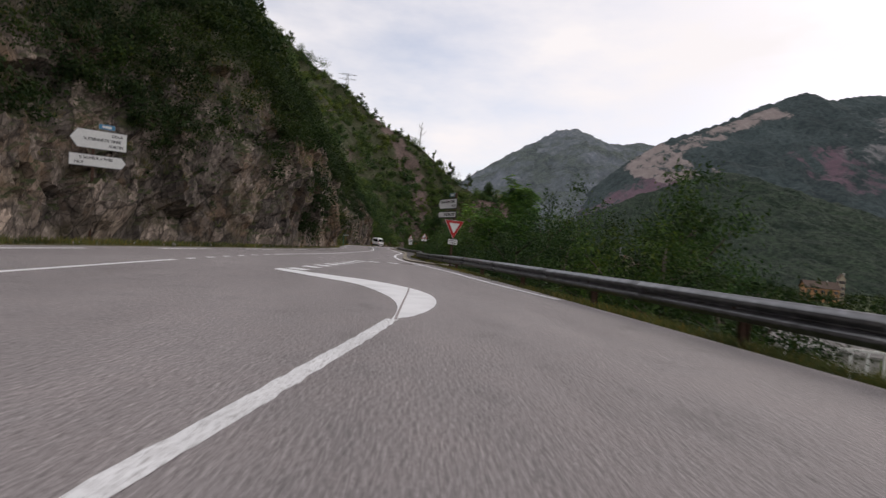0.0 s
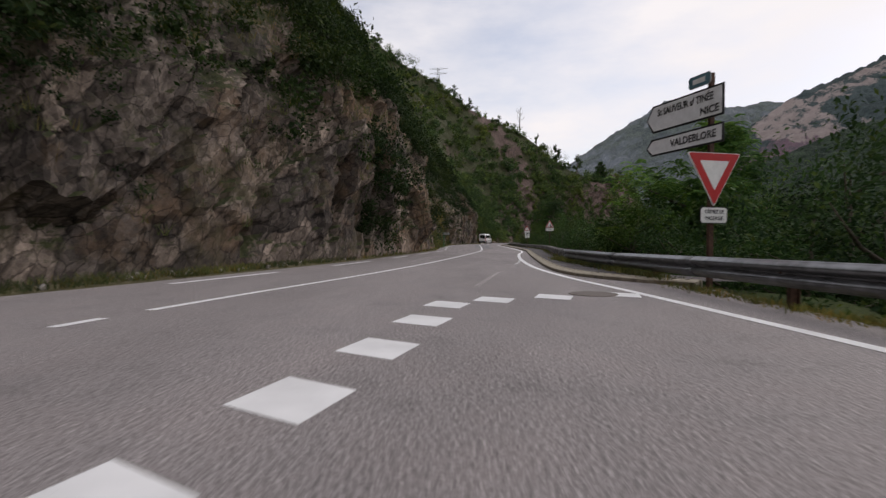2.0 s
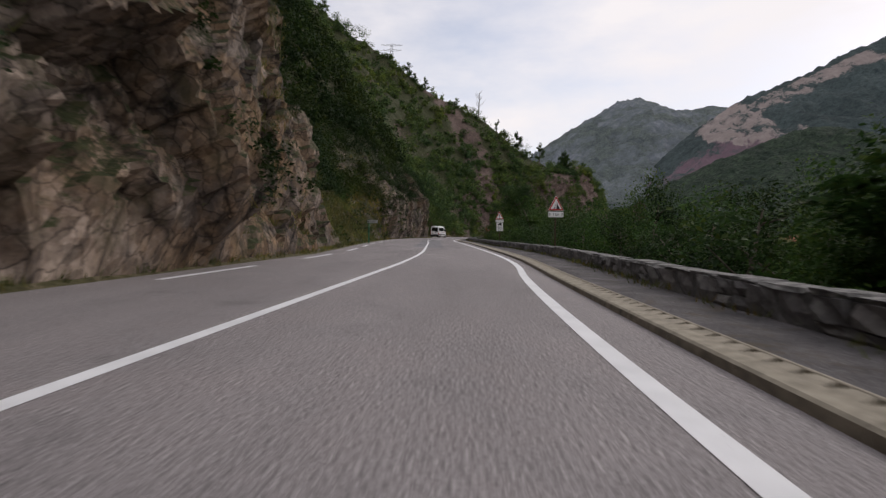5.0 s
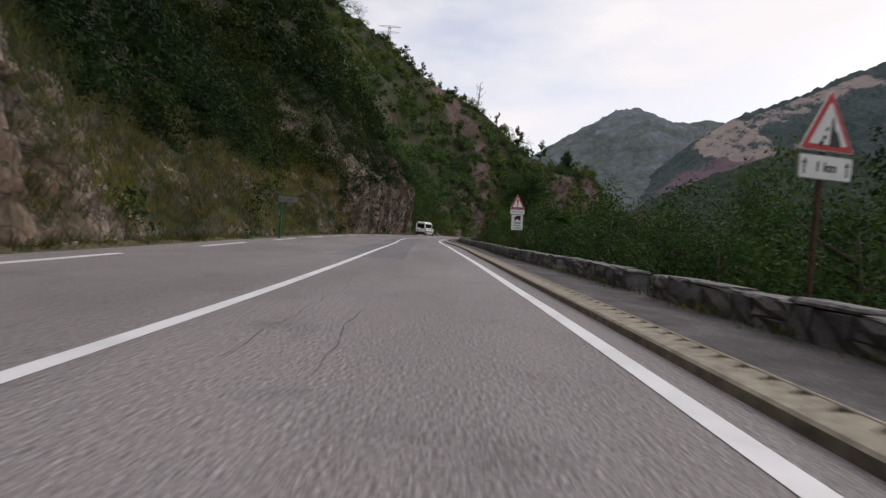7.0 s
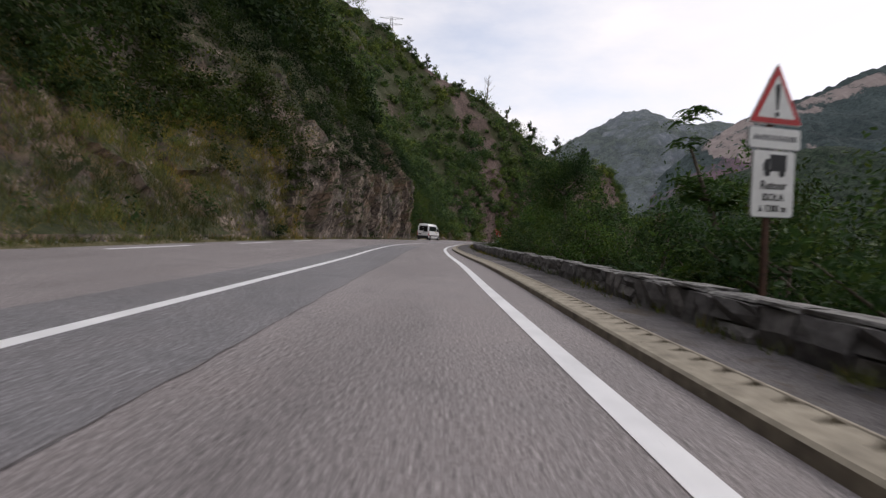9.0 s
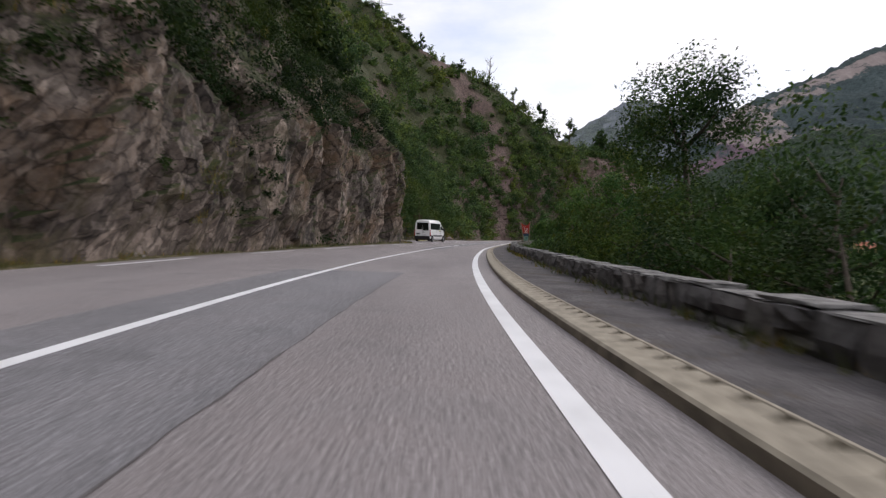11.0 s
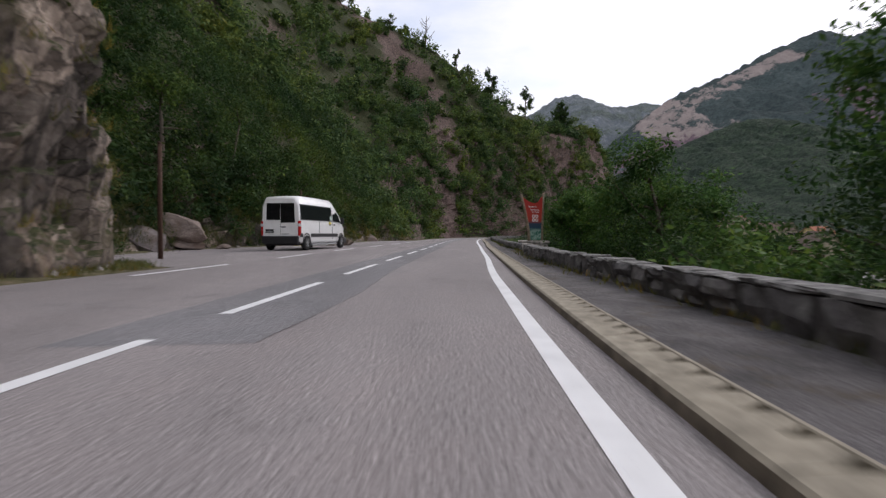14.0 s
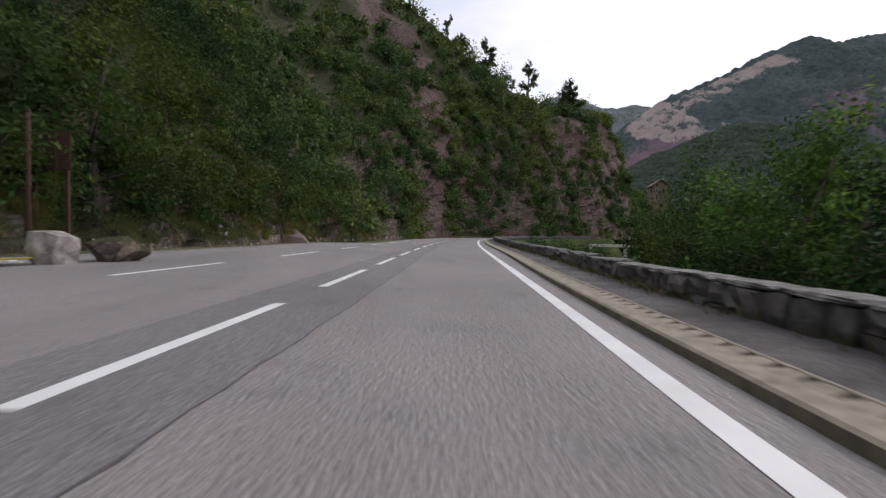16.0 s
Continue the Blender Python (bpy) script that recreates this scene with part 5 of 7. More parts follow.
# ---- trees ----
def tree_parts(height, spread, seed, leaf, per_tip, pinnate):
    """Trunk with limbs as one bmesh, and the corners of its leaves."""
    r = rng(seed)
    bm = bmesh.new()
    base = [(0, 0, -0.6), (0.06 * height * r.normal() * 0.3, 0, height * 0.22), (0.05 * height * r.normal(), 0.05 * height * r.normal(), height * 0.5), (0.06 * height * r.normal(), 0.06 * height * r.normal(), height * 0.9)]
    rb = height * 0.022
    tube_bm(bm, base, [rb * 1.25, rb, rb * 0.62, rb * 0.15], 8)
    tips = []
    limbs = 27 if pinnate and height > 12 else 13
    for k in range(limbs):
        t = r.uniform(0.22, 0.97)
        i = min(int(t * 3), 2)
        p0 = Vector(base[i]).lerp(Vector(base[i + 1]), t * 3 - i)
        ang = k * 2.4 + r.uniform(-0.4, 0.4)
        ln = spread * (0.42 + 0.68 * math.sin(math.pi * min(1.0, 0.12 + t * 0.92))) * r.uniform(0.7, 1.15)
        d = Vector((math.cos(ang), math.sin(ang), r.uniform(0.10, 0.42) if pinnate else r.uniform(0.15, 0.75)))
        p1 = p0 + d * ln * 0.5
        p2 = p1 + (d + Vector((0, 0, r.uniform(-0.2, 0.5)))) * ln * 0.5
        tube_bm(bm, [p0, p1, p2], [rb * 0.4, rb * 0.25, rb * 0.06], 6)
        for q in (0.45, 0.7, 0.9, 1.05):
            p = p1.lerp(p2, (q - 0.45) / 0.55) if q > 0.45 else p1
            for _ in range(3):
                tips.append(p + Vector(r.normal(size=3)) * spread * 0.15)
    for k in range(5):
        tips.append(Vector(base[3]) + Vector(r.normal(size=3)) * spread * 0.12 + Vector((0, 0, height * 0.05 * k * 0.5)))
    tips = np.array([tuple(t) for t in tips])
    if not pinnate:
        v, f_ = leaf_cloud(tips, np.full(len(tips), spread * 0.26), per_tip, leaf, seed + 7, 0.8)
        return bm, v, f_
    # feathered leaves: pairs of leaflets on a drooping stalk
    out = []
    for t in tips:
        for _ in range(per_tip):
            ang = r.uniform(0, 2 * math.pi)
            ln = r.uniform(0.6, 1.0) * leaf * 7
            o = t + r.normal(size=3) * spread * 0.03
            d = np.array([math.cos(ang), math.sin(ang), r.uniform(0.05, 0.9)])
            sd = np.array([-math.sin(ang), math.cos(ang), 0])
            for k in range(9):
                q = (k + 1.5) / 10
                c = o + d * ln * q + np.array([0, 0, -0.75 * ln * q * q])
                s = leaf * (1.15 - 0.6 * abs(q - 0.45))
                for sg in (-1, 1):
                    e = c + sd * sg * s * 1.35 + np.array([0, 0, -0.45 * s]) + d * s * 0.35
                    m_ = (c + e) / 2 + np.array([0, 0, 0.08 * s])
                    wv = (d * 0.30 + np.array([0, 0, r.uniform(-0.2, 0.2)])) * s
                    out += [c, m_ - wv, e, m_ + wv]
    v = np.array(out, np.float32)
    return bm, v, np.arange(len(v), dtype=np.int32).reshape(-1, 4)


def tree(m, height, spread, seed, label, leaf=0.09, per_tip=24, mat=None, pinnate=False, group="trees below the parapet"):
    ob = empty("tree", m, label, "tree", group)
    bm, v, f_ = tree_parts(height, spread, seed, leaf, per_tip, pinnate)
    part("trunk", bm, BARK, ob)
    mesh_obj("crown", v, f_, mat or LEAF_TREE, ob)
    return ob


def edge_x(y):
    return float(rail_x(y)) + 0.2 if y < 33 else wall_base(y) + 0.5


green = "leafy green tree growing below the road"
# the big feathered tree behind the guard rail
tree(pose(8.5, 43.2, valley_z(7) - 0.2), 14.6, 3.9, 21, "tall tree with feathered bright green leaves", 0.115, 14, LEAF_BRIGHT, True)
tree(pose(6.5, 44.0, valley_z(4)), 6.6, 2.3, 22, "young tree with feathered green leaves", 0.10, 9, LEAF_TREE, True)
# slim young one by the warning sign
tree(pose(6.9, 82.0, valley_z(4)), 8.6, 1.0, 23, "slim young tree with feathered leaves", 0.085, 7, LEAF_TREE, True)
# the dark crowned tree leaning over the wall
tree(pose(9.8, 114.6, valley_z(7)), 15.5, 4.9, 24, "large dark green tree by the parapet", 0.085, 300, LEAF_DARK)
# broad tree standing in the valley beyond the wall
tree(pose(16.9, 136.4, valley_z(12) - 0.2), 16.2, 4.6, 25, "broad green tree rising beyond the parapet", 0.10, 130, LEAF_TREE)
kinds = [tree(pose(0, 0, -200), 8.5, 3.0, 30, green, 0.070, 50, LEAF_TREE), tree(pose(0, 0, -200), 9.5, 2.6, 31, green, 0.072, 48, LEAF_HILL), tree(pose(0, 0, -200), 7.5, 3.2, 32, "dark green tree growing below the road", 0.075, 48, LEAF_DARK), tree(pose(0, 0, -200), 8.5, 2.9, 33, "tree with feathered green leaves below the road", 0.085, 8, LEAF_TREE, True)]
# trees standing up beside the welcome sign
tree(pose(12.3, 144.7, valley_z(5)), 9.9, 2.9, 27, "leafy green tree beyond the parapet by the sign", 0.085, 80, LEAF_FRESH)
tree(pose(9.5, 147.2, valley_z(3.0)), 5.9, 1.9, 28, "bushy green tree close behind the parapet", 0.075, 70, LEAF_FRESH)
tree(pose(14.2, 144.2, valley_z(7)), 10.0, 2.6, 29, "leafy green tree beyond the parapet by the sign", 0.085, 80, LEAF_FRESH)
tree(pose(13.7, 156.6, valley_z(5)), 8.8, 2.3, 34, "bright leafy tree beyond the parapet", 0.08, 85, LEAF_BRIGHT)
# full tree beyond the parapet before the village
tree(pose(12.1, 130.0, valley_z(8) - 0.3), 15.2, 3.9, 26, "full green tree beyond the parapet", 0.085, 210, LEAF_FRESH)
r = rng(77)
spots = []
for y in np.arange(-6, 112, 2.6):
    low = y < 40 or y > 94
    spots.append((y + r.uniform(-0.8, 0.8), r.uniform(3.2, 5.5), r.uniform(0.9, 2.2) if low else r.uniform(1.2, 2.8)))
    spots.append((y + r.uniform(-0.8, 0.8), r.uniform(7.5, 13), r.uniform(2.4, 4.4) if low else r.uniform(2.2, 4.6)))
for y in np.arange(112, 215, 2.6):
    if y < 146:
        spots.append((y + r.uniform(-0.8, 0.8), r.uniform(3.0, 5.0), r.uniform(0.2, 0.8)))
    elif y > 168:
        spots.append((y + r.uniform(-0.8, 0.8), r.uniform(3.0, 5.0), r.uniform(-0.7, 0.3)))
    else:
        spots.append((y + r.uniform(-0.8, 0.8), r.uniform(3.2, 5.2), r.uniform(1.0, 2.4)))
        spots.append((y + r.uniform(-0.8, 0.8), r.uniform(6, 7.4) if y < 166 else r.uniform(6, 10), r.uniform(2.2, 4.0)))
first = list(kinds)
for y, u, top in spots:
    z = valley_z(u) - 0.3
    # the slope lies open towards the buildings below the junction
    if y < 22 and 39 < math.degrees(math.atan2(edge_x(y) + u, y)) < 64:
        top = -1.6
    k = int(r.choice(4, p=[0.34, 0.28, 0.26, 0.12]))
    hgt = (8.5, 9.5, 7.5, 8.5)[k]
    s = max(0.35, (top - z) / (hgt * 1.02))
    m = pose(edge_x(y) + u, y, z, 0, 0, r.uniform(0, 360))
    ob = copy_thing(first[k], m)
    ob.scale = (min(s * 1.1, 1.15), min(s * 1.1, 1.15), s)
for ob in first:
    for o in list(ob.children_recursive) + [ob]:
        bpy.data.objects.remove(o)
# undergrowth right behind the wall and the rail
r = rng(9)
n = 900
sy = r.uniform(-4, 190, n)
su = np.abs(r.normal(size=n)) * 1.5 + 0.5
sx = np.array([edge_x(t) for t in sy]) + su
sz = np.array([valley_z(u) for u in su])
v, f_ = leaf_cloud(np.stack([sx, sy, sz + 0.25], 1), r.uniform(0.35, 0.75, n), 80, 0.06, 91)
tagged(mesh_obj("undergrowth", v, f_, LEAF_WOOD), "green brambles and undergrowth below the road edge", "bushes", kind="stuff")
# valley woods further off
n = 1500
sy = r.uniform(-60, 420, n)
su = r.uniform(14, 260, n) ** 1.0
sx = np.interp(sy, gy, gx0) + su
keep = ~((sx > 70) & (sx < 175) & (sy > 150) & (sy < 360) & (r.random(n) < 0.75))
sx, sy, su = sx[keep], sy[keep], su[keep]
sz = np.array([valley_z(u) for u in su])
v, f_ = leaf_cloud(np.stack([sx, sy, sz + 2.5], 1), r.uniform(1.8, 3.8, len(sx)), 44, 0.66, 92, 1.0)
tagged(mesh_obj("valley_woods", v, f_, LEAF_HILL), "mixed woods on the valley floor", "woods", kind="stuff")

n = 240
sy = r.uniform(118, 235, n)
su = r.uniform(12, 60, n)
sx = np.interp(sy, gy, gx0) + su
keep = (np.abs(sx - 77.5) > 8) | (np.abs(sy - 200) > 8)
sx, sy, su = sx[keep], sy[keep], su[keep]
sz = np.array([valley_z(u) for u in su])
v, f_ = leaf_cloud(np.stack([sx, sy, sz + r.uniform(2.0, 5.5, len(sx))], 1), r.uniform(2.0, 4.0, len(sx)), 80, 0.38, 95, 1.2)
tagged(mesh_obj("valley_trees", v, f_, LEAF_TREE), "leafy green trees on the slope down to the village", "trees", kind="stuff")
hv = np.array([tuple(q.co) for q in village_hill.data.vertices])
hv = hv[(hv[:, 2] > -8.5) & (hv[:, 2] < 30)]
hv = np.concatenate([hv, hv + (1.5, 0.8, 0)])
hv = hv[(np.abs(hv[:, 0] - 103.4) > 4.5) | (hv[:, 1] > 325) | (hv[:, 2] < 11)]
v, f_ = leaf_cloud(hv + (0, 0, 1.0), r.uniform(1.6, 3.0, len(hv)), 16, 0.75, 93, 1.0)
tagged(mesh_obj("hill_woods", v, f_, LEAF_WOOD), "mixed woods on the low hill beside the village", "woods", kind="stuff")
n = 260
sx, sy = r.uniform(120, 235, n), r.uniform(285, 350, n)
v, f_ = leaf_cloud(np.stack([sx, sy, np.full(n, -5.0) + r.uniform(0, 3.5, n)], 1), r.uniform(1.8, 3.4, n), 70, 0.5, 94, 1.1)
tagged(mesh_obj("village_trees", v, f_, LEAF_TREE), "garden trees and hedges among the village houses", "trees", kind="stuff")

# trees standing out on the skyline of the spur
far_kind = [tree(pose(0, 0, -200), 8.5, 2.4, 41, "tree on the skyline", 0.14, 34, LEAF_WOOD, group="skyline trees"), tree(pose(0, 0, -200), 9.5, 1.9, 42, "tree on the skyline", 0.14, 34, LEAF_WOOD, group="skyline trees")]
top_i = H.reshape(len(s_list), len(w_list), 3)
r = rng(15)
for k in range(24):
    i = int(r.integers(np.searchsorted(py, 212), len(s_list) - 4))
    j = int(np.argmax(top_i[i, :, 2]))
    j = max(5, j - int(r.integers(0, 3)))
    p = top_i[i, j]
    s = r.uniform(0.45, 1.0)
    ob = copy_thing(far_kind[int(r.integers(2))], pose(p[0], p[1], p[2] - 0.5, 0, 0, r.uniform(0, 360)))
    ob.scale = (s, s, s)
for ob in far_kind:
    for o in list(ob.children_recursive) + [ob]:
        bpy.data.objects.remove(o)


# woodland trunks behind the lay-by
for k, (x, y, h) in enumerate([(-6.6, 161.5, 8), (-5.2, 166.5, 8), (-10.2, 153.5, 10), (-4.6, 172, 8), (-8.2, 158.5, 9)]):
    tree(pose(x - 1.2, y, 0.3), h, 2.6, 50 + k, "slim roadside tree behind the lay-by", 0.10, 38, LEAF_WOOD, group="trees behind the lay-by")


# ---- road signs ----
def tri(side, cx, cz, up=True, cut=0.05):
    h = side * 0.866
    pts = [(-side / 2, -h / 3), (side / 2, -h / 3), (0, 2 * h / 3)]
    if not up:
        pts = [(side / 2, h / 3), (-side / 2, h / 3), (0, -2 * h / 3)]
    out = []
    for i in range(3):
        a, b, c = Vector(pts[i - 1]), Vector(pts[i]), Vector(pts[(i + 1) % 3])
        p, q = b + (a - b).normalized() * cut, b + (c - b).normalized() * cut
        m = (p + q) / 2 * 0.35 + b * 0.65
        out += [tuple(p), tuple(m), tuple(q)]
    return [(x + cx, z + cz) for x, z in out]


def rect(w, h, cx, cz, cut=0.03):
    pts = []
    for sx, sz, o in ((-1, -1, 0), (1, -1, 1), (1, 1, 2), (-1, 1, 3)):
        c = [(-1, -1), (1, -1), (1, 1), (-1, 1)][o]
        x, z = cx + c[0] * w / 2, cz + c[1] * h / 2
        a, b = (x, z - c[1] * cut), (x - c[0] * cut, z)
        pts += [a, b] if o in (0, 2) else [b, a]
    return pts


def arrow(w, h, cz, left=True, tip=0.16):
    pts = [(-w / 2 + tip, -h / 2), (w / 2, -h / 2), (w / 2, h / 2), (-w / 2 + tip, h / 2), (-w / 2, 0)]
    if not left:
        pts = [(-x, z) for x, z in pts][::-1]
    return [(x, z + cz) for x, z in pts]


def sign_post(parent, height, mat, r=0.035, at=None):
    bm = bmesh.new()
    box_bm(bm, (-r, 0.02, -1.4), (r, 0.02 + 1.4 * r, height), 0.006)
    return part("post", bm, mat, parent, "rusty brown steel post" if mat == RUST else "", at)


def panel(name, parent, outline_fn, border, face, label, at=None):
    """A plate with a rim in one colour and a face a little in front of it."""
    back = plate(name, outline_fn(0.0), 0.018, border, parent, label, at)
    plate("face", outline_fn(0.022), 0.004, face, back, "", pose(0, -0.005, 0))
    return back


def bars(name, rows, parent, mat, y=-0.010):
    """Writing too small to read: plain bars (x, z, width, height)."""
    for x, z, w, h in rows:
        bm = bmesh.new()
        box_bm(bm, (x - w / 2, y, z - h / 2), (x + w / 2, y + 0.003, z + h / 2))
        part(name, bm, mat, parent)


# junction sign: place arrows over a give-way triangle
s1 = empty("give_way_sign", pose(2.95, 24.25, -0.05, 0, 0, 19), "give-way sign with white direction arrows on a rusty post", "road sign")
sign_post(s1, 3.62, RUST, 0.045)
trg = plate("triangle", tri(1.02, 0, 2.0, False), 0.02, SIGN_WHITE, s1, "white rimmed red triangle", pose(0, -0.03, 0))
plate("red_border", tri(0.98, 0, 2.0, False, 0.05), 0.004, SIGN_RED, trg, "", pose(0, -0.006, 0))
plate("white_field", tri(0.56, 0, 2.0, False, 0.02), 0.004, SIGN_WHITE, trg, "", pose(0, -0.011, 0))
sub = panel("plate", s1, lambda d: rect(0.52 - d, 0.27 - d, 0, 1.27), SIGN_BLACK, SIGN_WHITE, "small white plate with black writing", pose(0, -0.03, 0))
lettering("lettering", "CÉDEZ LE", 0.085, SIGN_BLACK, sub, pose(0, -0.009, 1.325))
lettering("lettering", "PASSAGE", 0.085, SIGN_BLACK, sub, pose(0, -0.009, 1.215))
turn = -85
ar1 = panel("arrow_panel", s1, lambda d: arrow(1.75 - 3 * d, 0.50 - 2.8 * d, 3.09), SIGN_BLACK, SIGN_PALE, "grey-white arrow panel with black rim", pose(-0.21, 0.50, 0, 0, 0, turn))
lettering("lettering", "St SAUVEUR s/ TINÉE", 0.172, SIGN_BLACK, ar1, pose(0.05, -0.010, 3.18), stretch=0.80)
lettering("lettering", "NICE", 0.172, SIGN_BLACK, ar1, pose(0.60, -0.010, 2.97))
ar2 = panel("arrow_panel", s1, lambda d: arrow(1.75 - 3 * d, 0.31 - 2.8 * d, 2.57, tip=0.13), SIGN_BLACK, SIGN_PALE, "grey-white arrow panel with black rim", pose(-0.21, 0.50, 0, 0, 0, turn))
lettering("lettering", "VALDEBLORE", 0.175, SIGN_BLACK, ar2, pose(0.24, -0.010, 2.57), stretch=0.95)
tp = panel("number_plate", s1, lambda d: rect(0.46 - d, 0.2 - d, 0.38, 3.5), SIGN_BACK, plain("plate_blue_grey", (0.10, 0.20, 0.24), 0.5), "small blue-grey road number plate", pose(-0.21, 0.50, 0, 0, 0, turn))
bars("writing", [(0.38, 3.5, 0.26, 0.08)], tp, SIGN_WHITE)

# arrows across the junction
s2 = empty("direction_sign", pose(-11.62, 21.3, -0.4, 0, -2.5, 38) @ Matrix.Scale(0.92, 4), "two white arrow panels on a tall rusty post by the cliff", "road sign")
sign_post(s2, 5.05, RUST, 0.05)
b1 = panel("arrow_panel", s2, lambda d: arrow(2.05 - 2 * d, 0.78 - 2 * d, 3.78, tip=0.26), SIGN_BACK, SIGN_WHITE, "white arrow panel with black place names", pose(0.18, -0.03, 0.80))
lettering("lettering", "ISOLA", 0.17, SIGN_BLACK, b1, pose(0.66, -0.009, 4.0), stretch=0.9)
lettering("lettering", "St ETIENNE DE TINÉE", 0.17, SIGN_BLACK, b1, pose(0.12, -0.009, 3.78), stretch=0.84)
lettering("lettering", "AURON", 0.17, SIGN_BLACK, b1, pose(0.62, -0.009, 3.56), stretch=0.9)
b2 = panel("arrow_panel", s2, lambda d: arrow(2.05 - 2 * d, 0.5 - 2 * d, 3.05, False), SIGN_BACK, SIGN_WHITE, "white arrow panel with black place names", pose(0.18, -0.03, 0.63))
lettering("lettering", "St SAUVEUR s/ TINÉE", 0.155, SIGN_BLACK, b2, pose(-0.08, -0.009, 3.15), stretch=0.84)
lettering("lettering", "NICE", 0.155, SIGN_BLACK, b2, pose(-0.68, -0.009, 2.95), stretch=0.9)
tp = panel("number_plate", s2, lambda d: rect(0.6 - d, 0.22 - d, 0.35, 4.32), SIGN_BACK, SIGN_BLUE, "small blue road number plate", pose(0.1, -0.03, 0.84))
bars("writing", [(0.35, 4.32, 0.34, 0.1)], tp, SIGN_WHITE)


def warning(name, m, label, side, cz, lean=0):
    s = empty(name, m, label, "road sign")
    t_ = plate("triangle", tri(side, 0, cz), 0.02, SIGN_WHITE, s, "red-bordered white triangle", pose(0, -0.03, 0))
    plate("red_border", tri(side * 0.965, 0, cz), 0.004, SIGN_RED, t_, "", pose(0, -0.006, 0))
    plate("white_field", tri(side * 0.70, 0, cz, True, 0.03), 0.004, SIGN_WHITE, t_, "", pose(0, -0.011, 0))
    return s, t_


# falling rocks, 1 km
s3, t3 = warning("falling_rocks_sign", pose(3.95, 59.2, 0.37, 0, -1, 15) @ Matrix.Scale(0.735, 4), "falling rocks warning sign over a distance plate", 1.0, 2.38)
sign_post(s3, 2.75, RUST)
plate("symbol", [(0.02, 2.17), (0.24, 2.17), (0.16, 2.36), (0.10, 2.40), (0.07, 2.55), (0.04, 2.58)], 0.004, SIGN_BLACK, t3, "", pose(0, -0.016, 0))
for x, z, w in ((-0.04, 2.40, 0.03), (-0.08, 2.28, 0.035), (-0.13, 2.20, 0.04)):
    plate("falling_stone", [(x - w, z - w * 0.7), (x + w * 0.8, z - w), (x + w, z + w * 0.6), (x - w * 0.4, z + w)], 0.004, SIGN_BLACK, t3, "", pose(0, -0.016, 0))
p3 = panel("plate", s3, lambda d: rect(0.98 - d, 0.34 - d, 0, 1.86), SIGN_BACK, SIGN_WHITE, "white distance plate with two arrows", pose(0, -0.03, 0))
lettering("lettering", "1 km", 0.2, SIGN_BLACK, p3, pose(0, -0.009, 1.86))
for sx in (-0.39, 0.39):
    plate("arrow_mark", [(sx - 0.014, 1.75), (sx + 0.014, 1.75), (sx + 0.014, 1.90), (sx + 0.05, 1.89), (sx, 1.97), (sx - 0.05, 1.89), (sx - 0.014, 1.90)], 0.003, SIGN_BLACK, p3, "", pose(0, -0.009, 0))

# rumble strips and lorry turning notice
s4, t4 = warning("hazard_sign", pose(3.03, 74.47, 0.36, 0, -3, 18) @ Matrix.Scale(0.74, 4), "exclamation warning sign over two white plates", 0.88, 2.42)
sign_post(s4, 2.75, RUST, 0.04)
plate("symbol", [(-0.015, 2.34), (0.015, 2.34), (0.042, 2.62), (0.03, 2.66), (-0.03, 2.66), (-0.042, 2.62)], 0.004, SIGN_BLACK, t4, "", pose(0, -0.016, 0))
plate("symbol", [(0.035 * math.cos(a * 0.7854), 2.285 + 0.035 * math.sin(a * 0.7854)) for a in range(8)], 0.004, SIGN_BLACK, t4, "", pose(0, -0.016, 0))
p4 = panel("plate", s4, lambda d: rect(0.86 - d, 0.27 - d, 0, 1.99), SIGN_BACK, SIGN_WHITE, "white plate with faded grey writing", pose(0, -0.03, 0))
lettering("lettering", "BANDES RUGUEUSES", 0.095, plain("faded_ink", (0.25, 0.25, 0.26), 0.6), p4, pose(0, -0.009, 1.99), stretch=0.8)
p5 = panel("plate", s4, lambda d: rect(0.70 - d, 0.84 - d, 0, 1.42), SIGN_BACK, SIGN_WHITE, "white plate with a lorry symbol", pose(0, -0.03, 0))
plate("lorry_symbol", [(-0.07, 1.58), (0.2, 1.58), (0.2, 1.79), (-0.07, 1.79)], 0.003, SIGN_BLACK, p5, "", pose(0, -0.009, 0))
plate("lorry_cab", [(-0.18, 1.58), (-0.08, 1.58), (-0.08, 1.73), (-0.14, 1.73), (-0.18, 1.66)], 0.003, SIGN_BLACK, p5, "", pose(0, -0.009, 0))
for wx_ in (-0.11, 0.13):
    plate("lorry_wheel", [(wx_ + 0.05 * math.cos(a * 0.628), 1.56 + 0.05 * math.sin(a * 0.628)) for a in range(10)], 0.004, SIGN_BLACK, p5, "", pose(0, -0.010, 0))
lettering("lettering", "Retour", 0.15, SIGN_BLACK, p5, pose(0, -0.009, 1.40))
lettering("lettering", "ISOLA", 0.13, SIGN_BLACK, p5, pose(0, -0.009, 1.25))
lettering("lettering", "à 1200 m", 0.12, SIGN_BLACK, p5, pose(0, -0.009, 1.11))

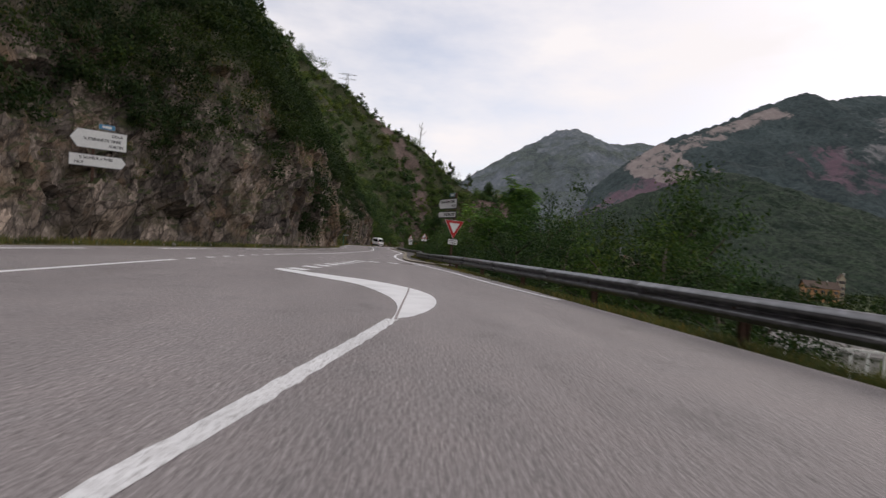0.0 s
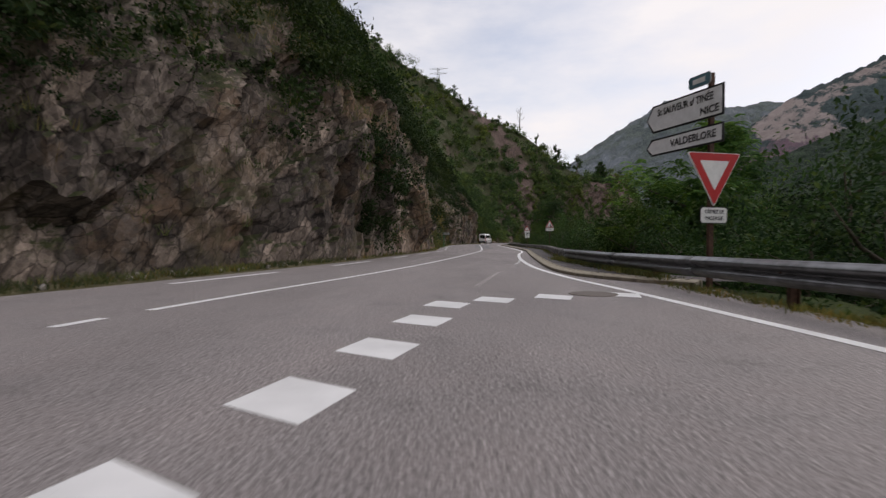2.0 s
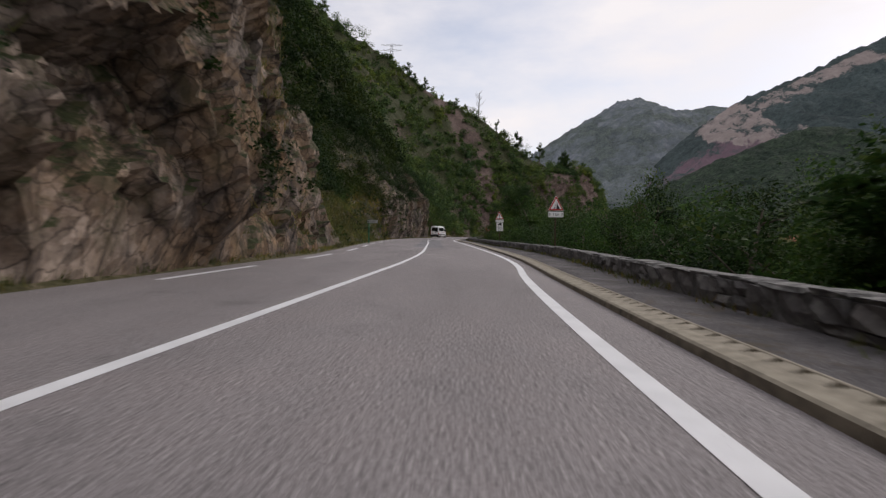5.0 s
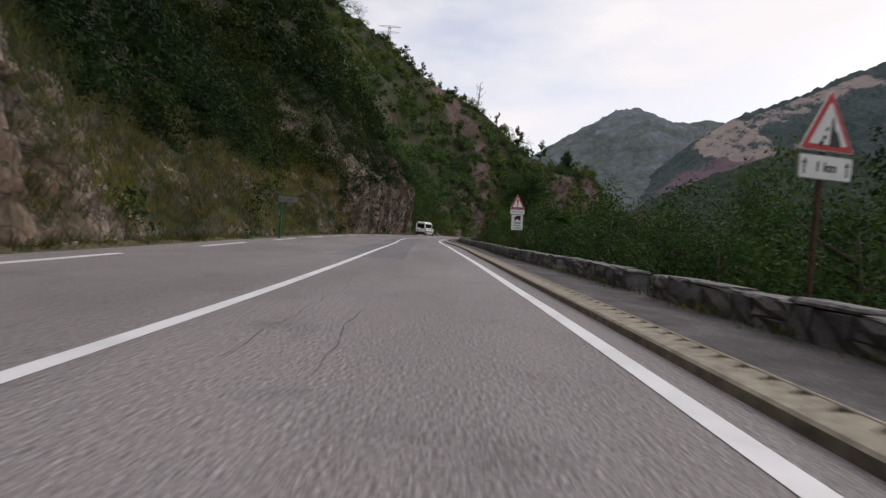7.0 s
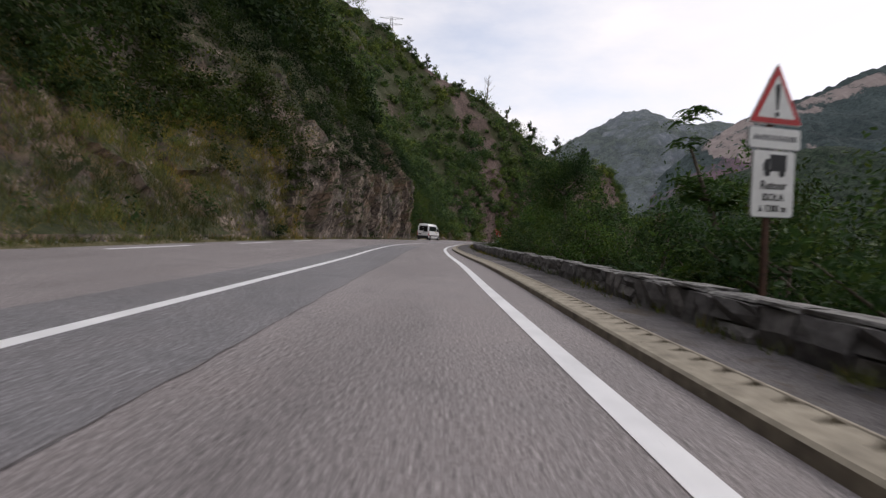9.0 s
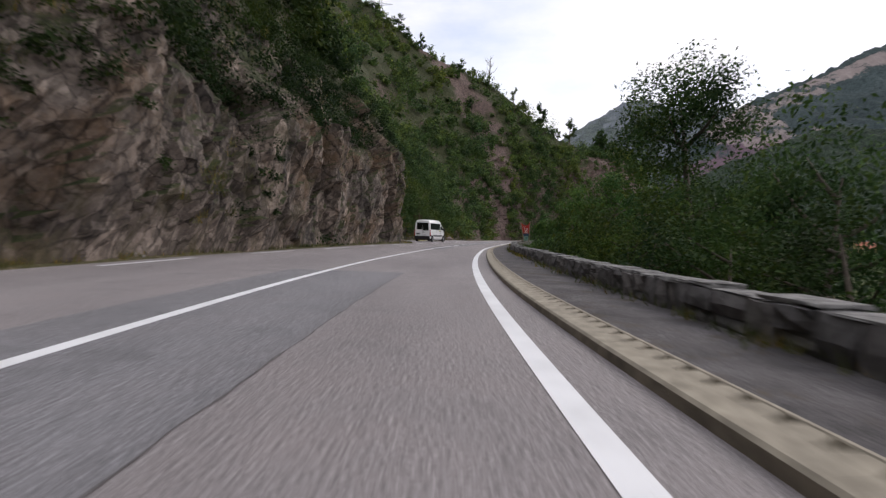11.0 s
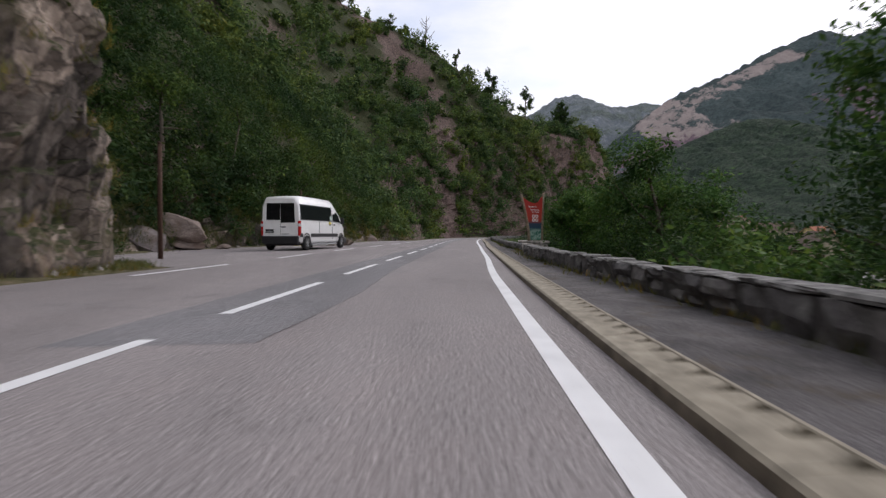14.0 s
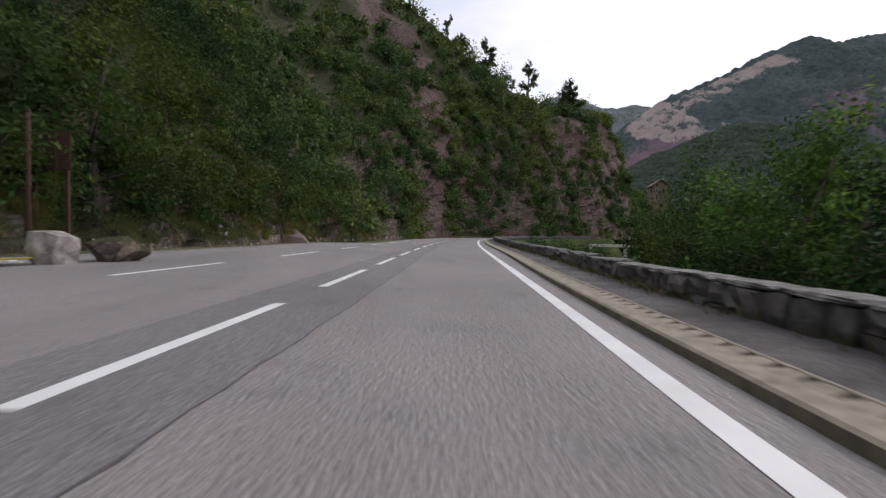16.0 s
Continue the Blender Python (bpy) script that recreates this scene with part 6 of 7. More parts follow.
# small sign on a green post on the bank
s5 = empty("marker_sign", pose(-6.45, 74.75, 0.3, 0, 0, -4), "small grey plate on a green post on the bank", "road sign")
sign_post(s5, 1.5, SIGN_GREEN, 0.04, pose(-0.2, 0, 0))
pm = panel("plate", s5, lambda d: rect(0.80 - d, 0.24 - d, 0.06, 1.3), STEEL, STEEL, "grey metal plate", pose(0, -0.03, 0))
for z in (1.24, 1.36):
    bm = bmesh.new()
    box_bm(bm, (-0.30, -0.02, z - 0.022), (0.42, -0.005, z + 0.025), 0.004)
    part("stiffener", bm, STEEL, pm)

# town welcome sign on its stone plinth
s6 = empty("welcome_sign", pose(7.40, 147.3, 0.44, 0, 0, 15) @ Matrix.Diagonal((0.98, 1, 1, 1)), "tall red and blue welcome panel between wooden posts", "sign")
WOOD = plain("weathered_wood", (0.27, 0.21, 0.15), 0.85, vary=0.35, scale=9)
PAN, pnt, pb = material("welcome_panel", 0.5)
sepz = pnt.nodes.new("ShaderNodeSeparateXYZ")
pnt.links.new(pnt.nodes.new("ShaderNodeTexCoord").outputs["Object"], sepz.inputs[0])
mr = pnt.nodes.new("ShaderNodeMapRange")
mr.inputs[1].default_value, mr.inputs[2].default_value = 0.0, 2.2
pnt.links.new(sepz.outputs[2], mr.inputs[0])
blot = ramp_of(pnt, noise_tex(pnt, 9, 4, 0.7), [(0.42, (0.02, 0.13, 0.09)), (0.60, (0.30, 0.42, 0.36))])
base = ramp_of(pnt, mr.outputs[0], [(0.22, (0.02, 0.10, 0.075)), (0.28, (0.018, 0.055, 0.095)), (0.36, (0.03, 0.06, 0.095)), (0.42, (0.40, 0.045, 0.025)), (1.0, (0.36, 0.022, 0.018))])
low = ramp_of(pnt, mr.outputs[0], [(0.20, W1), (0.28, G)])
pnt.links.new(mix(pnt, low, base, blot), pb.inputs["Base Color"])
pane = plate("panel", [(-0.19, 0.06), (0.36, 0.06), (0.46, 2.05), (0.36, 1.98), (0.22, 1.80), (0.06, 1.72), (-0.1, 1.74), (-0.3, 1.80), (-0.58, 1.98), (-0.46, 1.5), (-0.30, 0.8)], 0.03, PAN, s6, "red panel fading to blue and green", pose(0, -0.03, 0))
bm = bmesh.new()
tube_bm(bm, [(-0.24, 0, -0.35), (-0.26, 0, 0.4), (-0.42, 0, 1.2), (-0.56, 0, 1.75), (-0.66, 0, 2.12)], [0.075, 0.07, 0.06, 0.055, 0.045], 10)
part("post", bm, WOOD, s6, "bent weathered wooden post")
bm = bmesh.new()
tube_bm(bm, [(0.41, 0, -0.35), (0.44, 0, 0.8), (0.48, 0, 1.6), (0.5, 0, 2.2)], [0.075, 0.068, 0.06, 0.055], 10)
part("post", bm, WOOD, s6, "upright weathered wooden post")
lettering("lettering", "Bienvenue à", 0.092, SIGN_WHITE, pane, pose(-0.10, -0.006, 1.56))
lettering("lettering", "Saint Sauveur", 0.092, SIGN_WHITE, pane, pose(0.04, -0.006, 1.42))
lettering("lettering", "sur Tinée", 0.092, SIGN_WHITE, pane, pose(0.06, -0.006, 1.32))
for x in (-0.03, 0.14):
    for z in (1.13, 0.96):
        plate("round_pictogram", [(x + 0.078 * math.cos(a * 0.393), z + 0.078 * math.sin(a * 0.393)) for a in range(16)], 0.004, SIGN_WHITE, pane, "", pose(0, -0.006, 0))
        bars("pictogram_mark", [(x, z, 0.05, 0.09)], pane, SIGN_RED, -0.010)
PLINTH = plain("plinth_stone", (0.34, 0.315, 0.285), 0.9, vary=0.5, scale=5)
pl = empty("sign_plinth", pose(7.38, 147.4, 0.03, 0, 0, -12) @ Matrix.Diagonal((0.80, 0.9, 1, 1)), "low pale stone plinth under the welcome sign", "plinth")
r = rng(3)
for k, (lo, hi) in enumerate([((-0.95, -0.62, -0.2), (-0.1, 0.5, 0.30)), ((-0.1, -0.62, -0.2), (0.85, 0.5, 0.29)), ((-0.85, -0.5, 0.30), (0.05, 0.42, 0.44)), ((0.05, -0.5, 0.29), (0.95, 0.42, 0.44))]):
    ob = new("plinth_stone", rough_block("plinth_stone", 300 + k, PLINTH, lo, hi, 0.025))
    ob.parent = pl
eb = new("end_stone", rough_block("end_stone", 310, PLINTH, (-0.04, -0.02, 0.0), (0.36, 0.36, 0.42), 0.03))
eb.matrix_world = pose(wall_base(144.0), 143.79, -0.02, 0, 0, along(kerb_foot, 143.9))
tagged(eb, "pale squared stone ending the parapet", "stone block")


# ---- parked white minibus ----
def loft(sections, closed=True):
    """Skin through cross-sections of equally many points."""
    bm = bmesh.new()
    rows = [[bm.verts.new(p) for p in s] for s in sections]
    for a, b in zip(rows, rows[1:]):
        for k in range(len(a)):
            f_ = bm.faces.new((a[k], a[(k + 1) % len(a)], b[(k + 1) % len(a)], b[k]))
            f_.smooth = True
    bm.faces.new(rows[0][::-1])
    bm.faces.new(rows[-1])
    return bm


def van():
    V_WHITE, nt_, bs = material("van_white_paint", 0.28, 0, 0.5)
    bs.inputs["Base Color"].default_value = (0.80, 0.80, 0.79, 1)
    bs.inputs["Coat Weight"].default_value = 0.5
    dn = ramp_of(nt_, noise_tex(nt_, 3, 5), [(0.3, (0.82, 0.82, 0.81)), (0.6, (0.90, 0.90, 0.895))])
    nt_.links.new(dn, bs.inputs["Base Color"])
    GLASS, gn, gb_ = material("van_dark_glass", 0.06, 0, 0.6)
    gb_.inputs["Base Color"].default_value = (0.008, 0.009, 0.010, 1)
    BLACK = plain("van_black_plastic", (0.022, 0.022, 0.024), 0.6)
    GAP = plain("door_seam_grey", (0.16, 0.16, 0.165), 0.6)
    TYRE = plain("tyre_rubber", (0.018, 0.018, 0.019), 0.85)
    RIM = plain("wheel_cover", (0.42, 0.43, 0.44), 0.35, 0.6)
    LAMP = plain("tail_lamp_red", (0.42, 0.015, 0.015), 0.25)
    LAMPW = plain("lamp_clear", (0.55, 0.55, 0.56), 0.2)
    v = empty("minibus", pose(-3.0, 149.1, 0, 0, 0, -16.6) @ Matrix.Diagonal((0.95, 1, 1.04, 1)), "white minibus with tinted windows parked on the lay-by", "van")
    # x across (0 at the kerb-side flank), y forward from the rear axle, z up
    L0 = -0.72
    sections = []
    for y, ztop, zbot, wt, wb, wm in ((L0, 2.30, 0.42, 0.80, 0.93, 0.95), (L0 + 0.06, 2.40, 0.34, 0.84, 0.98, 1.0), (L0 + 0.5, 2.45, 0.32, 0.84, 1.0, 1.01), (1.5, 2.46, 0.32, 0.84, 1.0, 1.01), (3.1, 2.44, 0.32, 0.83, 1.0, 1.01), (3.55, 2.33, 0.32, 0.80, 1.0, 1.01), (4.0, 2.02, 0.32, 0.78, 1.0, 1.01), (4.45, 1.55, 0.30, 0.80, 0.98, 0.98), (4.78, 1.18, 0.30, 0.78, 0.92, 0.90), (5.0, 0.92, 0.34, 0.66, 0.80, 0.78)):
        ring = []
        zs = zbot + (ztop - zbot) * 0.42
        for x, z in ((-wb * .92, zbot), (-wb, zbot + 0.10), (-wm, zs), (-(wm + wt) / 2 - .03, zs + (ztop - zs) * .65), (-wt - .02, ztop - 0.16 * (ztop - zs) - .02), (-wt + .10, ztop - .02), (0, ztop), (wt - .10, ztop - .02), (wt + .02, ztop - 0.16 * (ztop - zs) - .02), ((wm + wt) / 2 + .03, zs + (ztop - zs) * .65), (wm, zs), (wb, zbot + .10), (wb * .92, zbot)):
            ring.append((x - 1.0, y, z))
        sections.append(ring)
    part("body", loft(sections), V_WHITE, v, "white painted body")

    def flank(name, ya, yb, za, zb, mat, side, out=0.02, label=""):
        """A panel lying on the flank, bent to its lean."""
        bm = bmesh.new()
        n, m_ = 6, 5
        g = []
        for i in range(n):
            row = []
            for j in range(m_):
                y = ya + (yb - ya) * i / (n - 1)
                z = za + (zb - za) * j / (m_ - 1)
                zs = 0.32 + 2.13 * 0.42
                wm, wt = 1.01, 0.84
                mid = (wm + wt) / 2 + .03
                z65 = zs + (2.45 - zs) * .65
                z84 = 2.45 - .16 * (2.45 - zs) - .02
                x = float(np.interp(z, [0.32, 0.42, zs, z65, z84], [0.93, 1.0, wm, mid, wt + .02]))
                row.append(bm.verts.new((-1.0 + side * (x + out), y, z)))
            g.append(row)
        for i in range(n - 1):
            for j in range(m_ - 1):
                bm.faces.new((g[i][j], g[i + 1][j], g[i + 1][j + 1], g[i][j + 1]))
        ob = part(name, bm, mat, v, label)
        md = ob.modifiers.new("thick", 'SOLIDIFY')
        md.thickness = 0.03
        md.offset = 0
        return ob

    for side in (1, -1):
        for ya, yb in ((-0.56, 0.44), (0.45, 1.64), (1.65, 2.82)):
            flank("side_window", ya, yb, 1.40, 2.02, GLASS, side, 0.012, "tinted glass")
        flank("window_surround", -0.60, 2.86, 1.36, 2.06, BLACK, side, 0.002)
        flank("rubbing_strip", 0.42, 3.6, 0.60, 0.76, BLACK, side, 0.018, "black plastic strip")
        flank("rubbing_strip", -0.68, -0.42, 0.60, 0.76, BLACK, side, 0.018, "black plastic strip")
        flank("door_handle", 2.55, 2.72, 1.16, 1.22, BLACK, side, 0.022)
        flank("door_handle", 3.06, 3.24, 1.16, 1.22, BLACK, side, 0.022)
        flank("door_gap", 2.93, 2.938, 0.5, 2.1, GAP, side, 0.004)
        flank("door_gap", 1.35, 1.357, 0.78, 1.36, GAP, side, 0.004)
        # cab side window
        bm = bmesh.new()
        x = -1.0 + side * 1.0
        q = [bm.verts.new(c) for c in ((x + side * .012, 3.02, 1.38), (x + side * .012, 3.95, 1.32), (x - side * .06, 3.85, 1.62), (x - side * .115, 3.45, 2.0), (x - side * .115, 3.05, 2.02))]
        bm.faces.new(q)
        ob = part("cab_window", bm, GLASS, v, "tinted glass")
        ob.modifiers.new("thick", 'SOLIDIFY').thickness = 0.03
        # mirror
        bm = bmesh.new()
        box_bm(bm, (-0.11, -0.05, -0.17), (0.11, 0.06, 0.17), 0.04, 2)
        mir = part("mirror", bm, BLACK, v, "black door mirror", pose(-1.0 + side * 1.16, 3.95, 1.42))
        bm = bmesh.new()
        box_bm(bm, (-0.02, 0, 0), (0.14, 0.04, 0.05))
        part("bracket", bm, BLACK, mir, "", pose(-0.14 * side if side > 0 else 0.0, 0, -0.1))
        # tail lamp
        bm = bmesh.new()
        box_bm(bm, (-0.05, -0.05, 0.0), (0.055, 0.12, 0.66), 0.025, 2)
        tl = part("tail_lamp", bm, LAMP, v, "tall red tail lamp", pose(-1.0 + side * 0.965, L0 + 0.02, 0.66))
        bm = bmesh.new()
        box_bm(bm, (-0.052, -0.053, 0.40), (0.058, 0.11, 0.54), 0.01)
        part("clear_lens", bm, LAMPW, tl)
        # headlamp
        bm = bmesh.new()
        box_bm(bm, (-0.14, -0.3, -0.12), (0.14, 0.12, 0.14), 0.06, 2)
        part("headlamp", bm, LAMPW, v, "clear headlamp", pose(-1.0 + side * 0.72, 4.78, 0.98))
    # rear doors
    bm = bmesh.new()
    for x0, x1, zb in ((-1.76, -1.004, 1.36), (-0.996, -0.24, 1.24)):
        q = [bm.verts.new(c) for c in ((x0 + .02, L0 - .012, zb), (x1, L0 - .012, zb), (x1 if x1 < -1 else x1 - .03, L0 - .012, 2.1), (x0 + .06 if x0 < -1 else x0, L0 - .012, 2.1))]
        bm.faces.new(q)
    rw = part("rear_window", bm, GLASS, v, "tinted rear glass")
    rw.modifiers.new("thick", 'SOLIDIFY').thickness = 0.02
    bm = bmesh.new()
    box_bm(bm, (-1.95, L0 - 0.10, 0.30), (-0.05, L0 + 0.22, 0.65), 0.05, 2)
    part("rear_bumper", bm, BLACK, v, "black plastic bumper")
    bm = bmesh.new()
    box_bm(bm, (-1.007, L0 - 0.006, 0.62), (-0.997, L0 + 0.01, 1.30))
    part("door_gap", bm, BLACK, v)
    bm = bmesh.new()
    box_bm(bm, (-0.95, L0 - 0.03, 1.02), (-0.72, L0 + 0.02, 1.07), 0.01)
    part("rear_handle", bm, BLACK, v)
    bm = bmesh.new()
    box_bm(bm, (-1.78, L0 - 0.02, 0.78), (-1.35, L0 + 0.02, 0.95), 0.008)
    npl = part("number_plate", bm, BLACK, v, "dark framed number plate")
    bm = bmesh.new()
    box_bm(bm, (-1.74, L0 - 0.026, 0.80), (-1.39, L0 - 0.018, 0.87))
    part("plate_bar", bm, SIGN_BACK, npl)
    bm = bmesh.new()
    box_bm(bm, (-0.92, L0 - 0.022, 0.72), (-0.55, L0 + 0.01, 0.755))
    part("badge", bm, STEEL, v)
    bm = bmesh.new()
    box_bm(bm, (-1.98, 4.55, 0.24), (-0.02, 5.03, 0.55), 0.08, 2)
    part("front_bumper", bm, BLACK, v, "black plastic bumper")
    # windscreen
    bm = bmesh.new()
    q = [bm.verts.new(c) for c in ((-1.72, 4.42, 1.60), (-0.28, 4.42, 1.60), (-0.34, 3.62, 2.31), (-1.66, 3.62, 2.31))]
    bm.faces.new(q)
    ob = part("windscreen", bm, GLASS, v, "tinted glass")
    ob.modifiers.new("thick", 'SOLIDIFY').thickness = 0.03
    # side step and exhaust line under the sill
    bm = bmesh.new()
    box_bm(bm, (-0.12, 0.6, 0.22), (0.0, 3.6, 0.29), 0.01)
    part("side_step", bm, STEEL, v, "grey metal step")
    bm = bmesh.new()
    box_bm(bm, (-1.9, -0.55, 0.22), (-0.2, 4.4, 0.36))
    part("underbody", bm, BLACK, v)
    # yellow and green stickers by the sliding door
    flank("sticker", 2.52, 2.76, 1.22, 1.34, plain("sticker_yellow", (0.72, 0.62, 0.12), 0.5), 1, 0.014)
    flank("sticker", 2.62, 2.80, 1.42, 1.62, plain("sticker_pale", (0.55, 0.66, 0.60), 0.5), 1, 0.03)
    # wheels
    for x in (-0.11, -1.89):
        for y in (0.0, 4.14):
            s = 1 if x > -1 else -1
            bm = bmesh.new()
            prof = [(0.20, -0.10), (0.30, -0.115), (0.335, -0.09), (0.345, 0), (0.335, 0.09), (0.30, 0.115), (0.20, 0.10)]
            n = 28
            rows = [[bm.verts.new((w_, r_ * math.cos(2 * math.pi * k / n), r_ * math.sin(2 * math.pi * k / n))) for r_, w_ in prof] for k in range(n)]
            for k in range(n):
                a_, b_ = rows[k], rows[(k + 1) % n]
                for i in range(len(prof) - 1):
                    f_ = bm.faces.new((a_[i], a_[i + 1], b_[i + 1], b_[i]))
                    f_.smooth = True
            wheel = part("wheel", bm, TYRE, v, "black tyre with grey cover", pose(x, y, 0.345))
            bm = bmesh.new()
            bmesh.ops.create_cone(bm, cap_ends=True, segments=28, radius1=0.205, radius2=0.19, depth=0.03, matrix=pose(s * 0.075, 0, 0, 0, 90, 0))
            part("rim", bm, TYRE, wheel, "dark wheel")
            bm = bmesh.new()
            bmesh.ops.create_cone(bm, cap_ends=True, segments=16, radius1=0.07, radius2=0.055, depth=0.04, matrix=pose(s * 0.09, 0, 0, 0, 90 * s, 0))
            for k in range(6):
                c = 2 * math.pi * k / 6
                pts = []
                for rr, da in ((0.05, 0.30), (0.19, 0.22), (0.19, -0.22), (0.05, -0.30)):
                    pts.append(bm.verts.new((s * 0.095, rr * math.cos(c + da), rr * math.sin(c + da))))
                bm.faces.new(pts)
            part("hub_cap", bm, RIM, wheel, "grey six-spoke wheel cover")
            # dark wheel arch
            bm = bmesh.new()
            n = 20
            arc = []
            for k in range(n + 1):
                c = math.pi * k / n
                arc.append((0.43 * math.cos(c), 0.43 * math.sin(c), 0.36 * math.cos(c), 0.36 * math.sin(c)))
            for a_, b_ in zip(arc, arc[1:]):
                o = s * 0.137
                f_ = bm.faces.new([bm.verts.new(p) for p in ((o, a_[0], a_[1]), (o, b_[0], b_[1]), (o, b_[2], b_[3]), (o, a_[2], a_[3]))])
            # the dark of the arch behind the tyre
            cen = bm.verts.new((s * 0.128, 0, -0.02))
            rim_v = [bm.verts.new((s * 0.128, 0.40 * math.cos(math.pi * k / n), 0.40 * math.sin(math.pi * k / n))) for k in range(n + 1)]
            for a_, b_ in zip(rim_v, rim_v[1:]):
                bm.faces.new((cen, a_, b_))
            bmesh.ops.remove_doubles(bm, verts=bm.verts[:], dist=0.0005)
            part("wheel_arch", bm, BLACK, v, "black wheel arch", pose(x - s * 0.02, y, 0.36))
            wheel.matrix_local = pose(x + s * 0.055, y, 0.345)
    return v


van()


# ---- boulders, posts and blocks round the lay-by ----
def boulder_mesh(name, seed, mat, size, cuts=3):
    """A broken boulder: a ball cut flat by many random planes, then roughened."""
    r = rng(seed)
    bm = bmesh.new()
    bmesh.ops.create_icosphere(bm, subdivisions=cuts, radius=1.0)
    planes = [(Vector(r.normal(size=3)).normalized(), r.uniform(0.38, 0.72)) for _ in range(9)]
    for v in bm.verts:
        for n_, d_ in planes:
            o = v.co.dot(n_) - d_
            if o > 0:
                v.co -= n_ * o * 0.96
        v.co += v.co.normalized() * fbm(v.co * 2.2 + Vector((seed, 0, 0)), 4) * 0.06
        v.co = Vector((v.co.x * size[0], v.co.y * size[1], v.co.z * size[2]))
    me = bpy.data.meshes.new(name)
    bm.to_mesh(me)
    bm.free()
    me.materials.append(mat)
    return me


PALE_ROCK = plain("pale_rock", (0.40, 0.36, 0.32), 0.9, vary=0.4, scale=4)
for x, y, z, sz, sd, tilt, rz, mat, lb in ((-9.45, 150.7, 1.12, (1.75, 1.05, 0.84), 1, 15, -12, BOULDER, "large brown slab-shaped boulder propped on a lower stone"),
                                       (-8.75, 150.3, 0.17, (1.05, 0.70, 0.38), 2, 0, 10, BOULDER, "low flat stone under the large boulder"),
                                       (-9.5, 147.9, 0.44, (1.35, 0.85, 0.74), 3, 24, 8, BOULDER_GREY, "grey slanting boulder beside the lay-by"),
                                       (-11.4, 150.2, 1.55, (0.85, 0.75, 0.62), 4, 0, 50, BOULDER_GREY, "grey boulder on the bank above the lay-by"),
                                       (-10.9, 149.0, 0.85, (0.60, 0.55, 0.45), 6, 0, 0, BOULDER, "small brown boulder by the cliff foot"),
                                       (-7.6, 151.6, 0.08, (0.42, 0.34, 0.24), 8, 0, 25, BOULDER, "small stone in the grass by the lay-by"),
                                       (-2.30, 159.2, 0.22, (0.75, 0.65, 0.5), 5, 0, 0, ROCK, "dark rounded boulder beside a pale block"),
                                       (-2.1, 178.4, 0.35, (1.8, 1.4, 0.9), 7, 0, 0, BOULDER, "reddish boulder at the foot of the bank")):
    ob = new("boulder", boulder_mesh("boulder", 400 + sd, mat, sz, 4))
    ob.matrix_world = pose(x, y, z, 0, tilt, rz)
    tagged(ob, lb, "boulder", "fallen boulders")
ob = new("stone_block", rough_block("stone_block", 420, PALE_ROCK, (-0.40, -0.32, -0.05), (0.36, 0.32, 0.64), 0.06))
ob.matrix_world = pose(-2.90, 158.0, 0, 0, 5, -14)
tagged(ob, "pale broken concrete block beside the road", "stone block")
for x, y, h in ((-6.15, 141.2, 3.56), (-5.4, 161.2, 3.8)):
    bm = bmesh.new()
    tube_bm(bm, [(0, 0, -0.6), (0.01, 0, h * 0.5), (0.03, 0, h)], [0.075, 0.07, 0.065], 10)
    pp = empty("rusty_pole", pose(x, y, 0), "tall rusty steel pole beside the lay-by", "pole", "rusty poles")
    part("shaft", bm, RUST, pp)
    bm = bmesh.new()
    tube_bm(bm, [(0.03, 0, h - 0.02), (0.03, 0, h + 0.05)], [0.08, 0.03], 10)
    part("cap", bm, RUST, pp)
# barrier boards lying by the block
YEL = plain("barrier_yellow", (0.62, 0.50, 0.10), 0.6, vary=0.2)
bar = empty("barrier_boards", pose(-4.1, 157.2, 0.0, 0, 0, 8), "white and yellow barrier boards lying on the ground", "barrier")
for k, (dy, z, mat, rz) in enumerate(((0.0, 0.02, SIGN_WHITE, 0), (0.25, 0.06, YEL, 6), (-0.25, 0.02, SIGN_WHITE, -4))):
    bm = bmesh.new()
    box_bm(bm, (-1.0, -0.11, 0), (1.05, 0.11, 0.035), 0.006)
    part("board", bm, mat, bar, "yellow board" if mat == YEL else "white board", pose(0, dy, z, 0, -2 - k, rz))
# rusty sheet standing among the trees behind the lay-by
hb = empty("rusty_hoarding", pose(-5.7, 162.6, 0.3, 0, 0, -12), "rust brown sheet hoarding among the trees", "hoarding")
for k in range(3):
    bm = bmesh.new()
    box_bm(bm, (-0.7 + 0.46 * k, 0, 2.1), (-0.25 + 0.46 * k, 0.03, 3.25), 0.008)
    part("sheet", bm, RUST, hb)
for x in (-0.5, 0.5):
    bm = bmesh.new()
    box_bm(bm, (x - 0.05, 0.035, -0.8), (x + 0.05, 0.12, 3.1), 0.006)
    part("post", bm, RUST, hb)

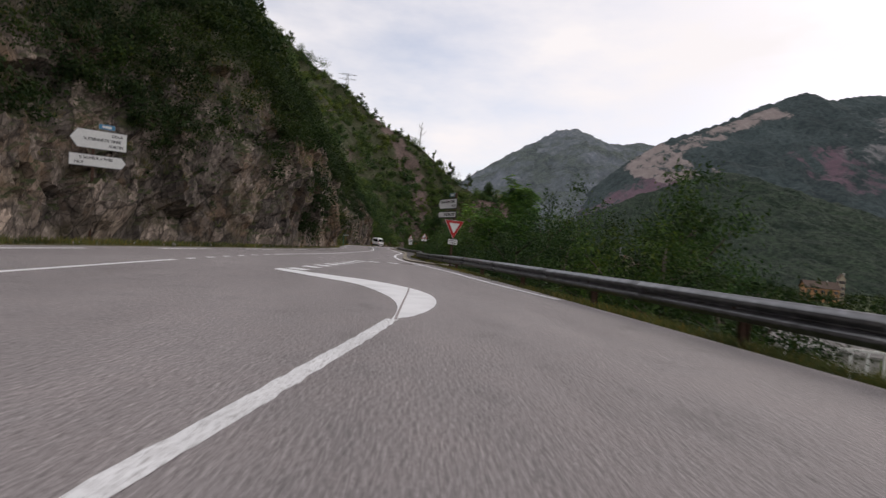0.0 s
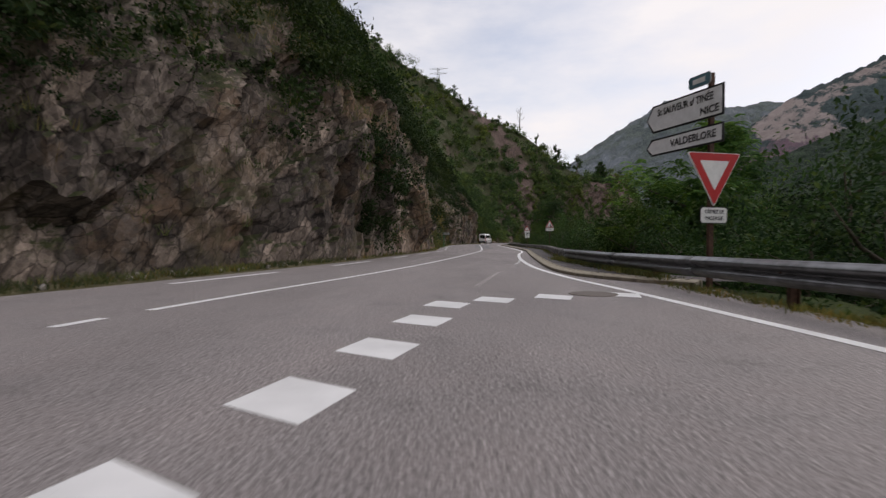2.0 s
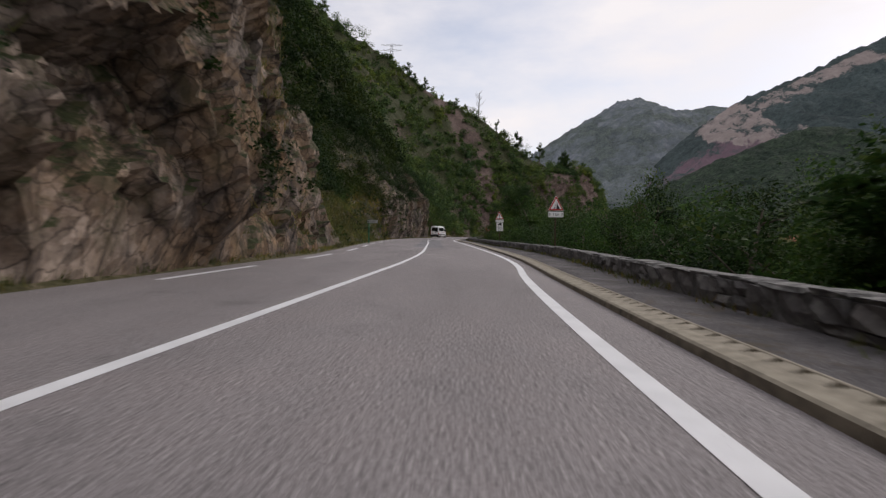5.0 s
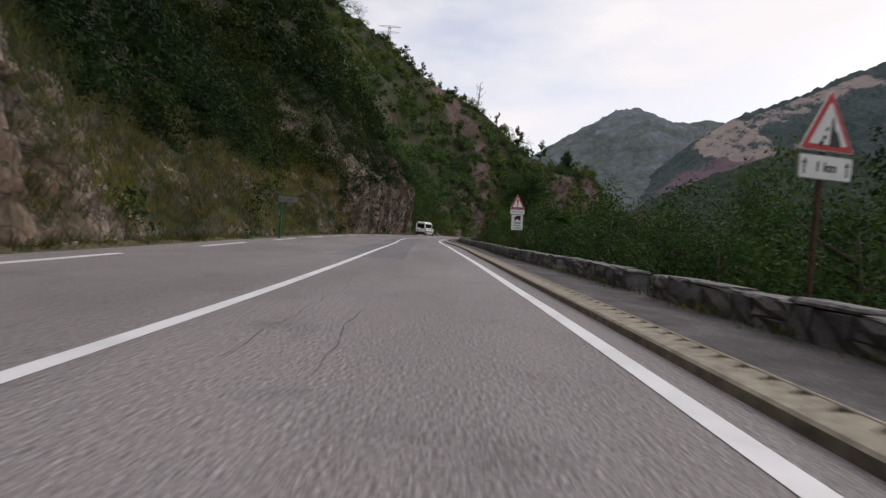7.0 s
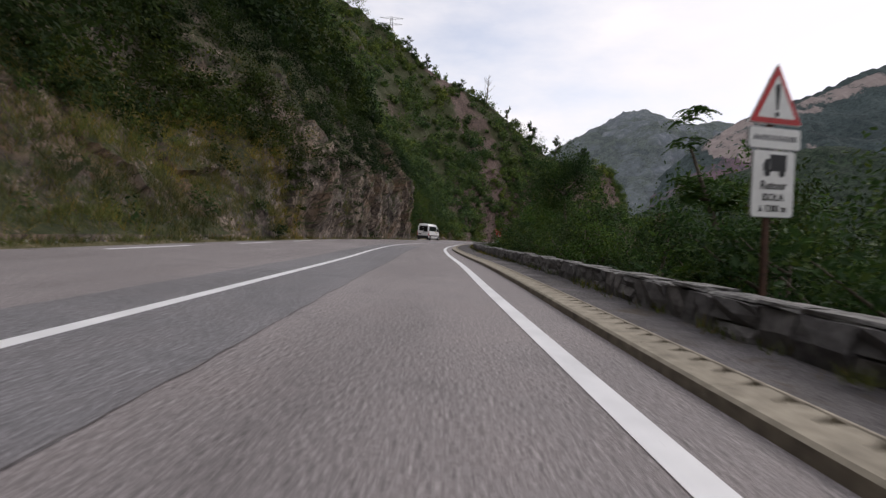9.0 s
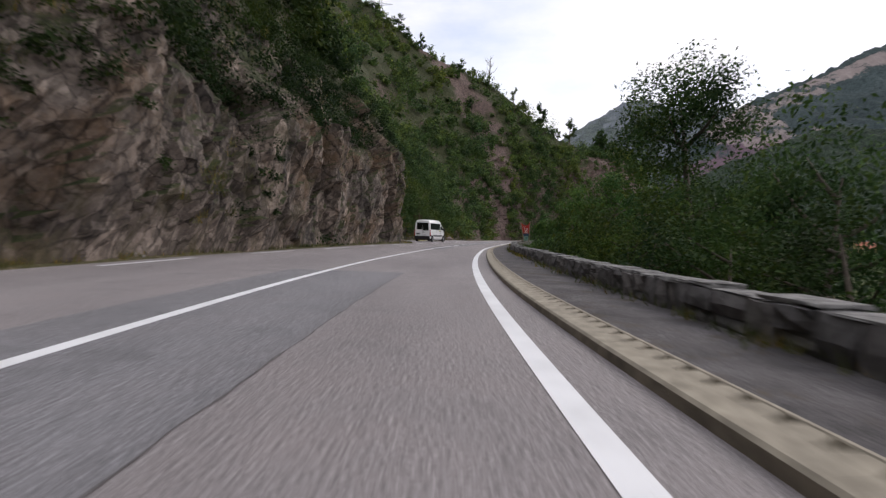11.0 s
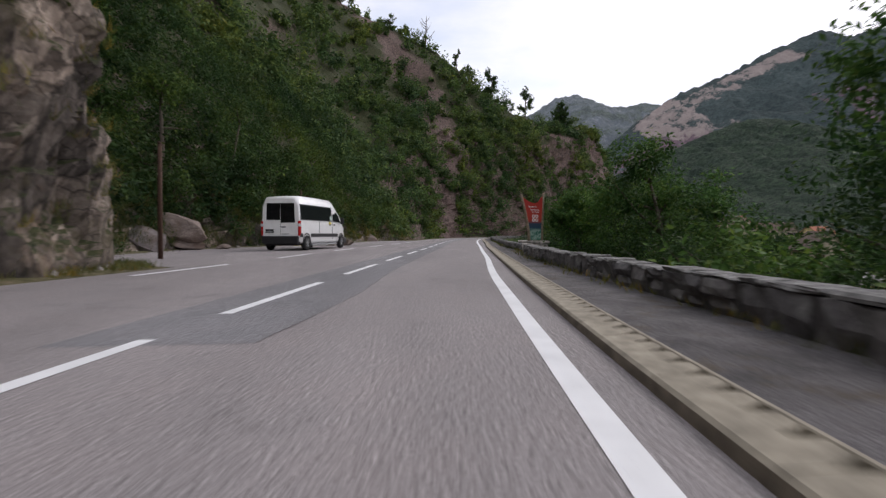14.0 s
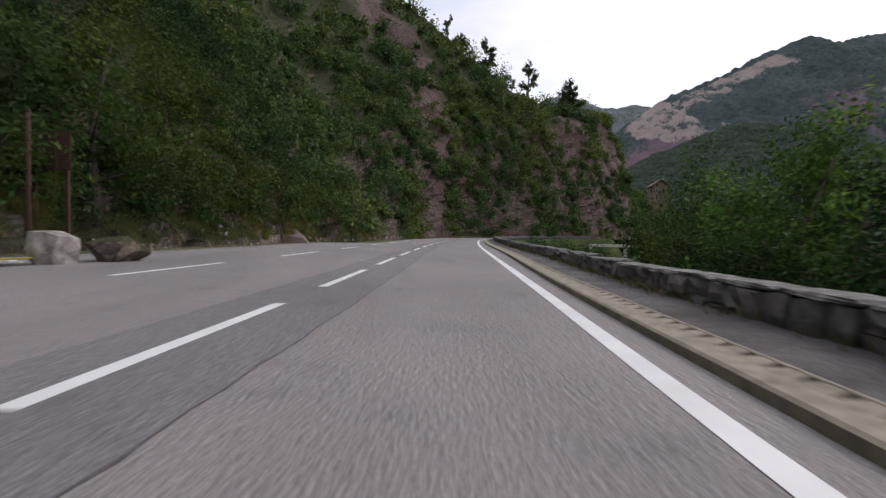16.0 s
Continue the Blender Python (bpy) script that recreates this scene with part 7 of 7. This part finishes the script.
# stones fallen along the banks
LITTER = plain("loose_stone", (0.34, 0.31, 0.28), 0.9, vary=0.5, scale=3)
bits = [boulder_mesh("loose", 430 + k, LITTER, (0.1, 0.085, 0.07), 1) for k in range(3)]
arr = []
for me in bits:
    arr.append((np.array([tuple(v.co) for v in me.vertices]), np.array([tuple(p.vertices) for p in me.polygons])))
    bpy.data.meshes.remove(me)
r = rng(21)
V_, F_, base_i = [], [], 0
for k in range(620):
    if k < 330:
        y = r.uniform(8, 137)
        x = float(np.interp(y, vy, va)) - abs(r.normal()) * 0.45 - 0.12
        z = 0.06
        s = r.uniform(0.3, 1.0) ** 1.5 * 1.3
    elif k < 520:
        y = r.uniform(140, 205)
        x = float(np.interp(y, fy, fx)) - abs(r.normal()) * 1.2 + 0.5
        z = 0.05 + max(0, float(np.interp(y, fy, fx)) - x) * 0.95
        s = r.uniform(0.3, 1.6)
    else:
        y = r.uniform(140, 172)
        x = float(np.interp(y, fy, fx)) + abs(r.normal()) * 0.7 + 0.3
        z = 0.02
        s = r.uniform(0.2, 0.6)
    a_, f_ = arr[k % 3]
    m_ = np.array(Euler(r.uniform(0, 6.2, 3)).to_matrix())
    V_.append((a_ @ m_.T) * s + (x, y, z))
    F_.append(f_ + base_i)
    base_i += len(a_)
tagged(mesh_obj("loose_stones", np.concatenate(V_), np.concatenate(F_), LITTER), "small pale stones fallen along the bank", "stones", kind="stuff")

# concrete railing of the bridge ahead
PALE = plain("pale_concrete", (0.46, 0.44, 0.41), 0.9, vary=0.25, scale=3)
br = empty("bridge_railing", pose(22.1, 185.0, 0, 0, 0, 0), "pale concrete railing frame beyond the parapet", "railing")
bm = bmesh.new()
box_bm(bm, (-2.2, -0.14, -0.20), (2.4, 0.14, 0.02), 0.02)
part("beam", bm, PALE, br)
for x in (-1.95, 0.95):
    bm = bmesh.new()
    box_bm(bm, (x - 0.12, -0.12, -16.5), (x + 0.12, 0.12, -0.20), 0.02)
    part("leg", bm, PALE, br)

# ---- village in the valley ----
GLASS_FAR = plain("dark_window_glass", (0.03, 0.033, 0.038), 0.15, spec=0.5)
CREAM = plain("cream_render", (0.40, 0.345, 0.26), 0.9, vary=0.2, scale=0.8)
YELLOW = plain("yellow_render", (0.52, 0.42, 0.20), 0.9, vary=0.2, scale=0.8)
ORANGE = plain("orange_render", (0.52, 0.27, 0.13), 0.9, vary=0.2, scale=0.8)
TILE_R = plain("red_roof_tiles", (0.33, 0.115, 0.06), 0.85, vary=0.45, scale=3)
TILE_B = plain("brown_roof_tiles", (0.115, 0.080, 0.062), 0.85, vary=0.45, scale=3)
TILE_G = plain("grey_roof_tiles", (0.24, 0.23, 0.215), 0.85, vary=0.35, scale=3)
SHUTTER = plain("brown_shutter", (0.10, 0.06, 0.04), 0.7, vary=0.3)


def window(parent, m, w=0.9, h=1.3):
    bm = bmesh.new()
    for lo, hi in (((-w / 2 - .08, -.05, -.08), (-w / 2, .02, h + .08)), ((w / 2, -.05, -.08), (w / 2 + .08, .02, h + .08)), ((-w / 2, -.05, h), (w / 2, .02, h + .08)), ((-w / 2, -.09, -.08), (w / 2, .02, 0))):
        box_bm(bm, lo, hi)
    fr = part("window", bm, PALE, parent, "", m)
    bm = bmesh.new()
    box_bm(bm, (-w / 2, -0.012, 0), (w / 2, 0.01, h))
    part("pane", bm, GLASS_FAR, fr)
    for s in (-1, 1):
        bm = bmesh.new()
        box_bm(bm, (s * (w / 2 + 0.1 + w / 4) - w / 4, -0.06, -0.03), (s * (w / 2 + 0.1 + w / 4) + w / 4, -0.01, h + 0.03))
        part("shutter", bm, SHUTTER, fr)


def house(m, w, d, h, peak, wall_mat, roof_mat, label, floors=3, over=0.5, axis='x', name="house", category="house", lower=0.0):
    """A gabled house: w along x, d along y, eaves at h, ridge at peak; the roof overhangs."""
    ob = empty(name, m, label, category, "village houses")
    a, b = w / 2, d / 2
    bm = bmesh.new()
    if axis == 'x':
        sec = [(-b, -lower), (b, -lower), (b, h), (0, peak - 0.1), (-b, h)]
        rows = [[bm.verts.new((sx * a, y, z)) for y, z in sec] for sx in (-1, 1)]
    else:
        sec = [(-a, -lower), (a, -lower), (a, h), (0, peak - 0.1), (-a, h)]
        rows = [[bm.verts.new((x, sy * b, z)) for x, z in sec] for sy in (-1, 1)]
    bm.faces.new(rows[0])
    bm.faces.new(rows[1])
    for k in range(5):
        bm.faces.new((rows[0][k], rows[0][(k + 1) % 5], rows[1][(k + 1) % 5], rows[1][k]))
    part("wall", bm, wall_mat, ob)
    half, run_ = (b, a) if axis == 'x' else (a, b)
    slope = (peak - h) / half
    for s in (-1, 1):
        bm = bmesh.new()
        q = [(s * (half + over), h - slope * over), (0, peak)]
        cs = []
        for e in (-1, 1):
            for (u, z) in q:
                for t in (0, 0.16):
                    cs.append((e * (run_ + over), u, z + t) if axis == 'x' else (u, e * (run_ + over), z + t))
        vs = [bm.verts.new(c) for c in cs]
        bmesh.ops.convex_hull(bm, input=vs)
        part("roof", bm, roof_mat, ob, "tiled roof slope")
    bm = bmesh.new()
    box_bm(bm, (a * 0.4, -0.3, peak - 0.9), (a * 0.4 + 0.6, 0.3, peak + 0.7))
    part("chimney", bm, PALE, ob)
    n = max(2, int(w / 2.6))
    for fl in range(floors):
        z = h - 2.4 - 2.8 * fl
        for k in range(n):
            window(ob, pose(-a + w * (k + 0.5) / n, -b, z), 0.8, 1.25)
        for k in range(max(1, int(d / 3.4))):
            window(ob, pose(-a, b - d * (k + 0.5) / max(1, int(d / 3.4)), z, 0, 0, -90), 0.8, 1.25)
    return ob


house(pose(100.4, 235.0, -9.0, 0, 0, -18), 7.6, 10, 6.5, 10.3, CREAM, TILE_B, "cream rendered gabled house with brown tiled roof", 3, 0.7, 'y', lower=3)
house(pose(77.5, 204.0, -12.0, 0, 0, -10), 7.4, 9, 4.6, 6.2, YELLOW, TILE_G, "yellow rendered house with a pale grey roof", 2, 0.5, 'x', lower=3)
house(pose(103.4, 322.0, 14.2, 0, 0, -14), 5.6, 6.5, 4.6, 6.6, plain("brown_timber", (0.15, 0.11, 0.08), 0.85, vary=0.3), TILE_B, "chalet with a brown roof on the wooded hill", 2, 0.8, 'y', lower=9)
house(pose(206.0, 224.0, -8.5, 0, 0, -25), 13.5, 9, 8.0, 11.0, ORANGE, TILE_B, "orange rendered house with a dark roof", 3, 0.6, 'x', lower=3)
house(pose(214.6, 221.5, -8.5, 0, 0, -25), 2.6, 2.6, 13.2, 15.4, CREAM, TILE_B, "slim cream stair tower beside the orange house", 3, 0.2, 'y', "tower", "tower", lower=3)
house(pose(183.0, 380.0, -8.0, 0, 0, -12), 12, 16, 13.0, 18.0, CREAM, TILE_R, "church nave with an orange tiled roof", 1, 0.5, 'y', "church_nave", "church", lower=3)
house(pose(199.0, 372.0, -8.0, 0, 0, -16), 16, 11, 10.6, 14.4, CREAM, TILE_B, "village house with a brown roof beside the church", 3, 0.5, 'x', lower=3)
house(pose(214.0, 362.0, -8.0, 0, 0, 10), 12, 10, 9.2, 12.4, YELLOW, TILE_R, "yellow village house with a red roof", 3, 0.5, 'x', lower=3)
house(pose(157.0, 346.0, -8.0, 0, 0, -14), 7, 8, 13.5, 16.5, CREAM, TILE_B, "tall cream village house with a brown roof", 4, 0.5, 'x', lower=3)
house(pose(30.5, 33.5, -15.5, 0, 0, -20), 6.0, 5.0, 11.9, 12.9, PALE, TILE_G, "low building with a white roof below the guard rail", 1, 0.3, 'x', "shed", "shed", lower=2)
# church tower with belfry and stone spire
tw = empty("church_tower", pose(176.0, 377.0, -8.0, 0, 0, -10) @ Matrix.Scale(1.13, 4), "square stone church tower with a tall grey spire", "church tower")
TSTONE = plain("tower_stone", (0.34, 0.31, 0.27), 0.9, vary=0.4, scale=1.5)
bm = bmesh.new()
box_bm(bm, (-2.3, -2.3, -3), (2.3, 2.3, 15.2), 0.05)
part("shaft", bm, TSTONE, tw)
bm = bmesh.new()
box_bm(bm, (-2.55, -2.55, 15.2), (2.55, 2.55, 15.6), 0.05)
part("cornice", bm, PALE, tw)
bm = bmesh.new()
bmesh.ops.create_cone(bm, cap_ends=True, segments=8, radius1=2.3, radius2=0.06, depth=11.4, matrix=pose(0, 0, 21.3, 0, 0, 22.5))
part("spire", bm, plain("spire_slate", (0.17, 0.175, 0.18), 0.7, vary=0.3, scale=2), tw, "grey octagonal spire")
for a_ in (0, 90, 180, 270):
    bm = bmesh.new()
    pts_ = [(-0.55, 11.6), (0.55, 11.6), (0.55, 13.4)] + [(0.55 * math.cos(t * math.pi / 6), 13.4 + 0.55 * math.sin(t * math.pi / 6)) for t in range(1, 6)] + [(-0.55, 13.4)]
    f_ = bm.faces.new([bm.verts.new((x, -2.34, z)) for x, z in pts_])
    bmesh.ops.extrude_face_region(bm, geom=[f_])
    ob = part("belfry_opening", bm, GLASS_FAR, tw, "dark arched opening", pose(0, 0, 0, 0, 0, a_))
    bm = bmesh.new()
    for sx in (-1, 1):
        box_bm(bm, (sx * 2.0 - 0.25, -2.0 - 0.25, 15.6), (sx * 2.0 + 0.25, -2.0 + 0.25, 16.4))
        break
    part("pinnacle", bm, TSTONE, tw, "", pose(0, 0, 0, 0, 0, a_))
# a fence of white pickets by the shed
fn = empty("picket_fence", pose(27.5, 29.2, -3.9, 0, 0, -22), "white rail fence below the road", "fence")
bm = bmesh.new()
box_bm(bm, (-2.2, -0.05, 0.85), (3.2, 0.05, 0.97))
part("rail", bm, SIGN_WHITE, fn)
for k in range(7):
    bm = bmesh.new()
    box_bm(bm, (-2.15 + 0.88 * k, -0.06, -11.5), (-2.0 + 0.88 * k, 0.06, 0.95))
    part("picket", bm, SIGN_WHITE, fn)

# ---- lattice pylon on the ridge ----
py_ = empty("pylon", pose(-32.9, 300, 84), "small steel lattice power pylon on the ridge", "pylon")
GALV = plain("pylon_steel", (0.20, 0.21, 0.22), 0.5, 0.6)
for sx in (-1, 1):
    for sy in (-1, 1):
        bm = bmesh.new()
        tube_bm(bm, [(sx * 1.5, sy * 1.5, -9), (sx * 0.8, sy * 0.8, 6), (sx * 0.35, sy * 0.35, 13)], [0.10, 0.09, 0.07], 5)
        part("leg", bm, GALV, py_)
for z, w in ((9.6, 5.0), (12.2, 5.4)):
    bm = bmesh.new()
    tube_bm(bm, [(-w, 0, z + 0.5), (0, 0, z), (w, 0, z + 0.5)], [0.07, 0.12, 0.07], 5)
    tube_bm(bm, [(-w, 0, z + 0.5), (0, 0, z + 1.0), (w, 0, z + 0.5)], [0.06, 0.09, 0.06], 5)
    part("cross_arm", bm, GALV, py_)
for k in range(7):
    z = -1 + 2.0 * k
    w = 1.15 - 0.06 * z if z > 0 else 1.2
    bm = bmesh.new()
    tube_bm(bm, [(-w, -w, z), (w, -w * 0.9, z + 2.0)], [0.05, 0.05], 4)
    tube_bm(bm, [(w, -w, z), (-w, -w * 0.9, z + 2.0)], [0.05, 0.05], 4)
    part("brace", bm, GALV, py_)
# bare dead tree on the skyline
dt = empty("dead_tree", pose(12, 298, 62), "bare dead tree on the skyline", "tree")
bm = bmesh.new()
r = rng(8)
tube_bm(bm, [(0, 0, -6), (0.2, 0, 5), (0.5, 0, 12)], [0.35, 0.28, 0.05], 6)
for k in range(9):
    z = 3 + k * 0.9
    a_ = r.uniform(0, 6.28)
    ln = 3.4 - 0.2 * k
    tube_bm(bm, [(0.2, 0, z), (0.2 + math.cos(a_) * ln * 0.6, math.sin(a_), z + ln * 0.5), (0.2 + math.cos(a_) * ln, math.sin(a_), z + ln * 1.1)], [0.14, 0.08, 0.03], 5)
part("trunk", bm, BARK, dt)
